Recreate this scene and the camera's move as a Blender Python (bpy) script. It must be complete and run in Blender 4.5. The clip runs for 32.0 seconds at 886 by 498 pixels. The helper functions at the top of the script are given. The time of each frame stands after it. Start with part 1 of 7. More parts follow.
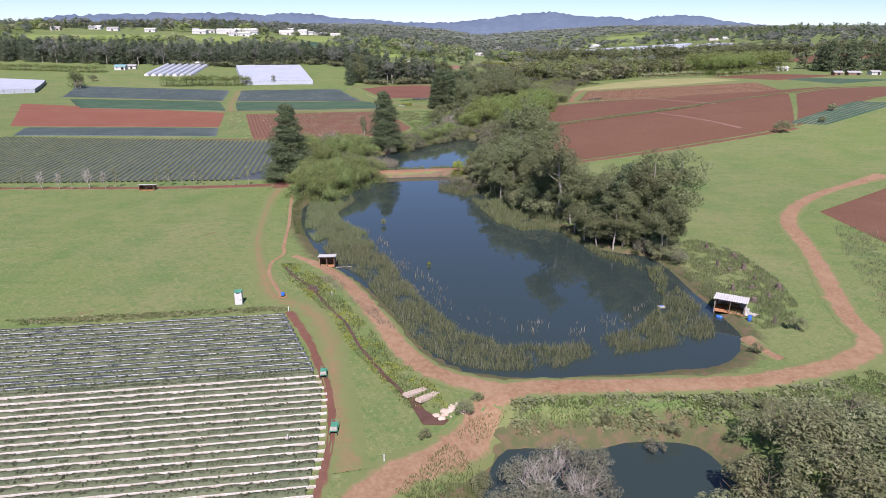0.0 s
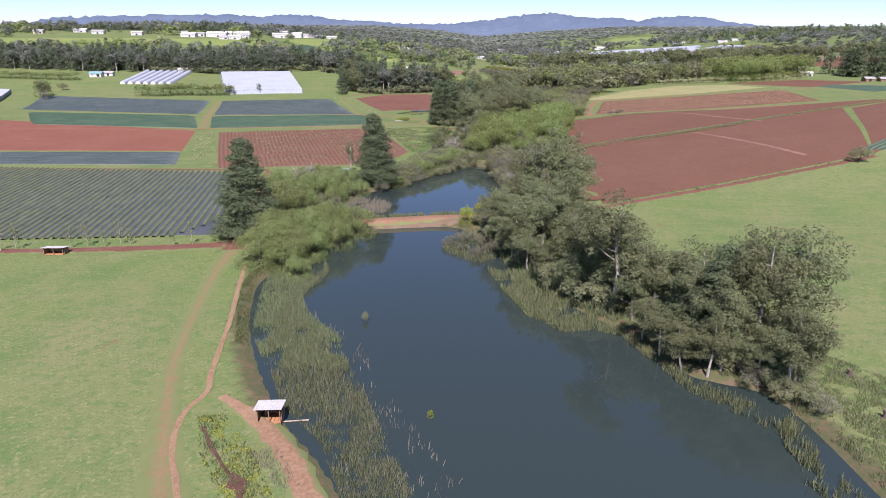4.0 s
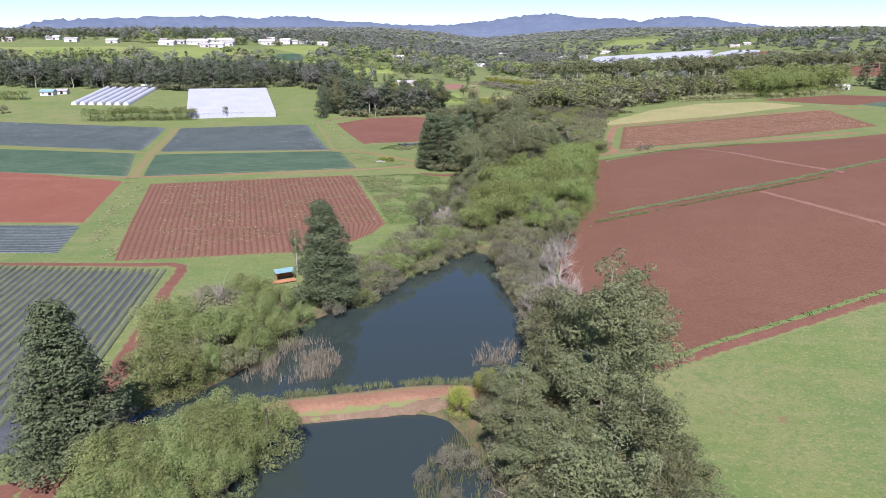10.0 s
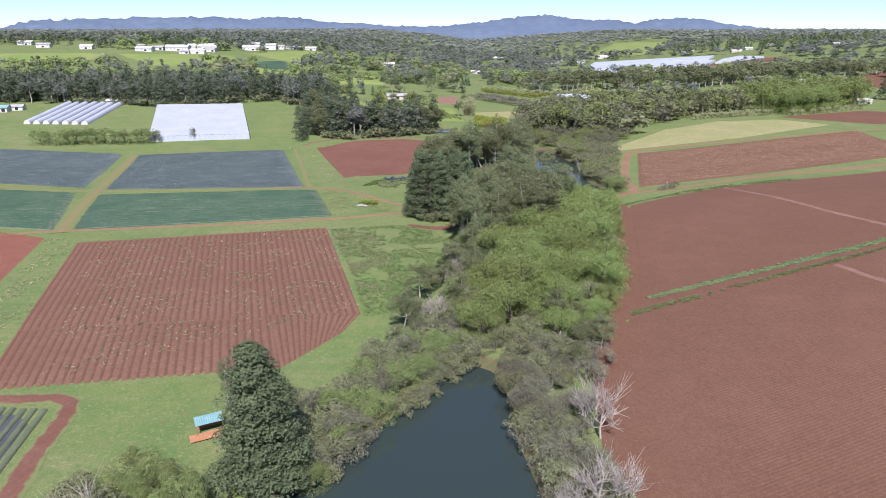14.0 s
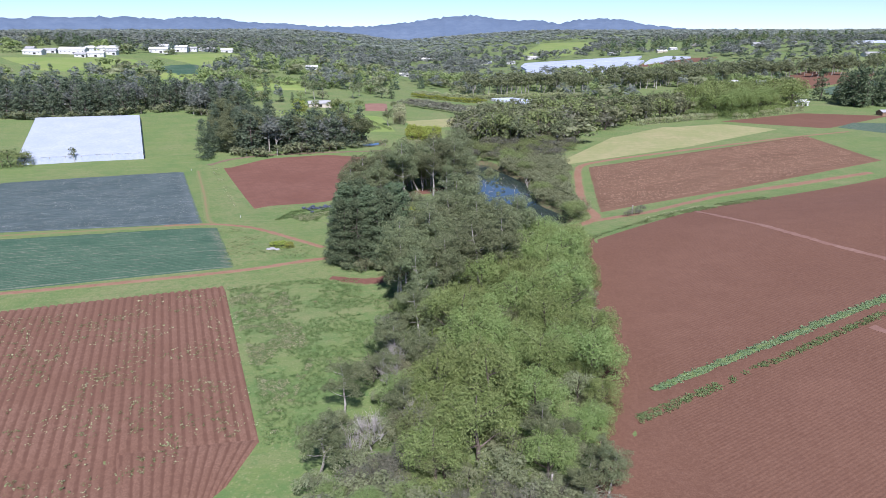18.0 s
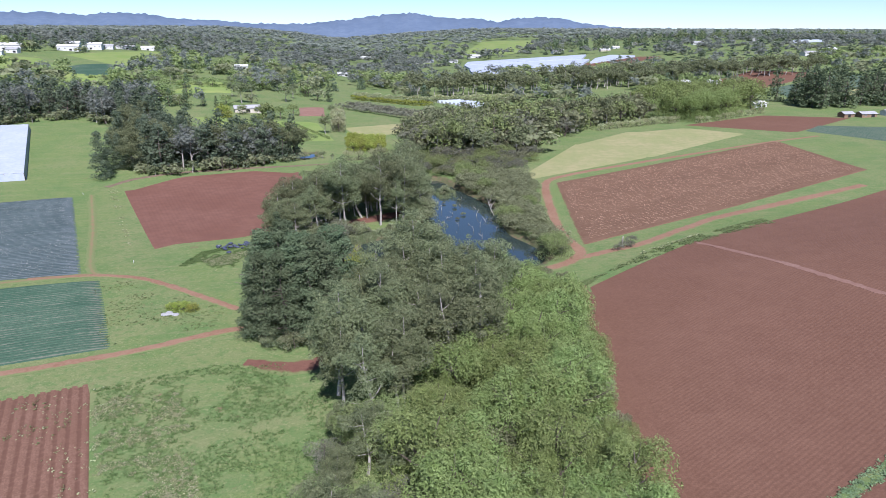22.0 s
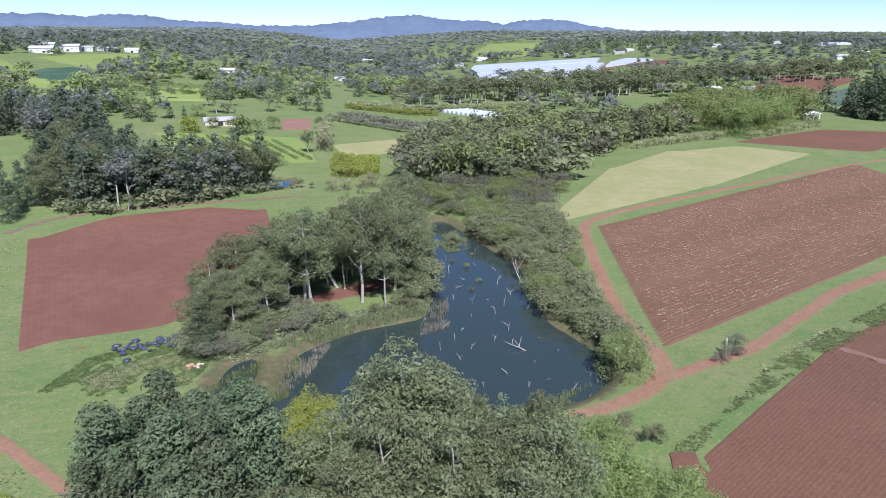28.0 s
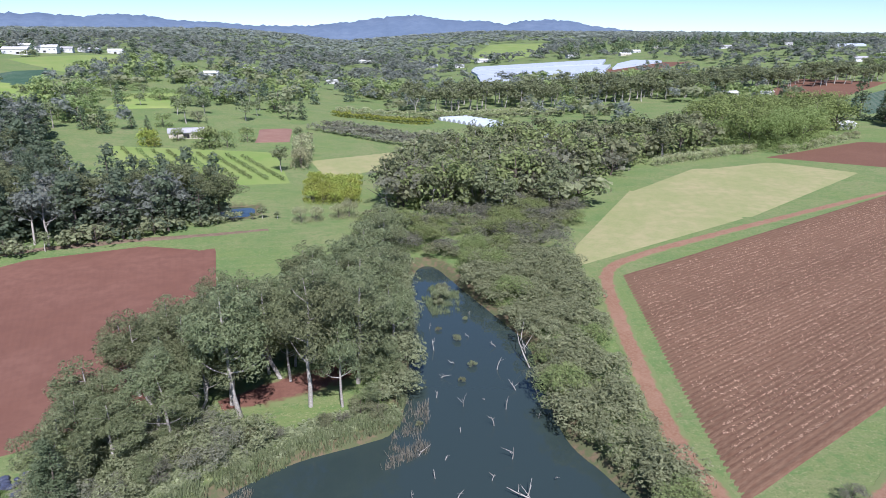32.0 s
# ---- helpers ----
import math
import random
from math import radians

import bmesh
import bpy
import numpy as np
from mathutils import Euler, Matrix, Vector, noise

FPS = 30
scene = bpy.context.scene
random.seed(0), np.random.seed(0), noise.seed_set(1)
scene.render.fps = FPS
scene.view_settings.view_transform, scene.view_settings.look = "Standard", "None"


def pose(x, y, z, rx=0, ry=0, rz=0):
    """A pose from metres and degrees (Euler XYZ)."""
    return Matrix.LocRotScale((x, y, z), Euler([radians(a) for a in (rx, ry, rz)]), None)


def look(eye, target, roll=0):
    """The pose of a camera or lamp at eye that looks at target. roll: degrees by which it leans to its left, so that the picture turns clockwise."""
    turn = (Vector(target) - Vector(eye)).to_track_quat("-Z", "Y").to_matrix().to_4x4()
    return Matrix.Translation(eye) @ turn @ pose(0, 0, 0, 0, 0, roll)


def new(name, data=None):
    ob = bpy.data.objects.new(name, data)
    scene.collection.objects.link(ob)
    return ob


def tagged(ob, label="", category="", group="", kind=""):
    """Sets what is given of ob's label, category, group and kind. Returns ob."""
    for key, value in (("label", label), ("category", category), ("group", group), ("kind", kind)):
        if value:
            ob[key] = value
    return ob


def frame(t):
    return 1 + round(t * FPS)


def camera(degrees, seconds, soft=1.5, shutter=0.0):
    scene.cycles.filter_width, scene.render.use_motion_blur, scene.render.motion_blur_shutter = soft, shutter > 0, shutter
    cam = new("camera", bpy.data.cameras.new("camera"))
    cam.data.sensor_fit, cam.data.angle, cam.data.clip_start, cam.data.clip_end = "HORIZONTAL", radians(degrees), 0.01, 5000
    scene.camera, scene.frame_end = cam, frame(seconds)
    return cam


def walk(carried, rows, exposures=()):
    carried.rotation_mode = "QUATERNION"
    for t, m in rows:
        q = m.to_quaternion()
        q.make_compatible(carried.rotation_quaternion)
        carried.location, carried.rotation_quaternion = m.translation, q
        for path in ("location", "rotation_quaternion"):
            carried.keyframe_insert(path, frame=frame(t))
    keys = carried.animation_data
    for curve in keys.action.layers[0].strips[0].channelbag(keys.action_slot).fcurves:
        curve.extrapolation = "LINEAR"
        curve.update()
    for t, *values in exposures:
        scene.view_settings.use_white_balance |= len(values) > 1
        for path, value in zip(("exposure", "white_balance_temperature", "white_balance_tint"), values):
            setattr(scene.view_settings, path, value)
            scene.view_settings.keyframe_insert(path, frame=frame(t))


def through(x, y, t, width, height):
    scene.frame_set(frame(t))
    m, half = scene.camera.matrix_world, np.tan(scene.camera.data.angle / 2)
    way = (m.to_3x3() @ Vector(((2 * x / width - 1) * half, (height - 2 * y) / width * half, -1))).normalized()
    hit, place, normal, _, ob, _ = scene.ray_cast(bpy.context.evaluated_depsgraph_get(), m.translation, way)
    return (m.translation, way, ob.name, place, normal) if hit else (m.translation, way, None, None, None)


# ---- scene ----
cam = camera(69.453, 32.0, soft=0.9)
# t, x, y, z, yaw, pitch, roll
PATH = (
    (0, 0.00, -0.01, 43.61, 1.370, -18.074, 0.111),
    (1, -0.66, 12.19, 44.02, 1.490, -18.064, 0.031),
    (2, -1.57, 24.34, 44.58, 1.369, -18.079, 0.101),
    (3, -2.07, 36.51, 45.33, 1.387, -18.088, 0.123),
    (4, -2.35, 48.76, 46.33, 1.368, -17.980, 0.023),
    (5, -2.36, 60.95, 47.69, 1.348, -17.980, 0.052),
    (6, -1.98, 73.33, 48.87, 1.416, -18.048, 0.079),
    (7, -1.52, 85.63, 50.35, 1.354, -18.082, -0.018),
    (8, -0.55, 97.17, 51.97, 1.467, -18.075, -0.327),
    (9, -0.34, 108.70, 54.18, 1.439, -18.003, -0.108),
    (10, -0.42, 120.04, 56.13, 1.401, -17.991, -0.177),
    (11, -1.46, 131.79, 58.87, 1.170, -17.942, 0.268),
    (12, -1.18, 144.27, 60.56, 1.109, -18.001, -0.039),
    (13, -1.63, 156.26, 62.53, 0.919, -17.933, 0.184),
    (14, -1.09, 168.33, 64.28, 0.806, -17.981, -0.075),
    (15, -0.85, 180.02, 65.36, 0.739, -17.963, -0.084),
    (16, -0.73, 190.94, 65.83, 0.654, -17.928, 0.052),
    (17, -0.50, 202.74, 65.37, -2.248, -17.933, -0.162),
    (18, -0.95, 213.94, 65.33, -5.415, -17.969, -0.201),
    (19, -1.18, 225.17, 65.38, -9.322, -17.978, -0.089),
    (20, -0.77, 237.09, 65.17, -11.183, -18.039, 0.004),
    (21, 0.53, 248.58, 65.24, -10.769, -18.078, 0.003),
    (22, 1.44, 260.34, 65.02, -10.681, -18.132, -0.003),
    (23, 3.17, 272.36, 64.43, -10.530, -17.999, 0.002),
    (24, 4.60, 284.06, 64.64, -10.706, -18.047, 0.173),
    (25, 6.94, 295.11, 64.35, -10.468, -17.939, 0.127),
    (26, 8.70, 306.31, 64.22, -10.484, -17.945, 0.062),
    (27, 10.88, 317.00, 63.88, -10.352, -17.909, 0.031),
    (28, 13.04, 327.91, 64.24, -10.324, -17.931, 0.083),
    (29, 16.56, 339.17, 63.47, -9.995, -17.760, -0.009),
    (30, 18.33, 349.87, 64.05, -10.412, -17.939, 0.047),
    (31, 21.95, 360.70, 64.17, -10.115, -17.951, 0.357),
    (32, 24.88, 371.29, 65.06, -10.181, -17.906, 0.139),
)
walk(cam, [(t, pose(x, y, z, 90 + pitch, 0, yaw) @ pose(0, 0, 0, 0, 0, roll)) for t, x, y, z, yaw, pitch, roll in PATH],
     exposures=((0.0, 0.82, 6100, 26), (4.0, 0.95, 6050, 29), (8.0, 1.02, 6000, 29), (13.0, 0.95, 5950, 24), (18.0, 0.91, 5560, 21), (32.0, 0.95, 5520, 20)))

# ---- light ----
SUN_DIR = Vector((0.03, -0.70, 0.84)).normalized()
world = bpy.data.worlds.new("sky")
scene.world = world
world.use_nodes = True
wn = world.node_tree.nodes
sky = wn.new("ShaderNodeTexSky")
sky.sky_type = "NISHITA"
sky.sun_disc = False
sky.sun_elevation = math.asin(SUN_DIR.z)
sky.sun_rotation = math.atan2(SUN_DIR.x, SUN_DIR.y)
sky.air_density, sky.dust_density, sky.ozone_density = 0.8, 0.0, 4.5
world.node_tree.links.new(sky.outputs[0], wn["Background"].inputs[0])
wn["Background"].inputs[1].default_value = 0.070
sun = new("sun", bpy.data.lights.new("sun", "SUN"))
sun.data.energy, sun.data.angle, sun.data.color = 4.6, radians(0.6), (1.0, 0.95, 0.87)
sun.matrix_world = look(SUN_DIR * 50, (0, 0, 0))
rng = np.random.default_rng(7)


# ---- materials ----
def material(name, rough=0.9, spec=0.2):
    m = bpy.data.materials.new(name)
    m.use_nodes = True
    n, l = m.node_tree.nodes, m.node_tree.links
    b = n["Principled BSDF"]
    b.inputs["Roughness"].default_value = rough
    b.inputs["Specular IOR Level"].default_value = spec
    return m, n, l, b


def place_coords(n):
    return n.new("ShaderNodeNewGeometry").outputs["Position"]


def mottled(name, colours, scales, rough=0.95, spec=0.1, bump=0.0, bump_scale=2.0, island=0.0, per_object=0.0, stretch=None, verge=None, furrow=None):
    """Blend of colours by two or three noises of the given sizes in metres."""
    m, n, l, b = material(name, rough, spec)
    pos = place_coords(n)
    if stretch:
        mp = n.new("ShaderNodeMapping")
        mp.vector_type = "TEXTURE"
        mp.inputs["Rotation"].default_value = (0, 0, radians(stretch[0]))
        mp.inputs["Scale"].default_value = (1 / stretch[1], 1 / stretch[2], 1)
        l.new(pos, mp.inputs[0])
        pos = mp.outputs[0]
    col = None
    for k, size in enumerate(scales):
        t = n.new("ShaderNodeTexNoise")
        t.inputs["Scale"].default_value = 1 / size
        t.inputs["Detail"].default_value = 4
        t.inputs["Roughness"].default_value = 0.6
        l.new(pos, t.inputs["Vector"])
        r = n.new("ShaderNodeMapRange")
        r.inputs[1].default_value, r.inputs[2].default_value = 0.38, 0.62
        l.new(t.outputs[0], r.inputs[0])
        mix = n.new("ShaderNodeMix")
        mix.data_type = "RGBA"
        l.new(r.outputs[0], mix.inputs[0])
        if col is None:
            mix.inputs[6].default_value = (*colours[0], 1)
        else:
            l.new(col, mix.inputs[6])
            mm = n.new("ShaderNodeMath")
            mm.operation = "MULTIPLY"
            mm.inputs[1].default_value = 0.6
            l.new(r.outputs[0], mm.inputs[0])
            l.new(mm.outputs[0], mix.inputs[0])
        mix.inputs[7].default_value = (*colours[k + 1], 1)
        col = mix.outputs[2]
    if island or per_object:
        hsv = n.new("ShaderNodeHueSaturation")
        src = n.new("ShaderNodeNewGeometry").outputs["Random Per Island"]
        obj = n.new("ShaderNodeObjectInfo").outputs["Random"]
        a = n.new("ShaderNodeMath")
        a.operation = "MULTIPLY_ADD"
        l.new(src, a.inputs[0])
        a.inputs[1].default_value, a.inputs[2].default_value = island, 1 - island / 2 - per_object / 2
        c = n.new("ShaderNodeMath")
        c.operation = "MULTIPLY_ADD"
        l.new(obj, c.inputs[0])
        c.inputs[1].default_value = per_object
        l.new(a.outputs[0], c.inputs[2])
        l.new(c.outputs[0], hsv.inputs["Value"])
        h = n.new("ShaderNodeMath")
        h.operation = "MULTIPLY_ADD"
        l.new(obj, h.inputs[0])
        h.inputs[1].default_value, h.inputs[2].default_value = 0.03 * bool(per_object), 0.5 - 0.018 * bool(per_object)
        l.new(h.outputs[0], hsv.inputs["Hue"])
        l.new(col, hsv.inputs["Color"])
        col = hsv.outputs[0]
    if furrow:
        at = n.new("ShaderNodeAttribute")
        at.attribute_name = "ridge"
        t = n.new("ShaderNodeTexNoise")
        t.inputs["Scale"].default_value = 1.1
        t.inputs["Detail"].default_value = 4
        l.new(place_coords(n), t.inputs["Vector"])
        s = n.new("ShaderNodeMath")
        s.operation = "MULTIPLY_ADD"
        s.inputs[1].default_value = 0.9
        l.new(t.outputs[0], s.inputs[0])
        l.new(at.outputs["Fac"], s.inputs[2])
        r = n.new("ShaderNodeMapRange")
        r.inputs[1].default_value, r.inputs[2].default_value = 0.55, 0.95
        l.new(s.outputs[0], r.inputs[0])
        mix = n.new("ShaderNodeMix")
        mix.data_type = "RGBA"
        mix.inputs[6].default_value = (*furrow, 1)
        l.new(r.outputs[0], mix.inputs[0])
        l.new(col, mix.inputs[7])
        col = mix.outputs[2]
    if verge:
        at = n.new("ShaderNodeAttribute")
        at.attribute_name = "edge"
        t = n.new("ShaderNodeTexNoise")
        t.inputs["Scale"].default_value = 0.55
        t.inputs["Detail"].default_value = 6
        l.new(place_coords(n), t.inputs["Vector"])
        s = n.new("ShaderNodeMath")
        s.operation = "MULTIPLY_ADD"
        s.inputs[1].default_value = verge[0]
        l.new(t.outputs[0], s.inputs[0])
        l.new(at.outputs["Fac"], s.inputs[2])
        r = n.new("ShaderNodeMapRange")
        r.inputs[1].default_value, r.inputs[2].default_value = verge[1], verge[2]
        l.new(s.outputs[0], r.inputs[0])
        gr = n.new("ShaderNodeMix")
        gr.data_type = "RGBA"
        gr.inputs[6].default_value, gr.inputs[7].default_value = (0.105, 0.146, 0.047, 1), (0.165, 0.170, 0.074, 1)
        l.new(t.outputs[0], gr.inputs[0])
        mix = n.new("ShaderNodeMix")
        mix.data_type = "RGBA"
        l.new(r.outputs[0], mix.inputs[0])
        l.new(col, mix.inputs[6])
        l.new(gr.outputs[2], mix.inputs[7])
        col = mix.outputs[2]
    l.new(col, b.inputs["Base Color"])
    if bump:
        t = n.new("ShaderNodeTexNoise")
        t.inputs["Scale"].default_value = bump_scale
        t.inputs["Detail"].default_value = 3
        l.new(place_coords(n), t.inputs["Vector"])
        bp = n.new("ShaderNodeBump")
        bp.inputs["Strength"].default_value = 0.6
        bp.inputs["Distance"].default_value = bump
        l.new(t.outputs[0], bp.inputs["Height"])
        l.new(bp.outputs[0], b.inputs["Normal"])
    return m


def leafy(name, colour, light, through=0.35, grain=0.16, cut=0.0):
    """Foliage: two greens in fine grain, varied from spray to spray and tree to tree; cut is the share of gaps between leaves."""
    dark = tuple(0.7 * c for c in colour)
    m = mottled(name, (colour, light, dark), (1.6, grain), rough=0.85, spec=0.06, island=0.46, per_object=0.36)
    n, l = m.node_tree.nodes, m.node_tree.links
    b = n["Principled BSDF"]
    tr = n.new("ShaderNodeBsdfTranslucent")
    mx = n.new("ShaderNodeMixShader")
    mx.inputs[0].default_value = through
    l.new(b.inputs["Base Color"].links[0].from_socket, tr.inputs[0])
    l.new(b.outputs[0], mx.inputs[1])
    l.new(tr.outputs[0], mx.inputs[2])
    out = mx.outputs[0]
    if cut:
        t = n.new("ShaderNodeTexNoise")
        t.inputs["Scale"].default_value = 6.0
        t.inputs["Detail"].default_value = 3
        l.new(place_coords(n), t.inputs["Vector"])
        k = n.new("ShaderNodeMath")
        k.operation = "GREATER_THAN"
        k.inputs[1].default_value = 0.5 + (cut - 0.5) * 0.3
        l.new(t.outputs[0], k.inputs[0])
        gap = n.new("ShaderNodeBsdfTransparent")
        m2 = n.new("ShaderNodeMixShader")
        l.new(k.outputs[0], m2.inputs[0])
        l.new(gap.outputs[0], m2.inputs[1])
        l.new(out, m2.inputs[2])
        out = m2.outputs[0]
    l.new(out, n["Material Output"].inputs[0])
    return m


def noise_mix(n, l, col, other, size, lo, hi, amount=1.0, detail=5, rough=0.6, vector=None):
    """Lay another colour over the first where a noise of that size in metres is high."""
    t = n.new("ShaderNodeTexNoise")
    t.inputs["Scale"].default_value = 1 / size
    t.inputs["Detail"].default_value = detail
    t.inputs["Roughness"].default_value = rough
    l.new(vector or place_coords(n), t.inputs["Vector"])
    r = n.new("ShaderNodeMapRange")
    r.inputs[1].default_value, r.inputs[2].default_value, r.inputs[4].default_value = lo, hi, amount
    l.new(t.outputs[0], r.inputs[0])
    mix = n.new("ShaderNodeMix")
    mix.data_type = "RGBA"
    l.new(r.outputs[0], mix.inputs[0])
    if isinstance(col, tuple):
        mix.inputs[6].default_value = (*col, 1)
    else:
        l.new(col, mix.inputs[6])
    mix.inputs[7].default_value = (*other, 1)
    return mix.outputs[2], r.outputs[0]


def turf(name, green, lush, dry, bare):
    """Grazed grass: broad dry and lush drifts, mown streaks, tussocks, flecks, bare earth and rank muddy growth along the water."""
    m, n, l, b = material(name, 0.95, 0.08)
    mp = n.new("ShaderNodeMapping")
    mp.inputs["Rotation"].default_value, mp.inputs["Scale"].default_value = (0, 0, radians(12)), (0.12, 1.0, 1)
    l.new(place_coords(n), mp.inputs[0])
    col, _ = noise_mix(n, l, green, dry, 38, 0.40, 0.66, 0.8)
    col, _ = noise_mix(n, l, col, lush, 13, 0.46, 0.66, 0.8)
    col, _ = noise_mix(n, l, col, dry, 2.6, 0.48, 0.70, 0.6, vector=mp.outputs[0])
    col, _ = noise_mix(n, l, col, lush, 1.7, 0.50, 0.62, 0.65)
    col, _ = noise_mix(n, l, col, tuple(1.22 * c for c in dry), 0.55, 0.54, 0.66, 0.7)
    col, _ = noise_mix(n, l, col, tuple(0.72 * c for c in lush), 0.28, 0.54, 0.66, 0.6)
    patch, k = noise_mix(n, l, col, bare, 6.5, 0.645, 0.70, 0.7, 8, 0.7)
    at = n.new("ShaderNodeAttribute")
    at.attribute_name = "shore"
    t = n.new("ShaderNodeTexNoise")
    t.inputs["Scale"].default_value, t.inputs["Detail"].default_value = 0.6, 5
    l.new(place_coords(n), t.inputs["Vector"])
    add = n.new("ShaderNodeMath")
    add.operation = "MULTIPLY_ADD"
    add.inputs[1].default_value = 0.9
    l.new(t.outputs[0], add.inputs[0])
    l.new(at.outputs["Fac"], add.inputs[2])
    r = n.new("ShaderNodeMapRange")
    r.inputs[1].default_value, r.inputs[2].default_value = 0.62, 0.95
    l.new(add.outputs[0], r.inputs[0])
    rank, _ = noise_mix(n, l, (0.080, 0.088, 0.040), (0.125, 0.092, 0.055), 1.4, 0.45, 0.62)
    mix = n.new("ShaderNodeMix")
    mix.data_type = "RGBA"
    l.new(r.outputs[0], mix.inputs[0])
    l.new(patch, mix.inputs[6])
    l.new(rank, mix.inputs[7])
    l.new(mix.outputs[2], b.inputs["Base Color"])
    t = n.new("ShaderNodeTexNoise")
    t.inputs["Scale"].default_value, t.inputs["Detail"].default_value = 1.8, 5
    l.new(place_coords(n), t.inputs["Vector"])
    bp = n.new("ShaderNodeBump")
    bp.inputs["Strength"].default_value, bp.inputs["Distance"].default_value = 0.7, 0.14
    l.new(t.outputs[0], bp.inputs["Height"])
    l.new(bp.outputs[0], b.inputs["Normal"])
    return m


GRASS = turf("grass", (0.122, 0.160, 0.052), (0.088, 0.142, 0.045), (0.168, 0.172, 0.078), (0.165, 0.105, 0.064))
LAWN = mottled("mown_grass", ((0.140, 0.200, 0.050), (0.200, 0.225, 0.075), (0.165, 0.205, 0.060)), (35, 6), bump=0.05, bump_scale=2.5)
SOIL = mottled("red_soil", ((0.128, 0.066, 0.041), (0.152, 0.081, 0.052), (0.116, 0.059, 0.038), (0.166, 0.091, 0.059), (0.096, 0.048, 0.031)), (30, 6, 0.8, 0.25), bump=0.08, bump_scale=4)
# soil colour goes from paler on the ridges to darker in the furrows
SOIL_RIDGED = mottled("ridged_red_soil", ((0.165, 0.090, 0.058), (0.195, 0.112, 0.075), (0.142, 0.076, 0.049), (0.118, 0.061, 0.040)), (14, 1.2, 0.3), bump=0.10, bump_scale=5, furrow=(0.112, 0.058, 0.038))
SOIL_BRIGHT = mottled("bright_red_soil", ((0.185, 0.078, 0.050), (0.210, 0.096, 0.064), (0.165, 0.068, 0.044), (0.145, 0.062, 0.042)), (30, 5, 0.6), bump=0.08, bump_scale=4)
PALE_SOIL = mottled("trodden_red_soil", ((0.185, 0.105, 0.078), (0.215, 0.130, 0.098), (0.160, 0.088, 0.064)), (8, 0.8), bump=0.04, bump_scale=4)
SOIL_WET = mottled("dark_red_soil", ((0.138, 0.066, 0.045), (0.158, 0.079, 0.055), (0.120, 0.058, 0.041)), (20, 3), bump=0.05, bump_scale=3)
STUBBLE = mottled("stubble_soil", ((0.100, 0.053, 0.032), (0.126, 0.069, 0.042), (0.170, 0.110, 0.068)), (20, 0.45), bump=0.08, bump_scale=4, stretch=(23.8, 0.28, 1.5))
TRACK = mottled("dirt_track", ((0.205, 0.120, 0.068), (0.25, 0.157, 0.092), (0.175, 0.095, 0.053), (0.30, 0.205, 0.13)), (9, 2, 0.5), bump=0.05, bump_scale=4, verge=(0.7, 0.95, 1.15))
STRAW = mottled("dry_grass", ((0.205, 0.218, 0.086), (0.280, 0.248, 0.124), (0.162, 0.196, 0.068), (0.262, 0.226, 0.116)), (22, 4, 0.6), bump=0.05)
CROP_GREEN = mottled("leek_crop", ((0.042, 0.080, 0.050), (0.062, 0.100, 0.064), (0.034, 0.062, 0.040)), (12, 0.5), bump=0.10, bump_scale=5, furrow=(0.130, 0.135, 0.098))
CROP_DARK = mottled("blue_green_crop", ((0.060, 0.085, 0.065), (0.08, 0.11, 0.09), (0.05, 0.075, 0.06)), (12, 1.0), bump=0.10, bump_scale=4)
BARK = mottled("bark", ((0.11, 0.085, 0.065), (0.17, 0.14, 0.115), (0.07, 0.055, 0.045)), (1.0, 0.2))
PALE_BARK = mottled("pale_bark", ((0.33, 0.305, 0.26), (0.44, 0.41, 0.36), (0.22, 0.18, 0.145)), (1.5, 0.3))
EUC = leafy("gum_leaves", (0.182, 0.208, 0.102), (0.274, 0.300, 0.158), 0.5, cut=0.12)
PINE = leafy("pine_needles", (0.126, 0.168, 0.088), (0.196, 0.236, 0.128), 0.45, cut=0.12)
WILLOW = leafy("willow_leaves", (0.225, 0.29, 0.105), (0.34, 0.39, 0.165), 0.5, cut=0.12)
FRESH = leafy("fresh_willow_leaves", (0.208, 0.275, 0.086), (0.312, 0.375, 0.142), 0.45, cut=0.12)
LIME = leafy("lime_leaves", (0.27, 0.32, 0.06), (0.38, 0.41, 0.10), 0.42, cut=0.12)
SHRUB = leafy("wattle_leaves", (0.228, 0.248, 0.130), (0.325, 0.338, 0.190), 0.5, cut=0.12)
GREY = leafy("bare_twigs", (0.178, 0.180, 0.122), (0.255, 0.250, 0.178), cut=0.5)
DEAD_REED = leafy("dead_reed_blades", (0.24, 0.22, 0.16), (0.32, 0.29, 0.22))
REED = leafy("reed_blades", (0.165, 0.200, 0.092), (0.235, 0.255, 0.135))

PLASTIC_GREY = mottled("grey_plastic_edge", ((0.30, 0.30, 0.30), (0.40, 0.40, 0.39), (0.16, 0.16, 0.16)), (2.0, 0.3), rough=0.5, spec=0.3)
PLASTIC_BLACK = mottled("black_plastic_mulch", ((0.055, 0.065, 0.072), (0.08, 0.09, 0.096), (0.045, 0.055, 0.06)), (6, 0.5), rough=0.6, spec=0.2, bump=0.04, bump_scale=5)
PLASTIC_WHITE = mottled("white_plastic_mulch", ((0.38, 0.36, 0.32), (0.47, 0.46, 0.42), (0.26, 0.195, 0.14)), (2.5, 0.3), rough=0.5, spec=0.3)
PLASTIC_SHINY = mottled("shiny_plastic_mulch", ((0.046, 0.061, 0.059), (0.064, 0.081, 0.078), (0.040, 0.064, 0.052)), (14, 0.7), rough=0.6, spec=0.2, furrow=(0.130, 0.146, 0.144))
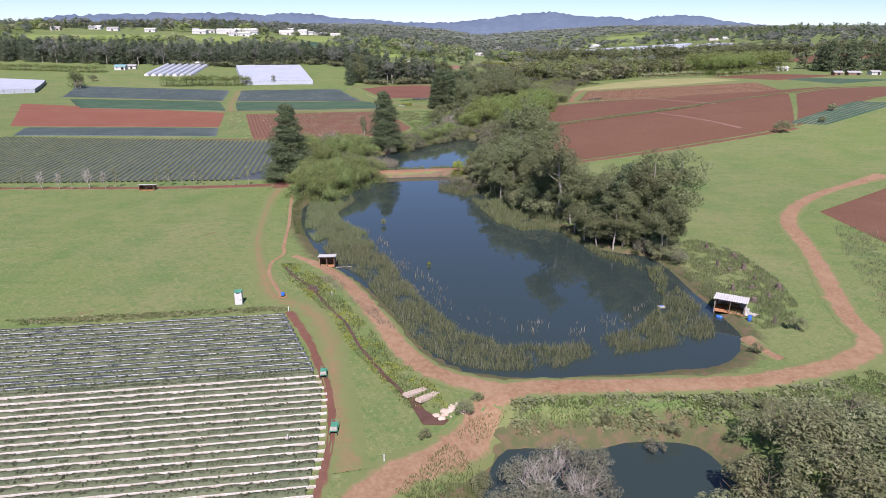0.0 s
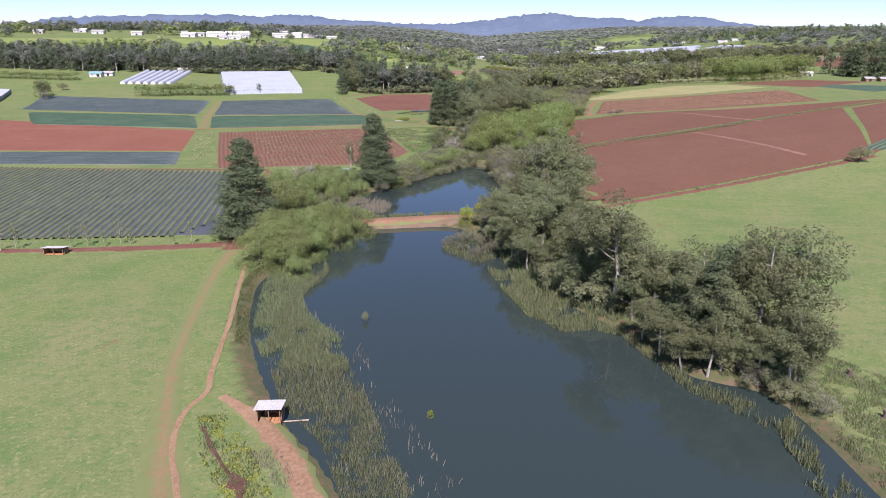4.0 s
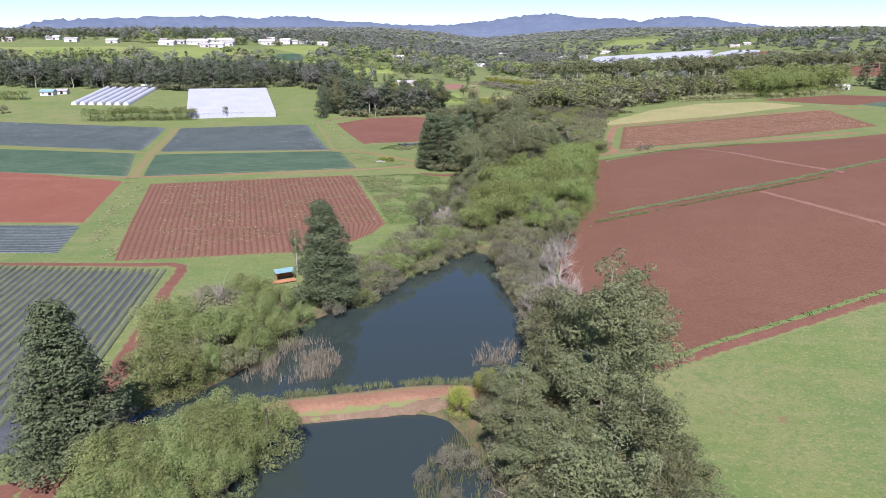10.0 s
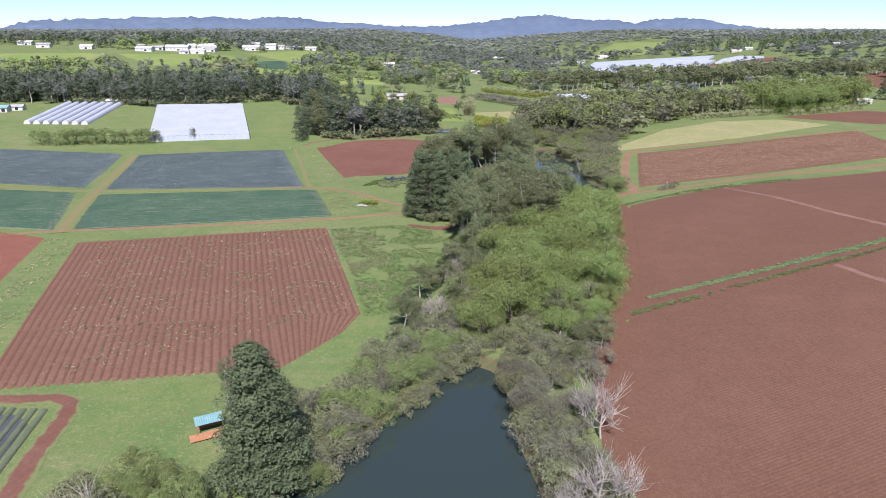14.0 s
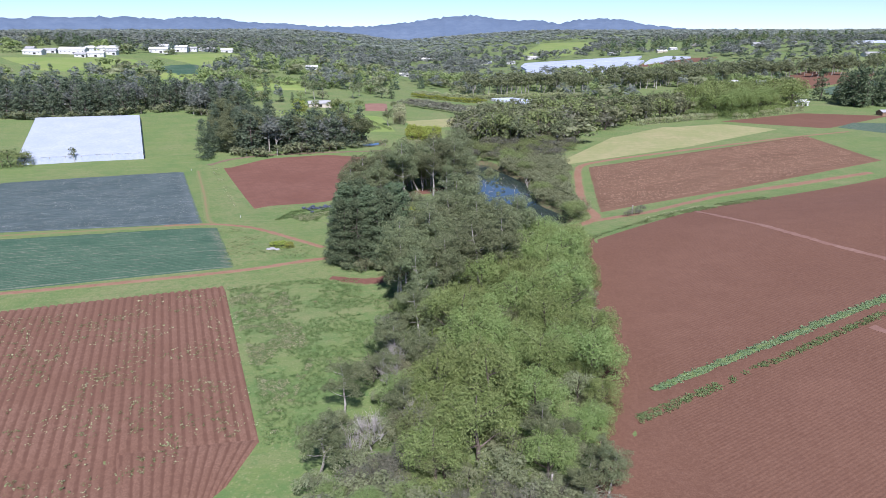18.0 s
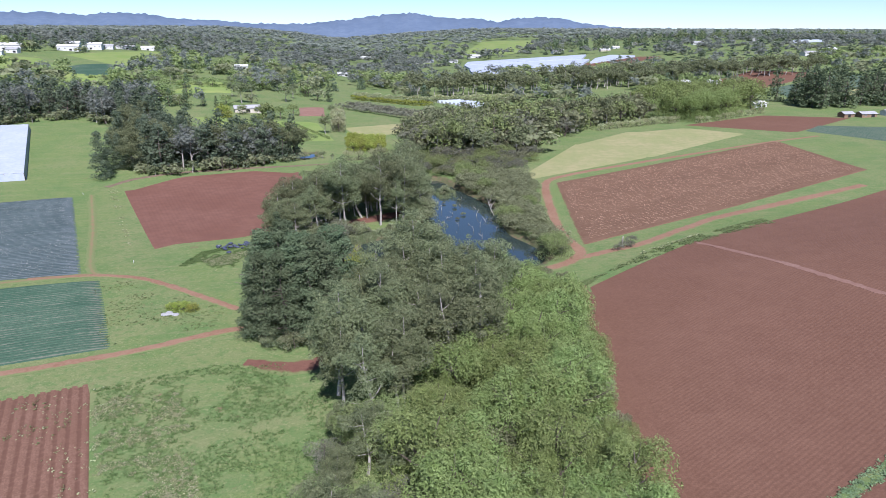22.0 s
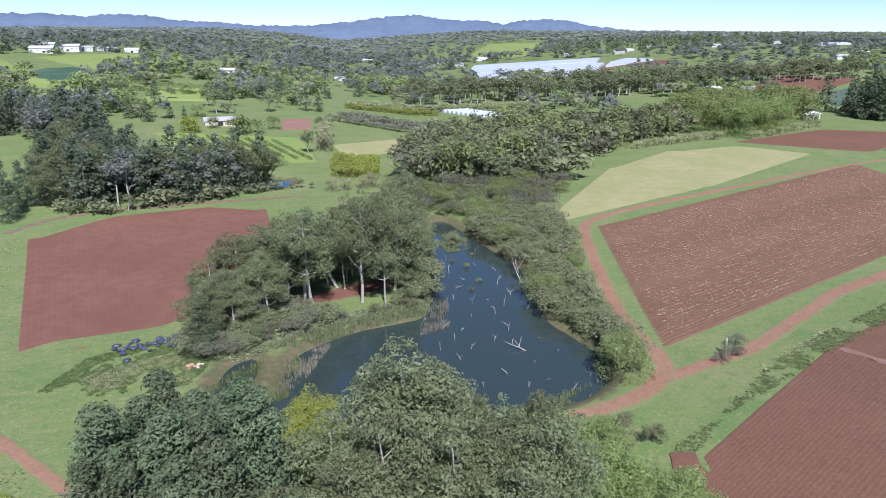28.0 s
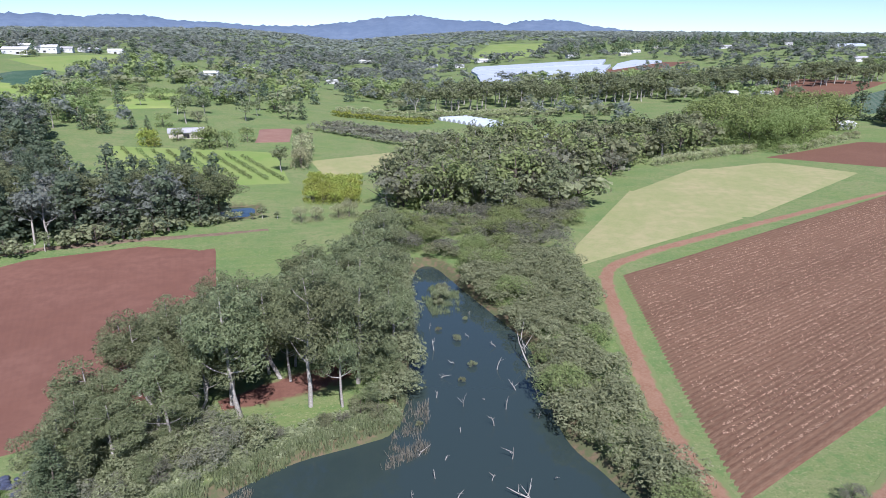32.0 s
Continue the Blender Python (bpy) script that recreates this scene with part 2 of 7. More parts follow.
CROP_LEAF = mottled("strawberry_leaves", ((0.075, 0.098, 0.056), (0.11, 0.13, 0.075), (0.13, 0.135, 0.085)), (4, 0.3), bump=0.12, bump_scale=7)
BERRY_LEAF = leafy("strawberry_foliage", (0.085, 0.105, 0.058), (0.15, 0.165, 0.10), 0.3)
NET = mottled("white_crop_net", ((0.34, 0.368, 0.405), (0.395, 0.414, 0.446), (0.285, 0.318, 0.364)), (12, 1.5), rough=0.6)
ROOF_WHITE = mottled("weathered_white_roof", ((0.52, 0.505, 0.47), (0.59, 0.58, 0.555), (0.38, 0.355, 0.32)), (2, 0.3), rough=0.5, spec=0.4)
ROOF_TEAL = mottled("teal_roof_sheet", ((0.16, 0.30, 0.31), (0.21, 0.36, 0.36), (0.14, 0.24, 0.25)), (2, 0.3), rough=0.45, spec=0.4)
ROOF_GREY = mottled("grey_roof", ((0.30, 0.29, 0.28), (0.38, 0.37, 0.36), (0.24, 0.23, 0.22)), (3, 0.5), rough=0.6)
WALL_WHITE = mottled("white_wall", ((0.52, 0.51, 0.485), (0.59, 0.58, 0.555), (0.43, 0.415, 0.38)), (3, 0.6), rough=0.7)
WALL_CREAM = mottled("cream_wall", ((0.46, 0.41, 0.32), (0.52, 0.47, 0.38), (0.4, 0.35, 0.27)), (3, 0.6), rough=0.8)
TIMBER = mottled("old_timber", ((0.20, 0.13, 0.08), (0.28, 0.19, 0.12), (0.15, 0.10, 0.07)), (1.2, 0.15), rough=0.85)
ORANGE_TIMBER = mottled("sawn_timber", ((0.36, 0.17, 0.08), (0.42, 0.22, 0.12), (0.30, 0.14, 0.07)), (1.2, 0.2), rough=0.8)
DARK = mottled("dark_opening", ((0.02, 0.02, 0.02), (0.035, 0.033, 0.03)), (1.0,), rough=0.9)
BLUE = mottled("blue_drum_plastic", ((0.03, 0.12, 0.42), (0.05, 0.16, 0.48)), (0.4,), rough=0.4, spec=0.4)
GREEN_PAINT = mottled("green_paint", ((0.05, 0.20, 0.13), (0.07, 0.25, 0.16)), (0.5,), rough=0.45, spec=0.4)
STONE = mottled("pale_stone", ((0.42, 0.34, 0.27), (0.52, 0.45, 0.37), (0.32, 0.22, 0.16)), (1.0, 0.2), bump=0.05, bump_scale=4)
LUSH = leafy("lush_weed_leaves", (0.140, 0.222, 0.072), (0.205, 0.290, 0.112), 0.5)
WEED = leafy("weed_leaves", (0.170, 0.222, 0.085), (0.245, 0.290, 0.130), 0.5)
PALE_WEED = leafy("pale_flower_heads", (0.37, 0.39, 0.20), (0.48, 0.48, 0.28), 0.5)
CROP_LEAFY = leafy("bright_crop_leaves", (0.16, 0.235, 0.11), (0.23, 0.30, 0.155), 0.3)
STRAW_BITS = leafy("straw_bits", (0.40, 0.275, 0.165), (0.54, 0.40, 0.25), 0.1)
BLUE_HEAP = mottled("blue_black_plastic", ((0.040, 0.046, 0.075), (0.070, 0.080, 0.115), (0.025, 0.026, 0.035)), (1.0, 0.3), rough=0.45, spec=0.4)
WORN = mottled("worn_grass", ((0.185, 0.130, 0.066), (0.215, 0.135, 0.078), (0.165, 0.140, 0.060), (0.24, 0.145, 0.088)), (7, 2, 0.6), bump=0.04, bump_scale=3, verge=(1.7, 0.62, 1.45))
RED_TRACK = mottled("red_dirt_track", ((0.190, 0.102, 0.060), (0.225, 0.132, 0.082), (0.165, 0.085, 0.050), (0.25, 0.158, 0.102)), (9, 2, 0.5), bump=0.05, bump_scale=4, verge=(0.7, 0.95, 1.15))
BANK_EARTH = mottled("pale_bank_earth", ((0.145, 0.105, 0.070), (0.20, 0.150, 0.105), (0.105, 0.098, 0.055), (0.14, 0.080, 0.055)), (3, 1.0, 0.3), bump=0.08, bump_scale=4)
LANE_SOIL = mottled("lane_soil", ((0.135, 0.064, 0.044), (0.165, 0.084, 0.058), (0.118, 0.056, 0.040)), (9, 0.8), bump=0.06, bump_scale=3, verge=(0.7, 0.95, 1.15))
# the blue here is aerial haze painted onto the hill forest
HILL = mottled("hazed_forest_hill", ((0.100, 0.132, 0.180), (0.122, 0.156, 0.205), (0.085, 0.115, 0.165)), (260, 60), bump=6.0, bump_scale=0.03)
# leaf colours for far woods, with distance haze mixed in as paler blue-grey
HAZED_PINE = leafy("hazed_pine_needles", (0.165, 0.218, 0.132), (0.238, 0.285, 0.182), 0.6, cut=0.12)
HAZED_GUM = leafy("hazed_gum_leaves", (0.225, 0.25, 0.205), (0.30, 0.315, 0.26), 0.5, cut=0.35)
GLASS = material("window_glass", 0.1, 0.6)[0]
GLASS.node_tree.nodes["Principled BSDF"].inputs["Base Color"].default_value = (0.05, 0.06, 0.07, 1)

m, n_, l_, b_ = material("pond_water", 0.03, 0.5)
b_.inputs["Base Color"].default_value = (0.026, 0.038, 0.034, 1)
t_ = n_.new("ShaderNodeTexNoise")
t_.inputs["Scale"].default_value = 1.3
t_.inputs["Detail"].default_value = 3
l_.new(place_coords(n_), t_.inputs["Vector"])
bp_ = n_.new("ShaderNodeBump")
bp_.inputs["Strength"].default_value = 0.06
bp_.inputs["Distance"].default_value = 0.06
l_.new(t_.outputs[0], bp_.inputs["Height"])
l_.new(bp_.outputs[0], b_.inputs["Normal"])
WATER = m


# ---- mesh helpers ----
def mesh_of(name, verts, faces, mats, smooth=False, slots=None):
    me = bpy.data.meshes.new(name)
    me.from_pydata(np.asarray(verts, float).tolist(), [], [list(map(int, q)) for q in faces])
    for q in mats if isinstance(mats, (list, tuple)) else [mats]:
        me.materials.append(q)
    if smooth:
        me.polygons.foreach_set("use_smooth", [True] * len(me.polygons))
    if slots is not None:
        me.polygons.foreach_set("material_index", slots)
    return me


def fast_mesh(name, verts, quads, mats, slots=None, smooth=False):
    """A mesh of quads (or triangles) from arrays, quickly."""
    verts, quads = np.asarray(verts, np.float32), np.asarray(quads, np.int32)
    n, k = quads.shape
    me = bpy.data.meshes.new(name)
    me.vertices.add(len(verts))
    me.vertices.foreach_set("co", verts.ravel())
    me.loops.add(n * k)
    me.loops.foreach_set("vertex_index", quads.ravel())
    me.polygons.add(n)
    me.polygons.foreach_set("loop_start", np.arange(n, dtype=np.int32) * k)
    for q in mats:
        me.materials.append(q)
    if slots is not None:
        me.polygons.foreach_set("material_index", np.asarray(slots, np.int32))
    if smooth:
        me.polygons.foreach_set("use_smooth", np.ones(n, bool))
    me.update(calc_edges=True)
    return me


def piece(name, me, parent=None, at=None, label=""):
    ob = new(name, me)
    ob.parent = parent
    if at is not None:
        ob.matrix_basis = at
    return tagged(ob, label)


def thing(name, at, label, category, group=""):
    ob = new(name)
    ob.empty_display_size = 0.2
    ob.matrix_basis = at
    return tagged(ob, label, category, group)


# ---- shape of the land ----
def step(a, b, v):
    v = np.clip((v - a) / (b - a), 0, 1)
    return v * v * (3 - 2 * v)


def land(x, y):
    x, y = np.asarray(x, float), np.asarray(y, float)
    mid = np.interp(y, [0, 130, 250, 350, 500, 600, 800], [0, 0, 0, 10, 45, 60, 120])
    z = np.interp(y, [-200, 60, 130, 195, 230, 300, 400, 470, 530, 620, 720, 1000, 1500, 2500, 3700, 6000],
                  [0, 1.5, 2.0, 2.6, 3.2, 4.2, 4.8, 4.6, 5.0, 7, 10, 12, 14, 30, 62, 70])
    left, right = np.maximum(0, mid - 40 - x), np.maximum(0, x - mid - 40)
    z = z + step(480, 700, y) * np.minimum(left, 160) * 0.062 + step(600, 1250, y) * np.minimum(left, 500) * 0.085
    swell = np.clip(x - mid - 22, 0, 170) * 0.07 * step(200, 310, y) * (1 - step(380, 470, y))
    return z + swell + np.minimum(right, 400) * 0.012 * step(100, 300, y) + step(800, 1400, y) * np.minimum(right, 700) * 0.06


PONDS = {}
PONDS["main"] = (1.2, [(-27, 202.7), (-31, 194), (-35, 184), (-39.5, 174), (-41.4, 165), (-40, 157), (-37, 145), (-31, 130.5), (-24, 117.5), (-17, 108.8), (-11, 98), (-7.3, 89), (-2.5, 80), (3.2, 75.8), (14.4, 75.6), (26.4, 77.5), (37, 79.3), (42.9, 87), (42.7, 94.5), (42.1, 103.7), (41.4, 115.2), (40, 126), (30.4, 129.6), (25.2, 137.8), (24, 146), (17.1, 156.3), (10.6, 167.6), (6.5, 184.4), (0, 203), (-4.6, 206.8), (-17, 204.7)])
PONDS["upper"] = (2.6, [(-48, 199.4), (-35.2, 203.5), (-27.3, 208), (-16.8, 210.2), (-4.8, 212.9), (6.6, 212.6), (12.1, 219.7), (13.3, 238.5), (9.8, 254.6), (8.9, 279.4), (2.1, 283.9), (-4.9, 275.1), (-12.1, 262.8), (-20.3, 249.5), (-27.6, 240.6), (-31.6, 235), (-35.7, 225.1), (-37.8, 215.2), (-43, 208), (-49, 204)])
PONDS["far"] = (3.6, [(39, 418.5), (50, 420), (58, 422.5), (64, 428), (65.6, 437), (63, 447), (60, 455), (62, 470), (65, 490), (63, 500), (57.7, 522), (53, 545), (47, 542), (41, 510), (38, 480), (34, 462), (26, 459.6), (16, 457), (5.3, 449.3), (2.3, 441.5), (2.4, 431), (-5.8, 429.7), (12.7, 423)])
PONDS["muddy"] = (3.7, [(-10, 435), (-6, 433.5), (-2, 440), (-3, 449), (-8, 446)])
PONDS["dam"] = (6.9, [(-17, 596), (-4, 595), (-1, 604), (-6, 611), (-16, 610)])
PONDS["lower"] = (-1.5, [(0, 40), (1.5, 52), (4.8, 63), (6.8, 64.1), (16.5, 63.3), (19.7, 65.6), (30.9, 65.3), (29, 40)])


def rounded(poly):
    p = np.array(poly, float)
    for _ in range(2):
        q = np.roll(p, -1, 0)
        p = np.stack([0.78 * p + 0.22 * q, 0.22 * p + 0.78 * q], 1).reshape(-1, 2)
    return [tuple(r) for r in p.tolist()]


PONDS = {k: (level, rounded(poly)) for k, (level, poly) in PONDS.items()}


def inside_distance(poly, x, y):
    """Signed distance to the outline, positive inside."""
    p = np.array(poly, float)
    x, y = np.asarray(x, float), np.asarray(y, float)
    lo, hi = p.min(0) - 8, p.max(0) + 8
    if x.size == 0 or x.max() < lo[0] or x.min() > hi[0] or y.max() < lo[1] or y.min() > hi[1]:
        return np.full(x.shape, -8.0)
    q = np.roll(p, -1, 0)
    if x.size < 200:
        e, X, Y = q - p, x.reshape(-1, 1), y.reshape(-1, 1)
        t = np.clip(((X - p[:, 0]) * e[:, 0] + (Y - p[:, 1]) * e[:, 1]) / ((e ** 2).sum(1) + 1e-12), 0, 1)
        best = np.hypot(X - p[:, 0] - t * e[:, 0], Y - p[:, 1] - t * e[:, 1]).min(1)
        with np.errstate(divide="ignore", invalid="ignore"):
            hit = ((p[:, 1] > Y) != (q[:, 1] > Y)) & (X < e[:, 0] * (Y - p[:, 1]) / np.where(e[:, 1] == 0, 1e-9, e[:, 1]) + p[:, 0])
        return np.where(hit.sum(1) % 2 == 1, best, -best).reshape(x.shape)
    best, cross = np.full(x.shape, 1e9), np.zeros(x.shape, int)
    for (ax, ay), (bx, by) in zip(p, q):
        dx, dy = bx - ax, by - ay
        t = np.clip(((x - ax) * dx + (y - ay) * dy) / (dx * dx + dy * dy), 0, 1)
        best = np.minimum(best, np.hypot(x - ax - t * dx, y - ay - t * dy))
        hit = ((ay > y) != (by > y)) & (x < dx * (y - ay) / (dy if dy else 1e-9) + ax)
        cross += hit
    return np.where(cross % 2 == 1, best, -best)


def ground_z(x, y):
    x, y = np.asarray(x, float), np.asarray(y, float)
    z = land(x, y)
    for level, poly in PONDS.values():
        d = inside_distance(poly, x, y)
        reach = 5.0 if level < 0 else 2.2
        z = np.where(d > -reach, np.minimum(z, level + 0.10 + (z - level) * np.clip(-d / reach, 0, 1) - np.clip(d, 0, 3) * 0.6 - 0.1 * (d > 0)), z)
    return z


def lines(a, b, fine, lo, hi, grow=1.10):
    mid = list(np.arange(a, b + 0.01, fine))
    s, v = fine, b
    while v < hi:
        s *= grow
        v += s
        mid.append(v)
    s, v, low = fine, a, []
    while v > lo:
        s *= grow
        v -= s
        low.append(v)
    return np.array(low[::-1] + mid)


def grid_mesh(name, X, Y, Z, mat, smooth=True):
    h, w = X.shape
    i = np.arange(h * w).reshape(h, w)
    f = np.stack([i[:-1, :-1], i[:-1, 1:], i[1:, 1:], i[1:, :-1]], -1).reshape(-1, 4)
    return mesh_of(name, np.stack([X, Y, Z], -1).reshape(-1, 3), f, mat, smooth)


X, Y = np.meshgrid(lines(-110, 110, 2.0, -4500, 4500), lines(40, 560, 2.0, -600, 4800))
shore = np.full(X.shape, -8.0)
for level, poly in PONDS.values():
    shore = np.maximum(shore, inside_distance(poly, X, Y))
me = grid_mesh("ground", X, Y, ground_z(X, Y), GRASS)
me.attributes.new("shore", "FLOAT", "POINT").data.foreach_set("value", np.clip(1 + shore / 4.5, 0, 1).ravel())
tagged(new("ground", me), "grassy farmland with red soil sloping gently to ponds", "ground", kind="structure")
for level, poly in PONDS.values():
    p = np.array(poly)
    c = p.mean(0)
    bm = bmesh.new()
    f = bm.faces.new([bm.verts.new((*(c + (q - c) * 1.02), level)) for q in p])
    if f.calc_area() and f.normal.z < 0:
        f.normal_flip()
    bmesh.ops.triangulate(bm, faces=bm.faces[:])
    me = bpy.data.meshes.new("water")
    bm.to_mesh(me)
    me.materials.append(WATER)
    tagged(new("water", me), "still dark blue-green pond water reflecting the sky", "pond", kind="structure")


# ---- fields and tracks ----
def field(name, a, b, c, d, mat, label, pitch=0.0, height=0.0, along="ab", lift=0.10, cell=5.0):
    """A four-cornered sheet a-b-c-d draped on the land; ridges run along a-b (or a-d)."""
    a, b, c, d = (np.array(q, float) for q in (a, b, c, d))
    if along == "ad":
        a, b, c, d = a, d, c, b
    lu = max(np.linalg.norm(b - a), np.linalg.norm(c - d))
    lv = max(np.linalg.norm(d - a), np.linalg.norm(c - b))
    nu = max(2, int(lu / cell))
    nv = max(2, int(lv / (pitch / 4 if pitch else cell)))
    u, v = np.meshgrid(np.linspace(0, 1, nu + 1), np.linspace(0, 1, nv + 1))
    q = ((1 - u) * (1 - v))[..., None] * a + (u * (1 - v))[..., None] * b + (u * v)[..., None] * c + ((1 - u) * v)[..., None] * d
    z = land(q[..., 0], q[..., 1]) + lift
    if pitch:
        z = z + height * (0.5 + 0.5 * np.cos(v * lv / pitch * 2 * math.pi)) + rng.normal(0, height * 0.12, z.shape)
    edge = (u == 0) | (u == 1) | (v == 0) | (v == 1)
    z = np.where(edge, land(q[..., 0], q[..., 1]) - 0.05, z)
    me = grid_mesh(name, q[..., 0], q[..., 1], z, mat)
    if pitch:
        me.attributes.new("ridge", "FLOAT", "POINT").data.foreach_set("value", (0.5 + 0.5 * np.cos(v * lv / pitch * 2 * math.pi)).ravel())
    ob = new(name, me)
    return tagged(ob, label, "field", kind="structure")


def smooth_line(pts, spacing=3.0):
    p = np.array(pts, float)
    ext = np.vstack([2 * p[0] - p[1], p, 2 * p[-1] - p[-2]])
    out = []
    for i in range(1, len(ext) - 2):
        p0, p1, p2, p3 = ext[i - 1:i + 3]
        n = max(2, int(np.linalg.norm(p2 - p1) / spacing))
        for t in np.arange(n) / n:
            out.append(0.5 * (2 * p1 + (p2 - p0) * t + (2 * p0 - 5 * p1 + 4 * p2 - p3) * t * t + (3 * p1 - p0 - 3 * p2 + p3) * t ** 3))
    return np.array(out + [p[-1]])


def ribbon(name, pts, width, mat, label, lift=0.06, ragged=0.25, category="track", kind="structure", base=ground_z):
    c = smooth_line(pts, 1.5)
    d = np.gradient(c, axis=0)
    d /= np.linalg.norm(d, axis=1)[:, None] + 1e-9
    nrm = np.stack([-d[:, 1], d[:, 0]], -1)
    w = (np.array([width] * 2) if np.isscalar(width) else np.array(width, float))
    w = np.interp(np.linspace(0, 1, len(c)), np.linspace(0, 1, len(w)), w)
    w = w * (1.3 if mat in (TRACK, RED_TRACK, WORN, LANE_SOIL) else 1.0)
    cols = []
    for s in (-1, -0.55, -0.25, 0, 0.25, 0.55, 1):
        jit = rng.normal(0, ragged, len(c)) * (abs(s) == 1)
        cols.append(c + nrm * (s * w / 2 + jit)[:, None])
    q = np.stack(cols, 1)
    z = base(q[..., 0], q[..., 1]) + lift + np.array([-0.09, 0.02, -0.02, 0.03, -0.02, 0.02, -0.09])
    me = grid_mesh(name, q[..., 0], q[..., 1], z, mat)
    me.attributes.new("edge", "FLOAT", "POINT").data.foreach_set("value", np.tile([1.0, 0.6, 0.25, 0.0, 0.25, 0.6, 1.0], len(c)))
    return tagged(new(name, me), label, category, kind=kind)

RED = "bare red soil field combed in fine lines"
PLOUGHED = "ploughed red soil field with furrows and a few weeds"
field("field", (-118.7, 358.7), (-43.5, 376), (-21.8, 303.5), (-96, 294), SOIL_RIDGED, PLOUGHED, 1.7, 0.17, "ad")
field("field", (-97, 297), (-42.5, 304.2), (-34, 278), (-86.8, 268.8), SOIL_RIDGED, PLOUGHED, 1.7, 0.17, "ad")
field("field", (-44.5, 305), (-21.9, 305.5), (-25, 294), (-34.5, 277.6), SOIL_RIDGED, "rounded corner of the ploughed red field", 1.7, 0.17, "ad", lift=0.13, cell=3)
field("field", (-280, 410), (-130, 362), (-113, 304), (-215, 303), SOIL_BRIGHT, "bare bright red soil field", 1.6, 0.06)
field("field", (-147, 421.5), (-57.8, 432.3), (-43.3, 389.6), (-128, 371), CROP_GREEN, "dark green vegetable crop field in rows", 1.5, 0.45)
field("field", (-268, 443), (-156, 425), (-133, 371), (-228, 384), CROP_GREEN, "dark green vegetable crop field in rows", 1.5, 0.45)
field("field", (-174, 513), (-96, 530), (-64, 438), (-150, 432), PLASTIC_SHINY, "blue-green crop rows under shiny plastic mulch", 1.5, 0.25)
field("field", (-320, 540), (-181, 516), (-158, 435), (-285, 462), PLASTIC_SHINY, "blue-green crop rows under shiny plastic mulch", 1.5, 0.25)
field("field", (-80, 538), (-10, 564), (0, 497), (-50, 456), SOIL_WET, "bare dark red soil plot", 1.5, 0.05, "ad")
field("field", (-79, 535), (-61, 558.5), (-31, 567), (-9, 561), SOIL_WET, "rounded far edge of the bare dark red plot", 0, lift=0.13)
field("field", (-54, 459), (-2, 502), (-4, 482), (-24, 465), SOIL_WET, "edge of the bare dark red soil plot", 0, lift=0.06)
field("field", (-205, 299), (-112, 301), (-104, 276), (-195, 275), PLASTIC_SHINY, "crop strip under shiny plastic mulch", 1.5, 0.25)
field("field", (33, 297), (50, 309), (44, 227), (27.5, 248), SOIL, "rounded edge of the red field", 0, lift=0.07)
field("field", (43.2, 309), (182, 364.5), (137, 264.5), (37, 222.3), SOIL, RED, 0.9, 0.045, "ab")
field("field", (64.5, 399.5), (112, 428.3), (141, 349.5), (43, 307.5), SOIL, RED, 0.9, 0.045, "ab")
field("field", (106, 425.3), (330, 525), (330, 425), (135, 346), SOIL, RED, 0.9, 0.045, "ab", lift=0.05)
field("field", (137, 266), (182, 363), (330, 424), (200, 318), SOIL, RED, 0, lift=0.04)
field("field", (100.8, 522.5), (265, 594.5), (254, 516), (77.2, 434.4), STUBBLE, "brown stubble field in rows with pale straw", 1.5, 0.16, "ab")
field("field", (92, 531.5), (96, 546), (146, 614), (172, 566), STRAW, "mown hay field of pale yellow grass", 0)
field("field", (188, 641), (239, 651.5), (264, 621), (200, 612), STRAW, "mown hay field of pale yellow grass", 0, lift=0.17)
field("field", (141, 607), (194, 646), (264, 621), (167, 563.5), STRAW, "mown hay field of pale yellow grass", 0, lift=0.14)
field("field", (241, 662), (325, 692), (380, 665), (296, 617), SOIL, "bare red soil field", 0)
field("field", (305, 622), (330, 640), (400, 612), (325, 575), CROP_GREEN, "dark green vegetable crop field in rows", 1.6, 0.2)
field("field", (91, 159), (130, 190), (150, 150), (92, 118), SOIL, "bare red soil field", 1.2, 0.06)
field("field", (137, 274), (186, 310), (196, 296), (150, 268), CROP_GREEN, "green vegetable crop field in low rows", 2.4, 0.6)
field("field", (33, 290), (50, 345), (68, 345), (62, 300), SOIL, "red soil corner of the big field", 0, lift=0.04)
field("field", (41.4, 324.8), (61.8, 400.5), (67.3, 400.5), (59.8, 322.9), SOIL, "red soil headland corner of the field", 0, lift=0.02)

# tracks, lanes and headlands
DIRT = "red dirt farm track with pale wheel ruts"
ribbon("track", [(-9.5, 50), (-6.6, 53.9), (-2.7, 56.9), (1.6, 62), (4, 68), (8, 71.8), (13.9, 72.5), (24.8, 73), (36, 74), (44.2, 76.2), (53.9, 80.3), (60.7, 86.5), (62.5, 95.5), (68.5, 113.3), (73.9, 130.1), (81.4, 154.2), (101, 177.5), (135, 203)], [5.0, 3.8, 3.6, 3.6, 3.8, 4.2, 3.6, 3.2, 6.0], TRACK, DIRT, lift=0.12)
ribbon("track", [(6, 71.4), (1, 73.2), (-3.6, 76.2), (-8, 82.5), (-14.4, 96.7), (-22, 110.7), (-28.5, 118), (-33, 122)], [3.6, 3.4, 3.2, 2.8, 1.6], TRACK, "red dirt track round the pond", lift=0.13)
ribbon("track", [(-40, 199.5), (-36, 201), (-31, 203.3), (-27, 205.3), (-17, 207.4), (-4.7, 209.8), (3, 209.5), (14, 206)], 3.4, RED_TRACK, "red dirt causeway between two ponds", lift=0.16)
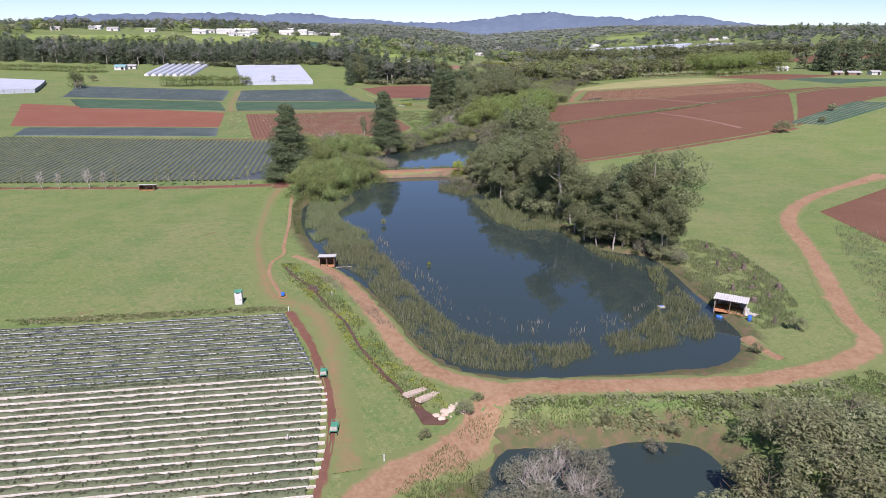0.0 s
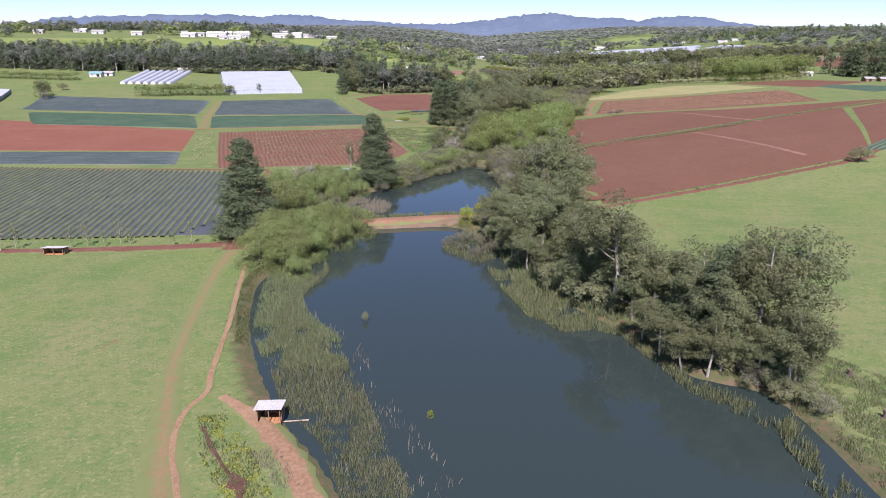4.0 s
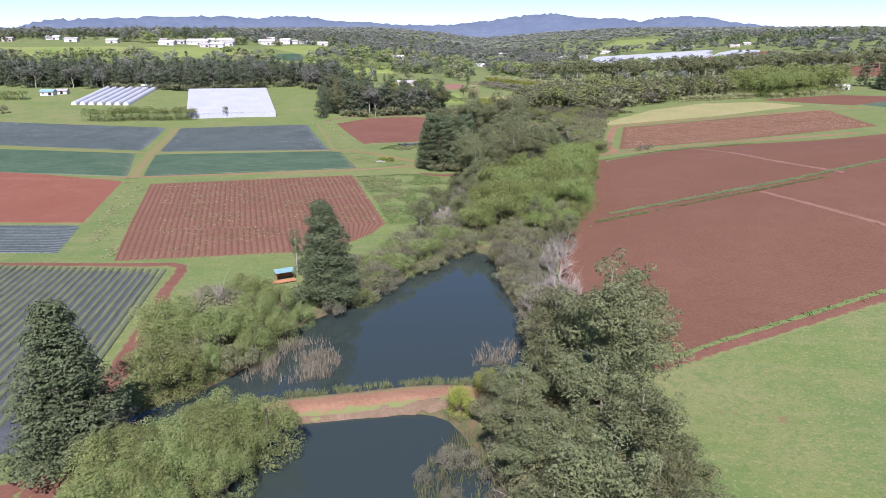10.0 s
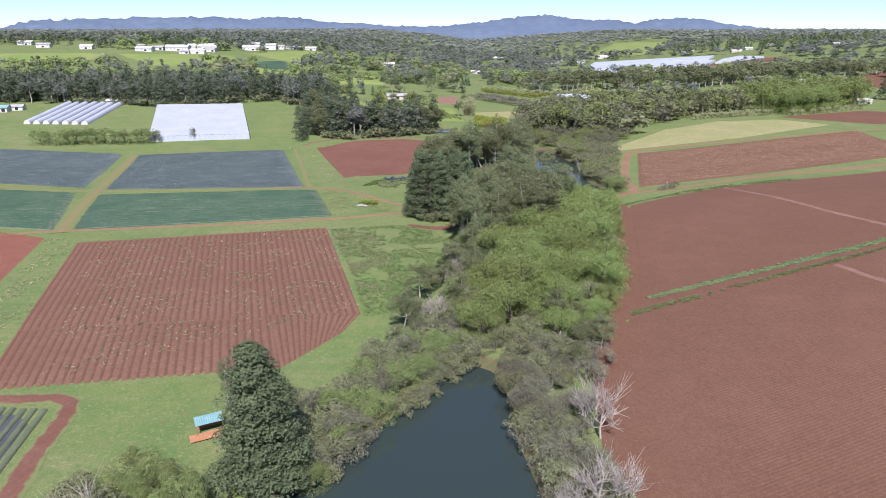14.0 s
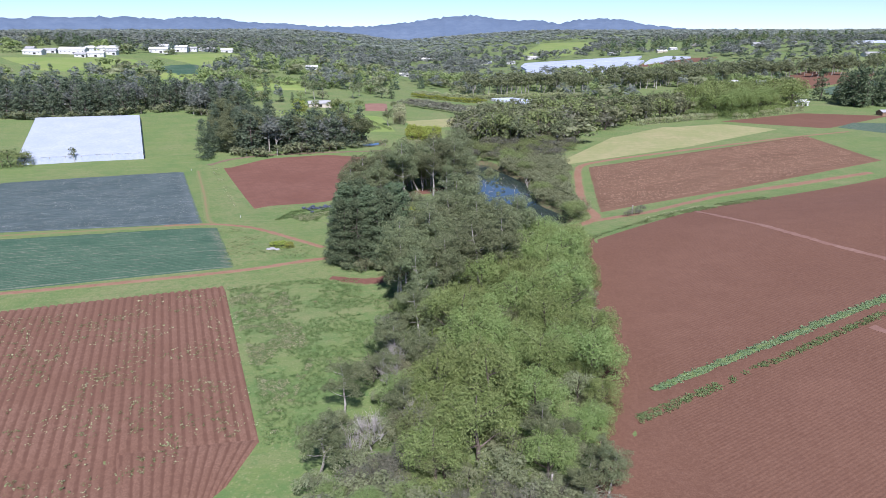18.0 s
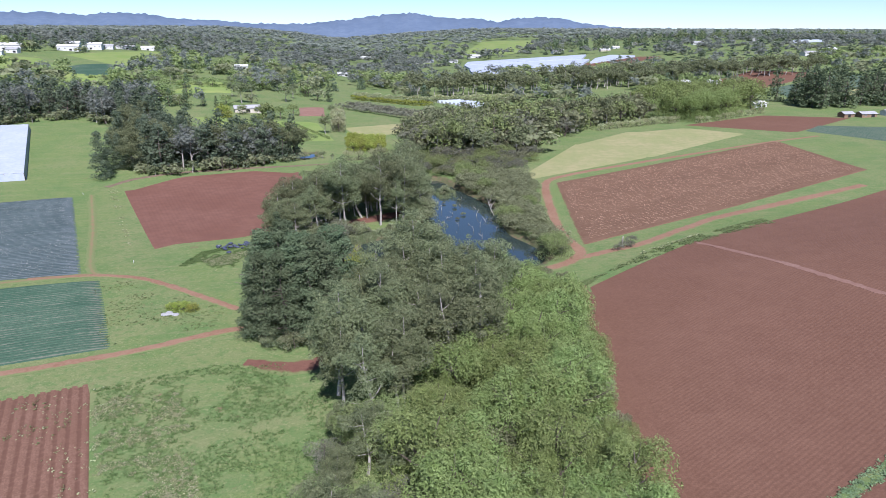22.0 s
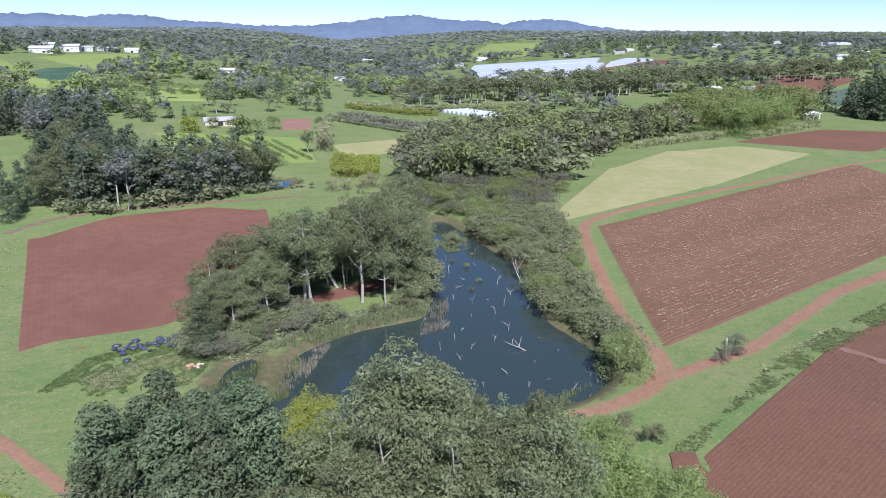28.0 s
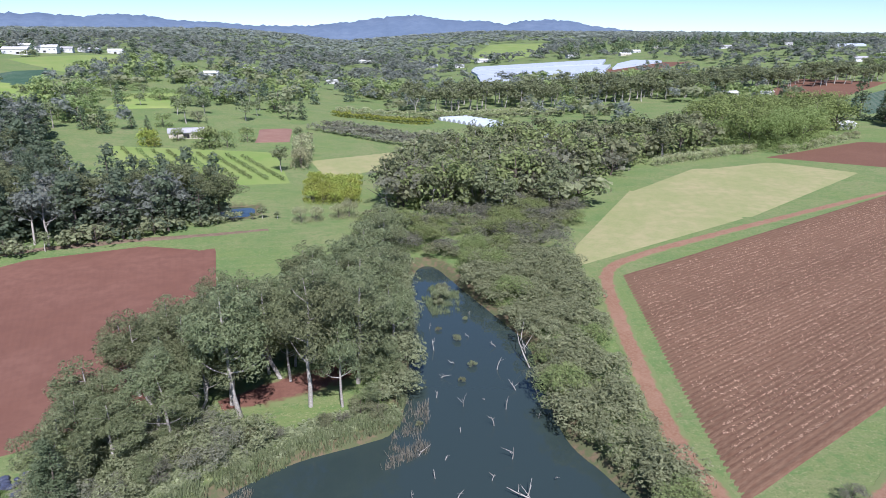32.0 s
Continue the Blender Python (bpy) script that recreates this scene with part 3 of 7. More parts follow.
ribbon("bank", [(-37, 198.6), (-31, 201), (-27, 203.2), (-17, 205.2), (-4.7, 207.4), (1, 206.6), (7, 204.5)], 2.2, BANK_EARTH, "pale eroded earth bank of the causeway", lift=0.10, ragged=0.35, category="bank")
ribbon("bank", [(-33, 205), (-27, 207.3), (-17, 209.4), (-4.7, 211.9), (5, 211.6)], 1.2, BANK_EARTH, "pale eroded earth bank of the causeway", lift=0.10, ragged=0.3, category="bank")
ribbon("track", [(30, 408), (48.4, 414.3), (60.9, 417.2), (69.5, 422), (74.8, 430), (76.5, 449.6), (85.5, 486), (93, 512), (99.5, 527), (112, 536), (142, 549), (241, 586), (300, 604)], [3.8, 3.8, 3.8, 3.2, 2.8], RED_TRACK, "red dirt track along the stubble field", lift=0.14)
ribbon("track", [(70, 422.5), (82.8, 426.5), (95.6, 430.8), (121.6, 446.5), (144.3, 458.5), (226, 488.6)], [3.4, 3.6, 5.0, 4.0], RED_TRACK, "red dirt track between red fields", lift=0.12)
ribbon("track", [(62.5, 401.5), (55.5, 368), (47.5, 338), (41, 314), (34, 298), (30.5, 285), (28, 265), (28, 245), (35, 226)], [4.0, 6.0, 7.0, 10.0], SOIL, "red soil headland beside the field", lift=0.27)
ribbon("track", [(37, 304.5), (47, 308.5), (73, 318.6), (92, 325.8), (109, 332.3), (140, 346)], [6.0, 3.5, 2.6], SOIL, "red soil lane between fields", lift=0.18)
ribbon("track", [(97, 324), (106, 298), (117, 270)], 2.0, PALE_SOIL, "pale worn wheel lane across the lower red field", lift=0.24)
ribbon("track", [(110, 425), (116, 400), (121, 376), (127, 357), (133, 341)], 2.0, PALE_SOIL, "pale worn wheel lane across the red field", lift=0.24)
ribbon("track", [(33, 218), (55.6, 229.5), (97.4, 249.2), (137.4, 265.8)], 3.0, LANE_SOIL, "red dirt lane beside the paddock", lift=0.12)
ribbon("track", [(-285, 372), (-158, 366), (-135, 369.5), (-87, 377), (-43.5, 385.8), (-20.6, 393.6), (-4, 394)], [2.0, 2.2, 2.4, 2.8], RED_TRACK, "red dirt track along the crop fields", lift=0.12)
ribbon("track", [(-77.4, 436.3), (-60.5, 436), (-46, 430), (-30, 415), (-20, 405)], 2.2, RED_TRACK, "red dirt track curving to the trees", lift=0.12)
ribbon("track", [(-90.6, 532), (-76, 485), (-64, 443.3), (-58.9, 436)], [1.8, 2.0], WORN, "worn lane in the grass", lift=0.10)
ribbon("track", [(-130, 368), (-146.5, 418), (-174, 513)], 5.0, WORN, "worn grass lane between crop fields", lift=0.12)
ribbon("track", [(-320, 460), (-230, 446), (-152, 429), (-62, 437)], 2.6, WORN, "worn grass lane between crop fields", lift=0.10)
ribbon("track", [(-180, 267.6), (-86.6, 267.2), (-71, 267.6), (-67, 263), (-65.5, 252), (-62.5, 238), (-58.5, 218), (-54.5, 197), (-52, 182)], [2.2, 2.4, 2.6, 3.0, 4.0, 5.5], LANE_SOIL, "red dirt lane beside the crop rows", lift=0.12)
ribbon("track", [(-52, 186), (-51, 170), (-47.5, 150), (-43, 130), (-36.5, 112), (-31.5, 101), (-25.5, 96.8), (-22.2, 93), (-19.3, 86), (-16.9, 78), (-14.6, 68), (-11, 55)], [3.6, 2.6, 2.2, 2.4, 3.6, 4.5, 4.0, 4.0], WORN, "brown worn lane in the mown grass", lift=0.09)
ribbon("track", [(-150, 178), (-100, 180), (-70, 183), (-54, 186)], [2.5, 3.0, 4.5], LANE_SOIL, "strip of red soil under saplings", lift=0.08)
ribbon("track", [(-30, 101), (-33, 106.7), (-35.5, 112.3), (-36.5, 118.3), (-35.5, 123), (-37, 129), (-40, 145), (-43.5, 160), (-46, 172)], 0.8, TRACK, "narrow trodden path along the pond", lift=0.12, ragged=0.1)
ribbon("track", [(-27.2, 94.6), (-22.5, 86), (-19, 78), (-15.8, 69.6), (-13.8, 60), (-13.5, 48)], [1.6, 1.2, 1.0], LANE_SOIL, "red soil edge of the strawberry field", lift=0.11, ragged=0.2)
ribbon("track", [(43.2, 88), (43.5, 84), (45, 80.5)], [2.0, 1.6], TRACK, "worn patch of dirt beside the shed", lift=0.10)
ribbon("track", [(-16, 378), (-5, 374.5), (5, 380)], [3.0, 5.0, 3.0], LANE_SOIL, "bare red soil under the pines", lift=0.10)
ribbon("track", [(4, 474), (12, 477), (21, 481), (29, 486)], [4.0, 8.0, 9.0, 5.0], LANE_SOIL, "bare red soil under the gums", lift=0.10)

ribbon("track", [(-88, 543), (-81, 554), (-67, 563.5), (-50, 568.5), (-33, 572.5), (-12, 576), (4, 580)], [2.5, 3.5, 3.5, 2.0], BANK_EARTH, "strip of dry earth along the pine belt", lift=0.12)


ribbon("verge", [(46, 311.4), (73, 321.8), (109, 335.6), (138, 348.7), (175, 365.2), (240, 392.7)], [1.6, 2.0, 2.4], GRASS, "narrow green grass strip between red fields", lift=0.22, category="grass")
ribbon("verge", [(36, 221), (55.8, 231.6), (99, 251.8), (137, 267.5)], 1.5, GRASS, "narrow green verge beside the lane", lift=0.16, category="grass")
# crop rows as beds
def bed(name, a, b, width, height, mat, parent, lift=0.12, rough=0.06, step_m=1.2):
    a, b = np.array(a, float), np.array(b, float)
    d = b - a
    n = max(3, int(np.linalg.norm(d) / step_m))
    t = np.linspace(0, 1, n + 1)
    c = a + d * t[:, None]
    nrm = np.array([-d[1], d[0]]) / np.linalg.norm(d)
    prof = [(-0.5, 0.0), (-0.36, 0.85), (0.0, 1.0), (0.36, 0.85), (0.5, 0.0)]
    q = np.stack([c + nrm * (s * width) + rng.normal(0, rough * 0.6, (n + 1, 1)) * nrm for s, _ in prof], 1)
    z = land(q[..., 0], q[..., 1]) + lift + np.array([h for _, h in prof]) * height + rng.normal(0, rough, q.shape[:2]) * np.array([0, 1, 1, 1, 0]) - np.array([0.1, 0, 0, 0, 0.1])
    return piece(name, grid_mesh(name, q[..., 0], q[..., 1], z, mat), parent)


berry = field("field", (-84, 84.5), (-27.4, 93.8), (-13.5, 40), (-70, 30), SOIL_WET, "strawberry field in plastic-covered rows", 0, lift=0.06)
leafs = []
for k in range(44):
    y1 = 93.2 - 1.43 * k
    xr = float(np.interp(y1, [30, 51, 58, 70, 78, 93.4], [-14.2, -14.2, -14.4, -16.4, -20.0, -27.6]))
    a, b = (-84 + 0.25 * k, y1 - 0.175 * (xr + 84 - 0.25 * k)), (xr, y1)
    if k < 13:
        bed("plastic_bed", a, b, 0.80, 0.20, PLASTIC_BLACK, berry)
        bed("crop_row", (a[0], a[1] - 0.62), (b[0] - 0.3, b[1] - 0.62), 0.70, 0.22, CROP_LEAF, berry, rough=0.05, step_m=0.7)
        bed("plastic_strip", (a[0], a[1] - 0.18), (b[0] - 0.2, b[1] - 0.18), 0.08, 0.27, PLASTIC_GREY, berry, rough=0.02)
        leafs.append((a[0], a[1] - 0.62, b[0] - 0.3, b[1] - 0.62, 0.30))
    else:
        bed("crop_row", a, (b[0] - 0.4, b[1]), 1.15, 0.22, CROP_LEAF, berry, rough=0.06, step_m=0.7)
        bed("plastic_strip", (a[0], a[1] - 0.70), (b[0] + 0.5, b[1] - 0.70), 0.12, 0.30, PLASTIC_WHITE, berry, rough=0.012, step_m=0.8)
        leafs.append((a[0], a[1], b[0] - 0.4, b[1], 0.36))
# strawberry foliage along the rows
n = 620
v = []
for x0, y0, x1, y1, half in leafs:
    t = rng.uniform(0, 1, n)
    c = np.stack([x0 + (x1 - x0) * t, y0 + (y1 - y0) * t + rng.uniform(-half, half, n)], 1)
    c = np.column_stack([c, land(c[:, 0], c[:, 1]) + 0.36 + rng.uniform(-0.06, 0.08, n)])
    nrm = rng.normal(0, 0.4, (n, 3)) + np.array([0, 0, 1.0])
    u = np.cross(nrm, rng.normal(size=(n, 3)))
    u /= np.linalg.norm(u, axis=1)[:, None]
    w = np.cross(nrm, u) * 0.8
    s = rng.uniform(0.09, 0.18, (n, 1))
    v.append(np.stack([c - u * s, c - w * s, c + u * s, c + w * s], 1).reshape(-1, 3))
v = np.concatenate(v)
tagged(new("strawberry_plants", fast_mesh("strawberry_plants", v, np.arange(len(v)).reshape(-1, 4), [BERRY_LEAF])), "low leafy strawberry plants in rows", "crop", kind="stuff")
rows = field("field", (-195, 271), (-70.4, 263.8), (-57.5, 192), (-182, 181), PLASTIC_BLACK, "blue-green vegetable rows between black plastic mulch", 0, lift=0.08)
for k in range(66):
    u = (k + 0.5) / 66
    top = np.array([-195, 271]) * (1 - u) + np.array([-70.4, 263.8]) * u
    low = np.array([-182, 181]) * (1 - u) + np.array([-57.5, 192]) * u
    if u > 0.9:
        low = low + (top - low) * (u - 0.9) * 2.5
    bed("crop_row", top, low, 1.05, 0.30, CROP_LEAF, rows, rough=0.07, step_m=2.2)


# ---- trees ----
def leaf_cloud(seed, lobes, count, size, flat=0.36, fine=True, hang=0.0):
    """Sprays of leaves scattered over the skins of the crown's lobes; hang above zero stands them upright, below zero lets them droop."""
    g = np.random.default_rng(seed)
    cen, rad = np.array([c for c, _ in lobes], float), np.array([np.ones(3) * r for _, r in lobes], float)
    area = rad.mean(1) ** 2
    count = count * 2 if fine else count
    pick = g.choice(len(lobes), count, p=area / area.sum())
    d = g.normal(size=(count, 3)) + np.array([0, 0, 0.3])
    d /= np.linalg.norm(d, axis=1)[:, None]
    p = cen[pick] + d * rad[pick] * g.uniform(0.78, 1.12, (count, 1))
    nrm = d + g.normal(0, flat, (count, 3)) + np.array([0, 0, 0.35])
    nrm /= np.linalg.norm(nrm, axis=1)[:, None]
    a = np.cross(nrm, g.normal(size=(count, 3)))
    a /= np.linalg.norm(a, axis=1)[:, None]
    if hang:
        a = a * 0.5 + np.array([0, 0, hang])
        a -= nrm * (a * nrm).sum(1)[:, None]
        a /= np.linalg.norm(a, axis=1)[:, None] + 1e-9
    b = np.cross(nrm, a)
    s = size * g.uniform(0.6, 1.4, (count, 1))
    k = g.uniform(0.55, 0.95, (count, 1))
    if fine:
        s, k = s * 0.86, k * (0.62 if hang else 0.9)
        v = np.stack([p - a * s * 0.4 - b * s * k * 0.5, p - a * s * 0.3 + b * s * k * 0.5 + nrm * s * 0.12, p + a * s * 0.65 - nrm * s * 0.08], 1)
        return v.reshape(-1, 3), np.arange(count * 3).reshape(-1, 3)
    v = np.stack([p - a * s * 0.5, p - b * s * k * 0.5 + nrm * s * 0.14, p + a * s * 0.5, p + b * s * k * 0.5 + nrm * s * 0.14], 1)
    return v.reshape(-1, 3), np.arange(count * 4).reshape(-1, 4)


def stick(path, radii, sides=6):
    """A tapered, bent tube."""
    path = np.array(path, float)
    v, f = [], []
    for i, (p, r) in enumerate(zip(path, radii)):
        d = path[min(i + 1, len(path) - 1)] - path[max(i - 1, 0)]
        d = d / (np.linalg.norm(d) + 1e-9)
        a = np.cross(d, (0.3, 0.9, 0.1))
        a /= np.linalg.norm(a)
        b = np.cross(d, a)
        for k in range(sides):
            t = 2 * math.pi * k / sides
            v.append(p + r * (a * math.cos(t) + b * math.sin(t)))
        if i:
            for k in range(sides):
                f.append([(i - 1) * sides + k, (i - 1) * sides + (k + 1) % sides, i * sides + (k + 1) % sides, i * sides + k])
    return v, f


def join_parts(parts):
    v, f = [], []
    for a, b in parts:
        o = len(v)
        v += list(a)
        f += [[o + i for i in q] for q in b]
    return v, f


def limbs(seed, height, spread, n, r0, start=0.35, rise=0.55):
    """Trunk with tapered limbs for a tree of that height."""
    g = np.random.default_rng(seed)
    top = height * 0.9
    bend = g.normal(0, height * 0.02, (6, 2)).cumsum(0)
    tr = [(bend[i][0] * (i > 0), bend[i][1] * (i > 0), top * i / 5 - 0.4 * (i == 0)) for i in range(6)]
    parts = [stick(tr, [r0 * (1 - 0.85 * i / 5) for i in range(6)], 7)]
    tips = []
    for k in range(n):
        h = g.uniform(start, 0.85)
        base = np.array([np.interp(h * top, [q[2] for q in tr], [q[j] for q in tr]) for j in range(2)] + [h * top])
        az = 2.4 * k + g.normal(0, 0.4)
        ln = spread * g.uniform(0.55, 0.95) * (1.15 - 0.6 * h)
        end = base + np.array([math.cos(az) * ln, math.sin(az) * ln, ln * rise * g.uniform(0.6, 1.4)])
        midp = (base + end) / 2 + np.array([0, 0, -0.06 * ln]) + g.normal(0, 0.05 * ln, 3)
        r = r0 * (1 - 0.85 * h) * 0.55
        parts.append(stick([base, midp, end], [r, r * 0.7, r * 0.25], 5))
        tips.append(end)
    return join_parts(parts), tips, np.array(tr[-1])


def tree_model(kind, seed, detail=1.0, raw=False):
    """Unit trees, about their real size: returns (trunk mesh, crown mesh, height)."""
    g = np.random.default_rng(seed)
    hang = 0.0
    if kind == "gum":
        H, S = 17.0, 5.2
        (tv, tf), tips, top = limbs(seed, H, S, 11, 0.32, 0.35, 0.6)
        lobes = []
        for t in list(tips) + [t * 0.70 + np.array([0, 0, 0.22 * H]) + g.normal(0, 0.6, 3) for t in tips] + [top + np.array([0, 0, 0.4])]:
            r = g.uniform(0.95, 1.65)
            lobes.append((t, r * np.array([1.15, 1.15, 0.8])))
            for _ in range(3):
                o = g.normal(0, 1, 3) * np.array([1.0, 1.0, 0.55])
                lobes.append((t + o / np.linalg.norm(o) * r * g.uniform(1.0, 1.6), g.uniform(0.5, 0.95) * np.array([1.1, 1.1, 0.85])))
        cnt, size, bark, leaf, hang = 4400, 0.42, PALE_BARK, EUC, -0.35
    elif kind in ("pine", "conifer"):
        H, S = 18.0, 4.4
        (tv, tf), tips, top = limbs(seed, H, S, 14, 0.34, 0.12, 0.25)
        lobes = []
        for k in range(95 if kind == "pine" else 190):
            h = g.uniform(0.05, 1.0)
            rad = S * (1.02 - h) ** 0.6 * g.uniform(0.45 if kind == "pine" else 0.2, 0.85)
            az = g.uniform(0, 6.28)
            lobes.append(((math.cos(az) * rad, math.sin(az) * rad, h * H), (1.75 - 0.8 * h, 1.75 - 0.8 * h, 0.80 - 0.2 * h)))
        lobes.append(((0, 0, H * 0.97), (0.7, 0.7, 1.2)))
        cnt, size, bark, leaf = (6200, 0.38, BARK, PINE) if kind == "pine" else (20000, 0.31, BARK, PINE)
    elif kind in ("willow", "fresh", "lime", "palehedge"):
        H, S = 9.0, 5.0
        (tv, tf), tips, top = limbs(seed, H, S, 10, 0.28, 0.15, 0.7)
        lobes = []
        for k in range(40):
            az, r, h = g.uniform(0, 6.28), S * math.sqrt(g.uniform(0.02, 1)) * 0.8, 0
            h = H * (0.30 + 0.55 * math.sqrt(max(0, 1 - (r / S) ** 2)) * g.uniform(0.6, 1.1))
            lobes.append(((math.cos(az) * r, math.sin(az) * r, h), g.uniform(0.65, 1.5) * np.array([0.95, 0.95, 1.2])))
        for k in range(9):
            az = 0.7 * k
            lobes.append(((math.cos(az) * S * 0.72, math.sin(az) * S * 0.72, H * 0.17), (1.4, 1.4, 1.5)))
        cnt, size, bark, leaf, hang = 5600, 0.30, BARK, {"willow": WILLOW, "fresh": FRESH, "lime": LIME, "palehedge": PALE_WEED}[kind], 0.7
    elif kind == "sapling":
        H, S = 6.0, 1.6
        (tv, tf), tips, top = limbs(seed, H, S, 9, 0.09, 0.2, 0.9)
        lobes = [(t, (0.55, 0.55, 0.6)) for t in tips]
        cnt, size, bark, leaf = 300, 0.26, PALE_BARK, SHRUB
    elif kind in ("shrub", "grey"):
        H, S = 5.0, 3.0
        (tv, tf), tips, top = limbs(seed, H, S, 12, 0.12, 0.05, 0.9)
        lobes = []
        for k in range(22):
            az, r = g.uniform(0, 6.28), S * math.sqrt(g.uniform(0.02, 1)) * 0.8
            h = H * (0.22 + 0.5 * math.sqrt(max(0, 1 - (r / S) ** 2)) * g.uniform(0.5, 1.15))
            lobes.append(((math.cos(az) * r, math.sin(az) * r, h), g.uniform(0.45, 0.95) * np.array([1, 1, 1.05])))
        cnt, size, bark, leaf, hang = 1500, 0.31, BARK, SHRUB if kind == "shrub" else GREY, 0.4
    else:
        H, S = 9.0, 3.6
        (tv, tf), tips, top = limbs(seed, H, S, 16, 0.2, 0.2, 0.9)
        parts = [(tv, tf)]
        for t in tips:
            for j in range(15):
                e = t + g.normal(0, 0.95, 3) + np.array([0, 0, 0.6])
                s0 = t * g.uniform(0.7, 1.0)
                parts.append(stick([s0, (s0 + e) / 2 + g.normal(0, 0.15, 3), e], [0.038, 0.026, 0.012], 3))
        tv, tf = join_parts(parts)
        return mesh_of("trunk", tv, tf, PALE_BARK), None, H
    v, f = leaf_cloud(seed + 50, lobes, max(16, int(cnt * detail)), size * max(1.0, 0.85 / math.sqrt(detail)), 0.36, detail > 0.3, hang)
    if raw:
        return np.array(tv), np.array(tf), v, f, H, bark, leaf
    return mesh_of("trunk", tv, tf, bark, True), fast_mesh("crown", v, f, [leaf]), H


TREES = {}
LABELS = {"gum": ("gum_tree", "tall grey-green gum tree with pale trunk", "tree"), "pine": ("pine_tree", "dark green pine tree with ragged crown", "tree"),
          "conifer": ("pine_tree", "dense dark green conical pine tree", "tree"),
          "willow": ("willow_tree", "bright green bushy willow tree", "tree"), "fresh": ("willow_tree", "fresh green billowing willow beside the stream", "tree"), "shrub": ("shrub", "olive-green wattle shrub on the bank", "shrub"),
          "grey": ("shrub", "half-bare grey-brown shrub on the bank", "shrub"), "lime": ("shrub", "bright yellow-green leafy shrub", "shrub"), "palehedge": ("hedge_tree", "pale flowering hedge tree", "tree"), "sapling": ("sapling", "slim young tree with bare pale stem", "tree"), "bare": ("dead_tree", "bare pale dead tree with many branches", "tree")}


def plant(kind, x, y, height, wide=1.0, group="", base=None, label=""):
    far = 2 if (y > 600 or x > 170 or x < -140) else (1 if y > 545 else 0)
    key = (kind, far)
    if key not in TREES:
        TREES[key] = []
        for k in range(4):
            tm, cm, H = tree_model(kind, 100 * len(TREES) + 7 * k + 1, (1.0, 0.4, 0.12)[far])
            TREES[key].append((tm, cm, H))
    tm, cm, H = TREES[key][int(rng.integers(len(TREES[key])))]
    s = height / H
    z = float(ground_z(x, y)) if base is None else base
    if base is None:
        for level, poly in PONDS.values():
            if inside_distance(poly, np.array(x), np.array(y)) > 0:
                z = max(z, level - 0.2)
    nm, lab, cat = LABELS[kind]
    ob = thing(nm, Matrix.LocRotScale((x, y, z - 0.1), Euler((0, 0, rng.uniform(0, 6.28))), (s * wide, s * wide, s)), label or lab, cat, group)
    piece("trunk", tm, ob)
    if cm:
        piece("crown", cm, ob)
    return ob


def wood(kinds, poly, n, heights, gap=2.5, wide=1.0, group="", dry=True, joined=""):
    """Trees of a mix of kinds spread over an outline, none nearer than gap."""
    p = np.array(poly, float)
    lo, hi = p.min(0), p.max(0)
    put, tries = [], 0
    while len(put) < n and tries < n * 40:
        tries += 1
        q = rng.uniform(lo, hi)
        if inside_distance(poly, q[0], q[1]) < 0 or any((q[0] - a) ** 2 + (q[1] - b) ** 2 < gap * gap for a, b in put):
            continue
        if dry and any(inside_distance(pp, q[0], q[1]) > 0.3 for _, pp in PONDS.values()):
            continue
        put.append(q)
        if joined:
            continue
        k = kinds[int(rng.integers(len(kinds)))]
        plant(k, q[0], q[1], rng.uniform(*heights) * {"shrub": 0.5, "grey": 0.45, "willow": 0.78, "fresh": 0.78, "bare": 0.7}.get(k, 1.0), wide, group)

    if joined:
        woodland("thicket", kinds, [(x, y, rng.uniform(*heights) * 0.55, wide) for x, y in put], joined, 0.42, "thicket")


RAW = {}


def woodland(name, kinds, spots, label, detail=0.10, category="woodland", gum=None, pine=None):
    """Far trees that nobody counts, joined: spots are rows of x, y, height, width."""
    mats, V, F, M, off = [], [], [], [], 0
    for x, y, h, w in spots:
        kind = kinds[int(rng.integers(len(kinds)))]
        key = (kind, detail)
        if key not in RAW:
            RAW[key] = [tree_model(kind, 900 + 13 * k + len(RAW), detail, True) for k in range(4)]
        tv, tf, cv, cf, H, bark, leaf = RAW[key][int(rng.integers(4))]
        t, s = rng.uniform(0, 6.28), h / H
        c, n = math.cos(t) * s * w, math.sin(t) * s * w
        z = float(ground_z(x, y) if y < 560 else land(x, y)) - 0.3
        # distant trees can take the leaf colours that have haze painted in
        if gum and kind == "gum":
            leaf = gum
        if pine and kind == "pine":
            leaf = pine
        for v, f, q in ((tv, tf, bark), (cv, cf, leaf)):
            if q is bark and (detail < 0.05 or detail > 0.3):
                continue
            if q not in mats:
                mats.append(q)
            V.append(np.stack([v[:, 0] * c - v[:, 1] * n + x, v[:, 0] * n + v[:, 1] * c + y, v[:, 2] * s + z], 1))
            F.append(f + off)
            M.append(np.full(len(f), mats.index(q)))
            off += len(v)
    return tagged(new(name, fast_mesh(name, np.concatenate(V), np.concatenate(F), mats, np.concatenate(M))), label, category, kind="stuff")


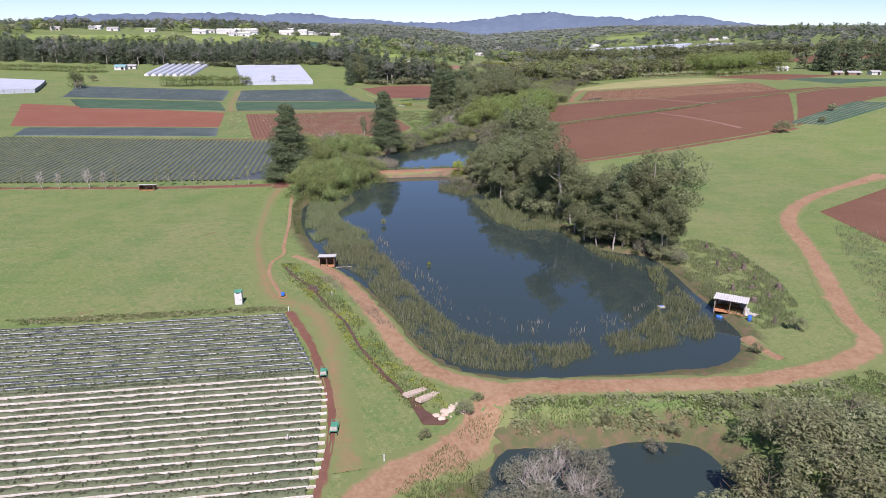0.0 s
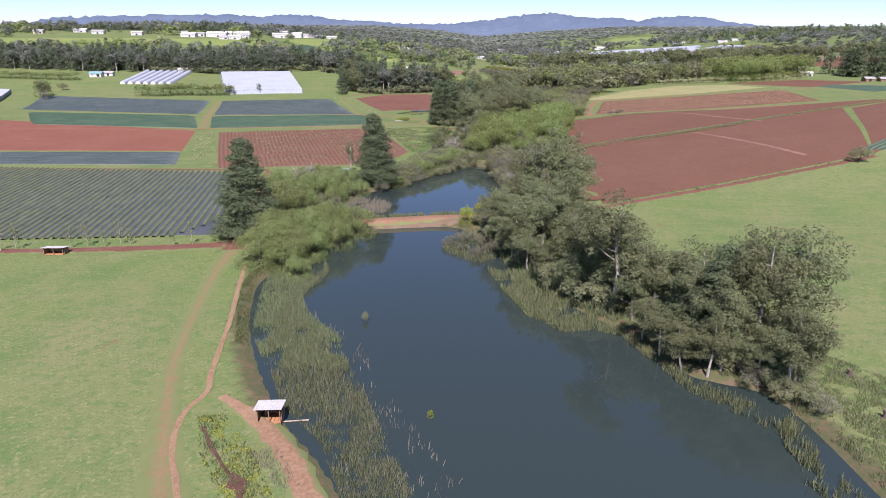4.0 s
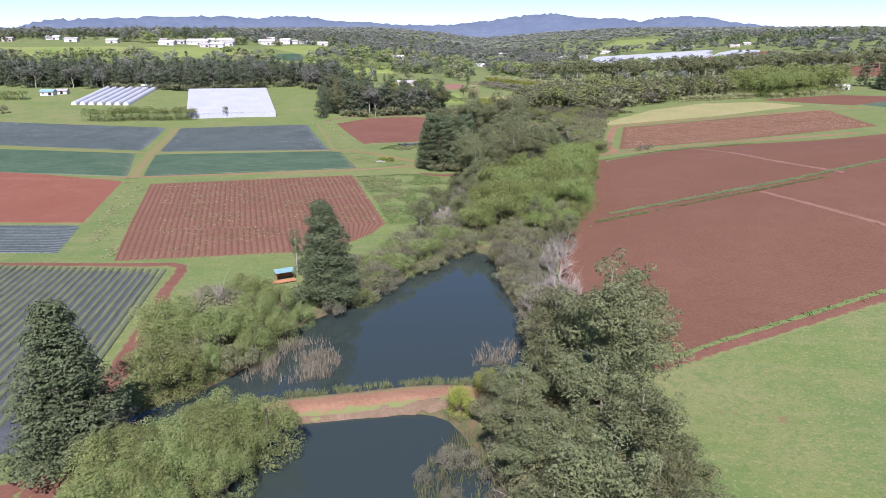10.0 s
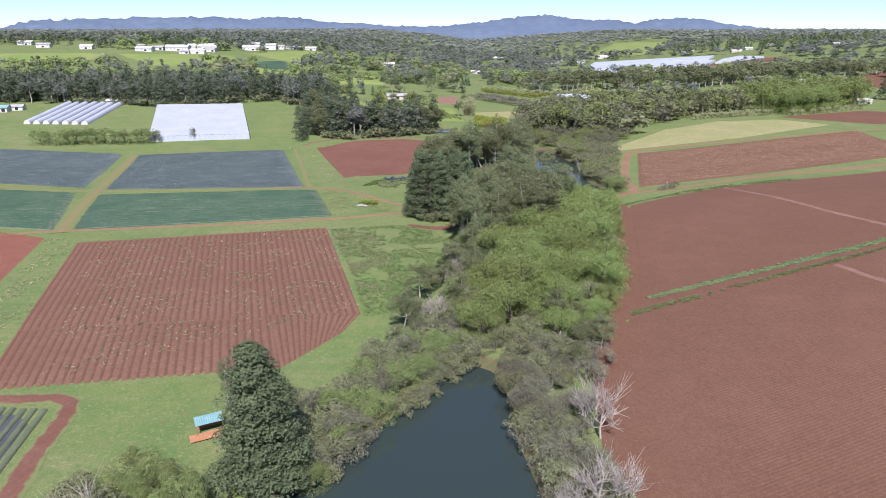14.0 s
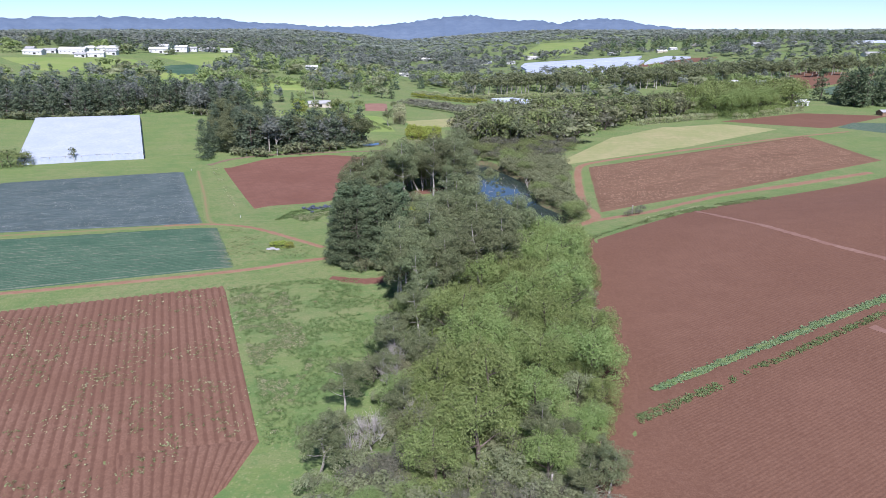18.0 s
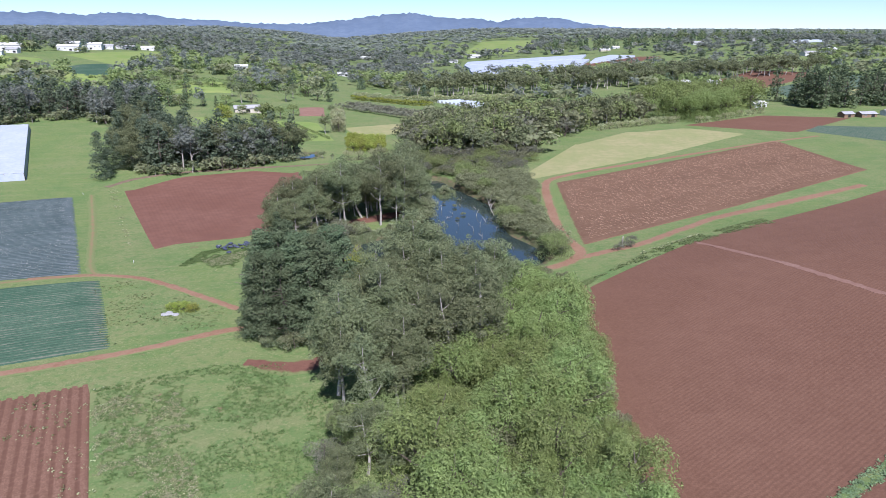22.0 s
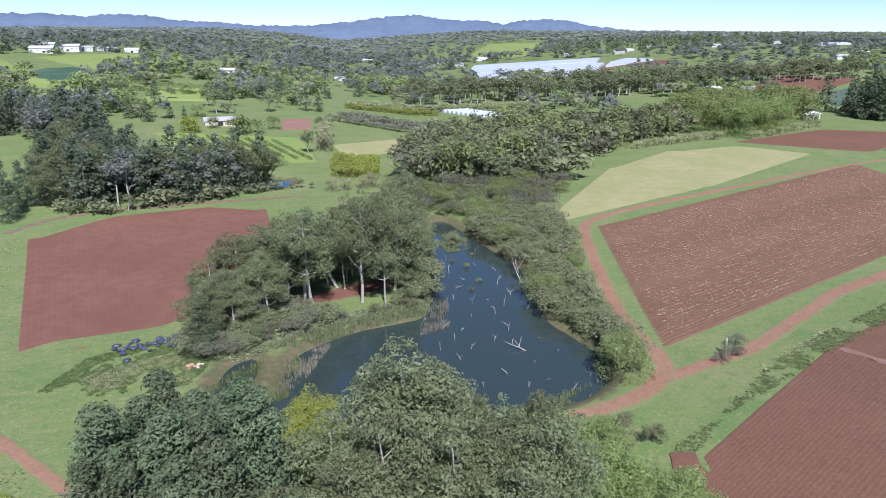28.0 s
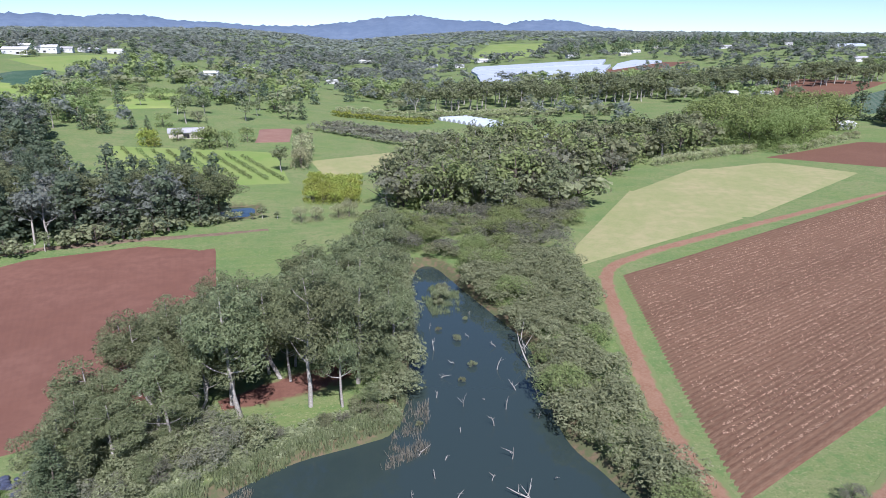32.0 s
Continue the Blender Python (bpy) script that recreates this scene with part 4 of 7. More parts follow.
def spots_in(poly, n, heights, gap, wide=1.2):
    p = np.array(poly, float)
    lo, hi = p.min(0), p.max(0)
    q = rng.uniform(lo, hi, (n * 14, 2))
    q = q[inside_distance(poly, q[:, 0], q[:, 1]) > 0]
    for _, pond in PONDS.values():
        q = q[inside_distance(pond, q[:, 0], q[:, 1]) < 1]
    keep = np.zeros((0, 2))
    for r in q:
        if len(keep) >= n:
            break
        if not len(keep) or ((keep - r) ** 2).sum(1).min() > gap * gap:
            keep = np.vstack([keep, r])
    return [(x, y, rng.uniform(*heights), wide * rng.uniform(0.85, 1.15)) for x, y in keep]


# near the lower ponds
G = "trees on the pond bank"
for x, y, h, w in ((46, 136, 20, 1.1), (40, 134, 20, 0.95), (33, 137, 14, 1.0), (35, 142, 15, 1.05), (42, 141, 18, 1.05), (24.4, 150, 21, 1.05), (15.9, 178, 16, 1.2), (21, 208, 24, 1.1), (27, 215, 19, 1.15), (14, 214, 17, 1.1), (27, 224.4, 13, 1.3), (25, 202, 19, 1.15), (19, 195, 16, 1.2), (32, 146, 11, 1.2), (27, 161, 15, 1.15), (38, 139, 12, 1.2), (20.8, 167, 15, 1.15), (23, 187, 16, 1.15)):
    plant("gum", x, y, h, w, G)
for x, y, h in ((34.5, 134.5, 15), (37, 138, 16), (31.5, 139, 11), (41, 127, 8)):
    plant("pine", x, y, h, 1.3, G)
wood(["gum"] * 5 + ["shrub"] * 2, [(43, 124), (47, 132), (40, 145), (31, 160), (28, 174), (26, 192), (26, 218), (14, 214), (10, 190), (14, 173), (21, 160), (28, 146), (35, 130)], 44, (9, 14), 3.0, 1.2, G)
wood(["shrub", "shrub", "grey"], [(40, 120), (46, 118), (40, 131), (33, 131), (28, 146), (20, 158), (12, 170), (8, 186), (4, 203), (10, 205), (16, 178), (29, 150)], 30, (5, 9), 2.2, 1.3, G)
for x, y, h in ((35, 158, 8), (8, 205, 5), (6, 199, 5), (12, 176, 6)):
    plant("bare", x, y, h, 1.0, G)
for x, y in ((0.1, 204.7), (4.4, 209.9)):
    plant("lime", x, y, 4.6, 0.95, "round shrubs on the causeway", label="small round olive-yellow shrub beside the causeway")
for x, y, h, w in ((-34.6, 179.5, 7.5, 1.0), (-29.5, 187.5, 7, 1.0), (-38.2, 172.5, 7, 1.0), (-36, 195, 7, 1.0), (-33, 190, 8, 1.0), (-40, 181, 7.5, 1.0), (-30, 194, 6.5, 1.0), (-34, 168, 5, 1.0), (-41, 189, 7, 1.0), (-27, 197, 5.5, 0.9)):
    plant("willow", x, y, h, w, G)
for x, y, h, w in ((-42.6, 222, 9.5, 1.0), (-38, 229, 9, 1.0), (-51, 226, 7, 1.1), (-50, 238, 7, 1.1), (-45.6, 231, 10, 1.0), (-36, 221, 7, 1.0), (-33, 227.5, 7, 0.9), (-42, 214, 6, 1.0), (-36, 236, 8, 1.0), (-42, 240, 7.5, 1.0), (-53, 217, 5, 1.0), (-31, 235, 5, 1.0)):
    plant("willow" if x > -44 else "shrub", x, y, h, w, G)
plant("bare", -47, 233, 9, 1.1, G)
plant("bare", -48, 194.5, 7, 1.0, G)
plant("bare", -46.5, 197, 5.5, 1.0, G)
plant("conifer", -51.5, 192, 22.5, 1.45, label="tall dark pine tree beside the crop rows")
plant("conifer", -28.5, 246.5, 21.5, 1.5, label="dark conical pine tree beside the upper pond")
plant("gum", -39, 263, 11, 0.5)
for x, y in ((-26, 239.5), (-21, 246), (-27, 248), (-21.5, 251), (-18.5, 256), (-24, 256), (-16.4, 263), (-20, 270), (-12.8, 270), (-15, 279), (-9, 279), (-12, 290), (-6, 290), (-27, 262), (-22, 264), (-17, 284), (-4, 284)):
    plant(("shrub", "grey", "shrub", "willow")[int(rng.integers(4))], x, y, rng.uniform(3.8, 6.2), 1.15, G)
for x, y in ((12, 275), (13.5, 268), (15.5, 259), (16.5, 250), (16, 242), (20, 247), (21, 265), (24, 274), (27, 280), (12.5, 283), (17, 283), (21, 287), (17, 272), (16, 232), (17, 225)):
    plant(("shrub", "grey", "grey")[int(rng.integers(3))], x, y, rng.uniform(4, 6.5), 1.15, G)
for x, y, h, w in ((18.5, 238.5, 9.5, 1.2), (23, 257, 10, 0.9), (21, 260, 8, 0.9), (14.5, 238, 6.5, 1.0), (22, 240, 8.5, 0.8)):
    plant("bare", x, y, h, w, G)
wood(["gum"], [(22, 275), (30, 275), (30, 300), (22, 300)], 5, (6, 9), 3, 1.2, G)
wood(["shrub", "grey", "willow", "shrub"], [(-24, 247), (-20, 249), (-8, 266), (-2, 278), (3, 286), (-6, 294), (-16, 284), (-24, 264)], 40, (7, 10.5), 1.8, 1.25, G, True, "thicket of wattles and bare shrubs beside the pond")
wood(["shrub", "grey", "grey"], [(10, 284), (10.5, 262), (14, 240), (14, 222), (20, 222), (22, 245), (21, 270), (26, 288)], 34, (7, 11), 1.9, 1.25, G)
wood(["willow", "willow", "shrub"], [(-44, 205), (-37, 212), (-34, 224), (-33, 232), (-40, 242), (-50, 243), (-55, 226), (-52, 212)], 20, (8, 12), 2.6, 1.25, G)
wood(["willow"], [(-44, 170), (-38, 172), (-31, 184), (-26, 197), (-34, 201), (-44, 190)], 14, (9, 11), 2.6, 1.3, G, False)
wood(["gum", "shrub", "shrub"], [(4, 204), (7, 186), (11, 169), (18, 157), (25, 146), (29, 148), (21, 161), (14, 173), (11, 190), (10, 205)], 34, (8, 12), 2.0, 1.3, G, False)
wood(["grey", "shrub", "grey"], [(-5, 286), (2, 288), (10, 285), (15, 291), (4, 296), (-6, 295)], 10, (6, 9.5), 1.7, 1.3, G)
wood(["shrub", "gum", "shrub"], [(26, 140), (29, 130.5), (40, 127.5), (44, 124), (45, 130), (34, 135), (28, 146)], 20, (7, 10), 2.0, 1.3, G, False)
wood(["grey", "shrub"], [(9.5, 278), (10, 258), (13, 240), (12, 222), (15, 222), (16, 240), (13.5, 260), (13, 280)], 20, (6, 9), 1.8, 1.2, G, False, "tangle of half-bare shrubs on the pond bank")
wood(["shrub", "grey", "shrub"], [(-20, 248), (-12, 260.5), (-5, 272), (2, 282), (5, 286), (-2, 281), (-9, 268), (-17, 254)], 20, (6, 9), 1.7, 1.25, G, False, "tangle of wattle shrubs overhanging the pond")
wood(["grey"], [(-5, 190), (-2, 198), (3, 202), (6, 194), (5, 184), (2, 180)], 9, (5, 8), 2.0, 1.2, G, False)
# below the dam
for x, y, h in ((35.5, 58.5, 6.5), (42.7, 61, 6.5), (30.5, 53.5, 6), (36, 52, 6.5), (42, 55, 7), (26.5, 50.5, 5), (38, 47, 7), (47.5, 58, 6), (47, 52, 6.5), (32, 48, 6), (40, 60, 5.5), (34, 62, 4), (51, 63, 4), (48, 66, 3.5)):
    plant("shrub", x, y, h, 1.25, "shrubs below the dam")
for x, y, h in ((7.7, 56, 4.5), (11.5, 58, 5), (5.5, 51, 4.5), (9, 51, 5), (14, 54, 4.5), (12, 48, 5), (15.5, 60, 3), (23, 63.6, 2)):
    plant("grey", x, y, h, 1.2, "shrubs below the dam")
for x, y, h in ((8, 54.5, 5), (12.5, 53, 5), (10, 57.5, 4.5)):
    plant("bare", x, y, h, 1.0, "shrubs below the dam")
for x, y, h in ((1, 66, 2.2), (3, 56, 2.6), (26, 66.2, 2.0), (51.7, 90, 2.8), (42.4, 82.5, 1.8), (2.6, 69, 1.4), (37, 67, 2.4), (33, 68, 1.8), (18, 67, 1.5), (-3.5, 61, 1.4), (22, 68, 1.2)):
    plant("shrub", x, y, h, 1.0, "small shrubs in the grass")
# young trees by the crop
for x, y in ((-111, 177.3), (-107, 179.6), (-102.5, 179.7), (-100, 180.9), (-88.5, 182.3), (-85.4, 183.5), (-81.7, 183.7), (-78.5, 184.9), (-76.3, 184.9), (-66.3, 184.1), (-62.3, 185.4), (-115, 178), (-120, 178), (-125, 177)):
    k = int(rng.integers(3))
    plant(("bare", "sapling", "sapling")[k], x, y, rng.uniform(4, 7), 0.5, "young trees in a row", label="slim young tree with bare pale stem")
for x, y, h in ((-136, 172, 9), (-140, 166, 8)):
    plant("bare", x, y, h, 1.1)
# along the stream
S = "trees along the stream"
wood(["shrub", "fresh", "shrub"], [(27, 292), (32, 300), (41, 320), (47, 345), (52.5, 370), (57, 396), (53, 398), (48, 372), (42, 345), (35, 320)], 44, (4.5, 8), 2.2, 1.2, S)
wood(["fresh"] * 9 + ["gum", "shrub"], [(5, 289), (23, 288), (30, 303), (38, 320), (44.5, 345), (50, 372), (54, 394), (44, 404), (28, 385), (14, 350), (5, 315)], 64, (9.5, 17.5), 4.3, 1.1, S)
wood(["gum", "gum", "shrub", "shrub", "grey", "willow"], [(-13, 294), (7, 291), (12, 330), (17, 352), (4, 358), (-3, 335), (-9, 312)], 46, (7, 11.5), 2.8, 1.25, S)
for x, y, h in ((-1, 318, 7), (-4, 300, 7), (3, 302, 8), (-7, 297, 6), (0, 322, 8)):
    plant("bare", x, y, h, 0.9, S)
wood(["pine"], [(-14, 389), (-4, 384), (4, 388), (3, 400), (-15, 400)], 15, (18.5, 22.5), 3.3, 1.2, "pine stand")
wood(["pine"], [(-16, 408), (1, 408), (-3, 417), (-15, 416)], 11, (8, 11), 3.3, 1.5, "pine stand")
wood(["shrub"], [(-14, 385), (-2, 380), (6, 384), (4, 389), (-14, 390)], 7, (6, 9), 2.5, 1.2, "pine stand")
wood(["gum"], [(2, 347), (12, 352), (30, 366), (40, 386), (42, 398), (30, 403), (15, 402), (8, 385), (1, 370)], 30, (15, 22), 4.6, 1.05, S)
for x, y, h, w in ((22.8, 400, 23.5, 1.3), (30, 406, 12, 1.2), (18, 405, 18, 1.2), (33, 389, 18, 1.2), (12, 356, 14, 1.2)):
    plant("gum", x, y, h, w, S)
plant("lime", 9, 412, 11, 0.85, S, label="bright yellow-green leafy tree by the pond")
plant("lime", 8, 406, 10, 0.8, S, label="bright yellow-green leafy tree by the pond")
for x, y, h in ((54.5, 406, 6), (52, 401, 5), (47, 408, 3), (58, 410, 3), (43, 411.5, 2.6), (52, 413, 2), (60, 405, 4)):
    plant("shrub", x, y, h, 0.9, S)
# round the far pond
for x, y, h, w in ((8, 470, 20, 0.95), (19.5, 471.5, 21, 0.85), (28, 478, 18, 1.0), (25, 470.5, 14, 0.8), (6, 474, 17, 1.0), (-15, 466, 12, 1.2), (-8, 477, 14, 1.2), (-4, 485, 14, 1.2), (6, 488, 15, 1.2), (20, 490, 16, 1.2), (29, 494, 17, 1.1), (14, 482, 16, 1.1), (-8, 457, 10, 1.3), (-15, 454, 11, 1.2), (31, 515, 17, 1.2), (36, 527, 16, 1.2), (33, 503, 15, 1.2), (-2, 463, 11, 1.3), (34, 489, 13, 1.1), (-3, 472, 13, 1.2), (37, 540, 15, 1.2), (26, 505, 13, 1.2), (0, 478, 15, 1.1)):
    plant("gum", x, y, h * 1.25, w * 1.05, G)
plant("pine", -13, 449, 12, 1.25, G)
wood(["shrub", "gum", "grey", "shrub"], [(-18, 446), (-2, 451), (10, 460), (14, 463), (4, 468), (-8, 466), (-18, 457)], 34, (7, 12), 2.0, 1.3, G, True, "thicket of young gums and wattles by the far pond")
wood(["shrub", "gum", "shrub"], [(29, 466), (34, 467), (38, 485), (41, 515), (44, 545), (36, 545), (30, 510), (27, 485)], 50, (9, 15), 2.0, 1.25, G, True, "thicket of young gums and wattles on the bank")
wood(["gum"], [(-16, 458), (-4, 466), (12, 480), (30, 482), (38, 520), (36, 545), (20, 520), (0, 500), (-12, 480)], 34, (12, 17), 3.4, 1.15, G)
for x, y, h in ((-6, 452, 4), (-2, 455, 4), (2, 458, 4), (6, 460, 3.5), (10, 462, 3), (14, 463, 2.5), (22, 465, 2.5), (28, 468, 3.5), (32, 471, 4), (35, 477, 4.5), (37, 486, 5), (38, 495, 5), (39.5, 505, 5), (40, 515, 5), (41, 525, 5), (42, 535, 5), (-9, 449, 3.5), (31, 466, 3), (25, 466, 2)):
    plant(("shrub", "shrub", "grey")[int(rng.integers(3))], x, y, h, 1.2, G)
wood(["shrub"] * 7 + ["willow"], [(65, 426), (71.5, 430), (73, 447), (74, 470), (81, 490), (87, 514), (92, 535), (70, 550), (58, 547), (63, 500), (64.5, 480), (61.5, 457), (67.5, 443)], 120, (6, 13), 2.0, 1.5, G, False, "dense olive wattle thicket along the far pond")
wood(["grey", "shrub", "grey", "willow"], [(40, 536), (48, 546), (53, 548), (60, 542), (95, 545), (116, 592), (104, 608), (60, 590), (36, 580)], 105, (6, 15), 2.9, 1.5, S, True, "tangled grey-green thicket at the head of the pond")
for x, y, h in ((50.5, 518, 4), (52, 522, 3.5), (49.5, 514, 2.5), (50.1, 494.5, 1.8), (50.9, 482.5, 1.6), (47.6, 477, 1.3), (37.6, 463.8, 1.2), (47, 500, 1.2), (54, 505, 1.2)):
    plant("shrub", x, y, h, 1.1, "shrubs standing in the pond", base=3.5)
plant("lime", -5.6, 119, 1.1, 0.8, "shrubs standing in the pond", base=1.1, label="tiny yellow-green bush in the pond")
plant("shrub", -17.7, 148, 2.0, 0.7, "shrubs standing in the pond", base=1.1, label="small grey-green bush standing in the pond")
for x, y, h in ((88, 428.5, 2.8), (85, 426, 2.6), (92, 432, 3.0), (90, 428, 2.2)):
    plant("grey", x, y, h, 1.2, "shrubs by the white stump")
for x, y, h, w in ((-33, 407.5, 2.2, 1.9), (-30.6, 406.6, 1.9, 1.7), (-35.3, 408.3, 1.8, 1.7)):
    plant("lime", x, y, h, w, "bushes on the mound", label="pale yellow flowering bush mound in the grass")
# right edge of the big paddock
for x, y, h in ((129, 260, 6), (164, 290, 4), (150, 272, 3)):
    plant("shrub", x, y, h, 1.0)

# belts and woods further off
woodland("pine_belt", ["pine", "pine", "pine", "gum"], spots_in([(-520, 700), (-366, 674), (-252, 666), (-203, 658), (-150, 684), (-112, 664), (-100, 640), (-77, 565), (-40, 573), (-10, 590), (8, 596), (5, 608), (-40, 604), (-72, 618), (-92, 660), (-112, 715), (-300, 715), (-520, 760)], 400, (15, 23), 4.0), "dense belt of dark pines and gums", 0.12, gum=HAZED_GUM, pine=HAZED_PINE)
woodland("pine_belt", ["pine", "pine", "pine", "gum"], spots_in([(-106, 645), (-93, 556), (-78, 566), (-45, 576), (-8, 589), (-8, 600), (-55, 594), (-78, 622), (-95, 665)], 62, (15, 21), 3.6, 1.1), "tall dark pines along the front of the belt", 0.36, pine=HAZED_PINE)
woodland("wood", ["gum", "gum", "gum", "shrub", "willow"], spots_in([(42, 603), (56, 588), (110, 606), (140, 640), (176, 662), (235, 690), (240, 740), (150, 705), (100, 700), (60, 640), (45, 622)], 135, (9, 20), 4.6), "mixed wood of grey-green gums and shrubs", 0.12)
woodland("wood", ["fresh"], spots_in([(250, 690), (300, 700), (345, 712), (375, 770), (310, 815), (255, 770)], 40, (17, 22), 7.0, 1.0), "broad bright green trees beside the red field", 0.28)
woodland("wood", ["fresh"], [(258, 683, 18, 1.5), (271, 688, 20, 1.5), (286, 697, 21, 1.5), (303, 708, 19, 1.5), (242, 700, 16, 1.4)], "large rounded bright green trees beside the red field", 0.6)
woodland("wood", ["pine"], spots_in([(378, 715), (470, 700), (500, 770), (390, 775)], 30, (24, 33), 6), "dark pines behind the farm sheds", 0.14)
woodland("wood", ["gum"], spots_in([(90, 880), (250, 905), (450, 965), (660, 1010), (660, 1060), (480, 1045), (300, 1010), (80, 970)], 200, (16, 24), 6.5), "long wood of grey-green gum trees", 0.08)
for x0, y0, x1, y1, n, kind, h in ((-242, 540, -178, 546, 13, "willow", 9), (-450, 636, -340, 620, 22, "willow", 7), (180, 655, 246, 676, 16, "palehedge", 5), (260, 668, 330, 700, 9, "palehedge", 5), (14, 587, 31, 592, 4, "palehedge", 6), (17, 612, 19, 640, 8, "lime", 6), (22, 611, 24, 640, 8, "lime", 6), (27, 610, 29, 640, 8, "lime", 6), (32, 609, 35, 640, 8, "lime", 6)):
    for t in np.linspace(0, 1, n):
        plant(kind, x0 + (x1 - x0) * t + rng.normal(0, 0.8), y0 + (y1 - y0) * t + rng.normal(0, 0.8), h * rng.uniform(0.85, 1.1), 1.1, "hedge", label="" if kind != "lime" else "clipped yellow-green hedge tree")
plant("gum", -155.5, 551, 8, 0.8)
for x, y, h, k in ((-312, 528, 14, "gum"), (-306, 524, 12, "gum"), (-315, 535, 13, "willow"), (-304, 518, 8, "grey"), (-330, 560, 8, "shrub"), (-318, 566, 7, "shrub"), (-60.8, 703, 9, "lime"), (-33, 703, 11, "willow"), (-25, 706, 9, "willow"), (-17, 722, 8, "willow"), (-50, 716, 7, "willow"), (12, 668, 9, "palehedge"), (12, 674, 9, "palehedge"), (12.5, 680, 9, "palehedge"), (12, 686, 10, "palehedge"), (12.5, 692, 10, "palehedge"), (12, 698, 10, "palehedge"), (13, 704, 10, "palehedge")):
    plant(k, x, y, h, 1.0)

woodland("wood", ["gum", "gum", "pine", "willow", "shrub"], spots_in([(-330, 722), (-120, 718), (-85, 745), (-60, 755), (-20, 790), (4, 800), (0, 870), (-60, 905), (-260, 870)], 95, (7, 17), 6.0, 1.2), "scattered trees round the farmhouse and orchards", 0.12)
woodland("wood", ["gum", "gum", "shrub", "grey"], spots_in([(45, 596), (95, 572), (122, 597), (160, 642), (176, 690), (107, 702), (77, 715), (60, 650)], 70, (10, 19), 4.2, 1.2), "dense grey-green gum wood at the head of the stream", 0.12)
for x, y, h, k in ((-119, 723, 15, "gum"), (-88, 727, 13, "pine"), (-80, 748, 9, "pine"), (-65, 753, 8, "willow"), (9, 806, 14, "pine"), (9, 731, 8, "gum"), (-35, 860, 14, "gum"), (4, 660, 12, "gum"), (-36, 703, 9, "willow")):
    plant(k, x, y, h, 1.2)

edge = smooth_line([(-300, 668), (-252, 664), (-203, 656), (-150, 682), (-114, 662), (-102, 640), (-79, 563), (-40, 571), (-12, 586), (6, 592)], 4.0)
woodland("undergrowth", ["shrub", "shrub", "gum"], [(x + rng.normal(0, 1.2), y + 2 + rng.normal(0, 1.2), rng.uniform(3, 7.5), 1.3) for x, y in edge.tolist()], "low undergrowth along the edge of the pine belt", 0.12, "undergrowth")
for x, y, h, k in ((-62, 704, 7, "lime"), (-58, 701, 5, "lime"), (-34, 705, 8, "willow"), (-100, 735, 12, "pine"), (-92, 742, 9, "willow"), (-70, 740, 8, "pine")):
    plant(k, x, y, h, 1.3)


# ---- buildings and small things ----
def box(cx, cy, cz, sx, sy, sz):
    v = [(cx + a * sx / 2, cy + b * sy / 2, cz + c * sz / 2) for c in (-1, 1) for a, b in ((-1, -1), (1, -1), (1, 1), (-1, 1))]
    return v, [[3, 2, 1, 0], [4, 5, 6, 7], [0, 1, 5, 4], [1, 2, 6, 5], [2, 3, 7, 6], [3, 0, 4, 7]]


def solid(name, parts, mat, parent, label="", bevel=0.0):
    v, f = join_parts(parts)
    me = mesh_of(name, v, f, mat)
    if bevel:
        bm = bmesh.new()
        bm.from_mesh(me)
        bmesh.ops.bevel(bm, geom=bm.edges[:], offset=bevel, segments=2, affect="EDGES", profile=0.6)
        bm.to_mesh(me)
        bm.free()
    return piece(name, me, parent, None, label)


def corrugated(x0, x1, y0, y1, z00, z01, thick=0.05, pitch=0.35, amp=0.03):
    """A ribbed sheet from y0 (height z00) to y1 (height z01)."""
    n = max(4, int((x1 - x0) / pitch * 4))
    xs = np.linspace(x0, x1, n + 1)
    w = amp * np.cos((xs - x0) / pitch * 2 * math.pi)
    v, f = [], []
    for dz in (0, thick):
        for y, z in ((y0, z00), (y1, z01)):
            v += [(x, y, z + dz + k) for x, k in zip(xs, w)]
    m = n + 1
    for i in range(n):
        f += [[i, i + m, i + m + 1, i + 1], [2 * m + i, 2 * m + i + 1, 3 * m + i + 1, 3 * m + i], [i, i + 1, 2 * m + i + 1, 2 * m + i], [m + i, 3 * m + i, 3 * m + i + 1, m + i + 1]]
    f += [[0, 2 * m, 3 * m, m], [n, m + n, 3 * m + n, 2 * m + n]]
    return v, f


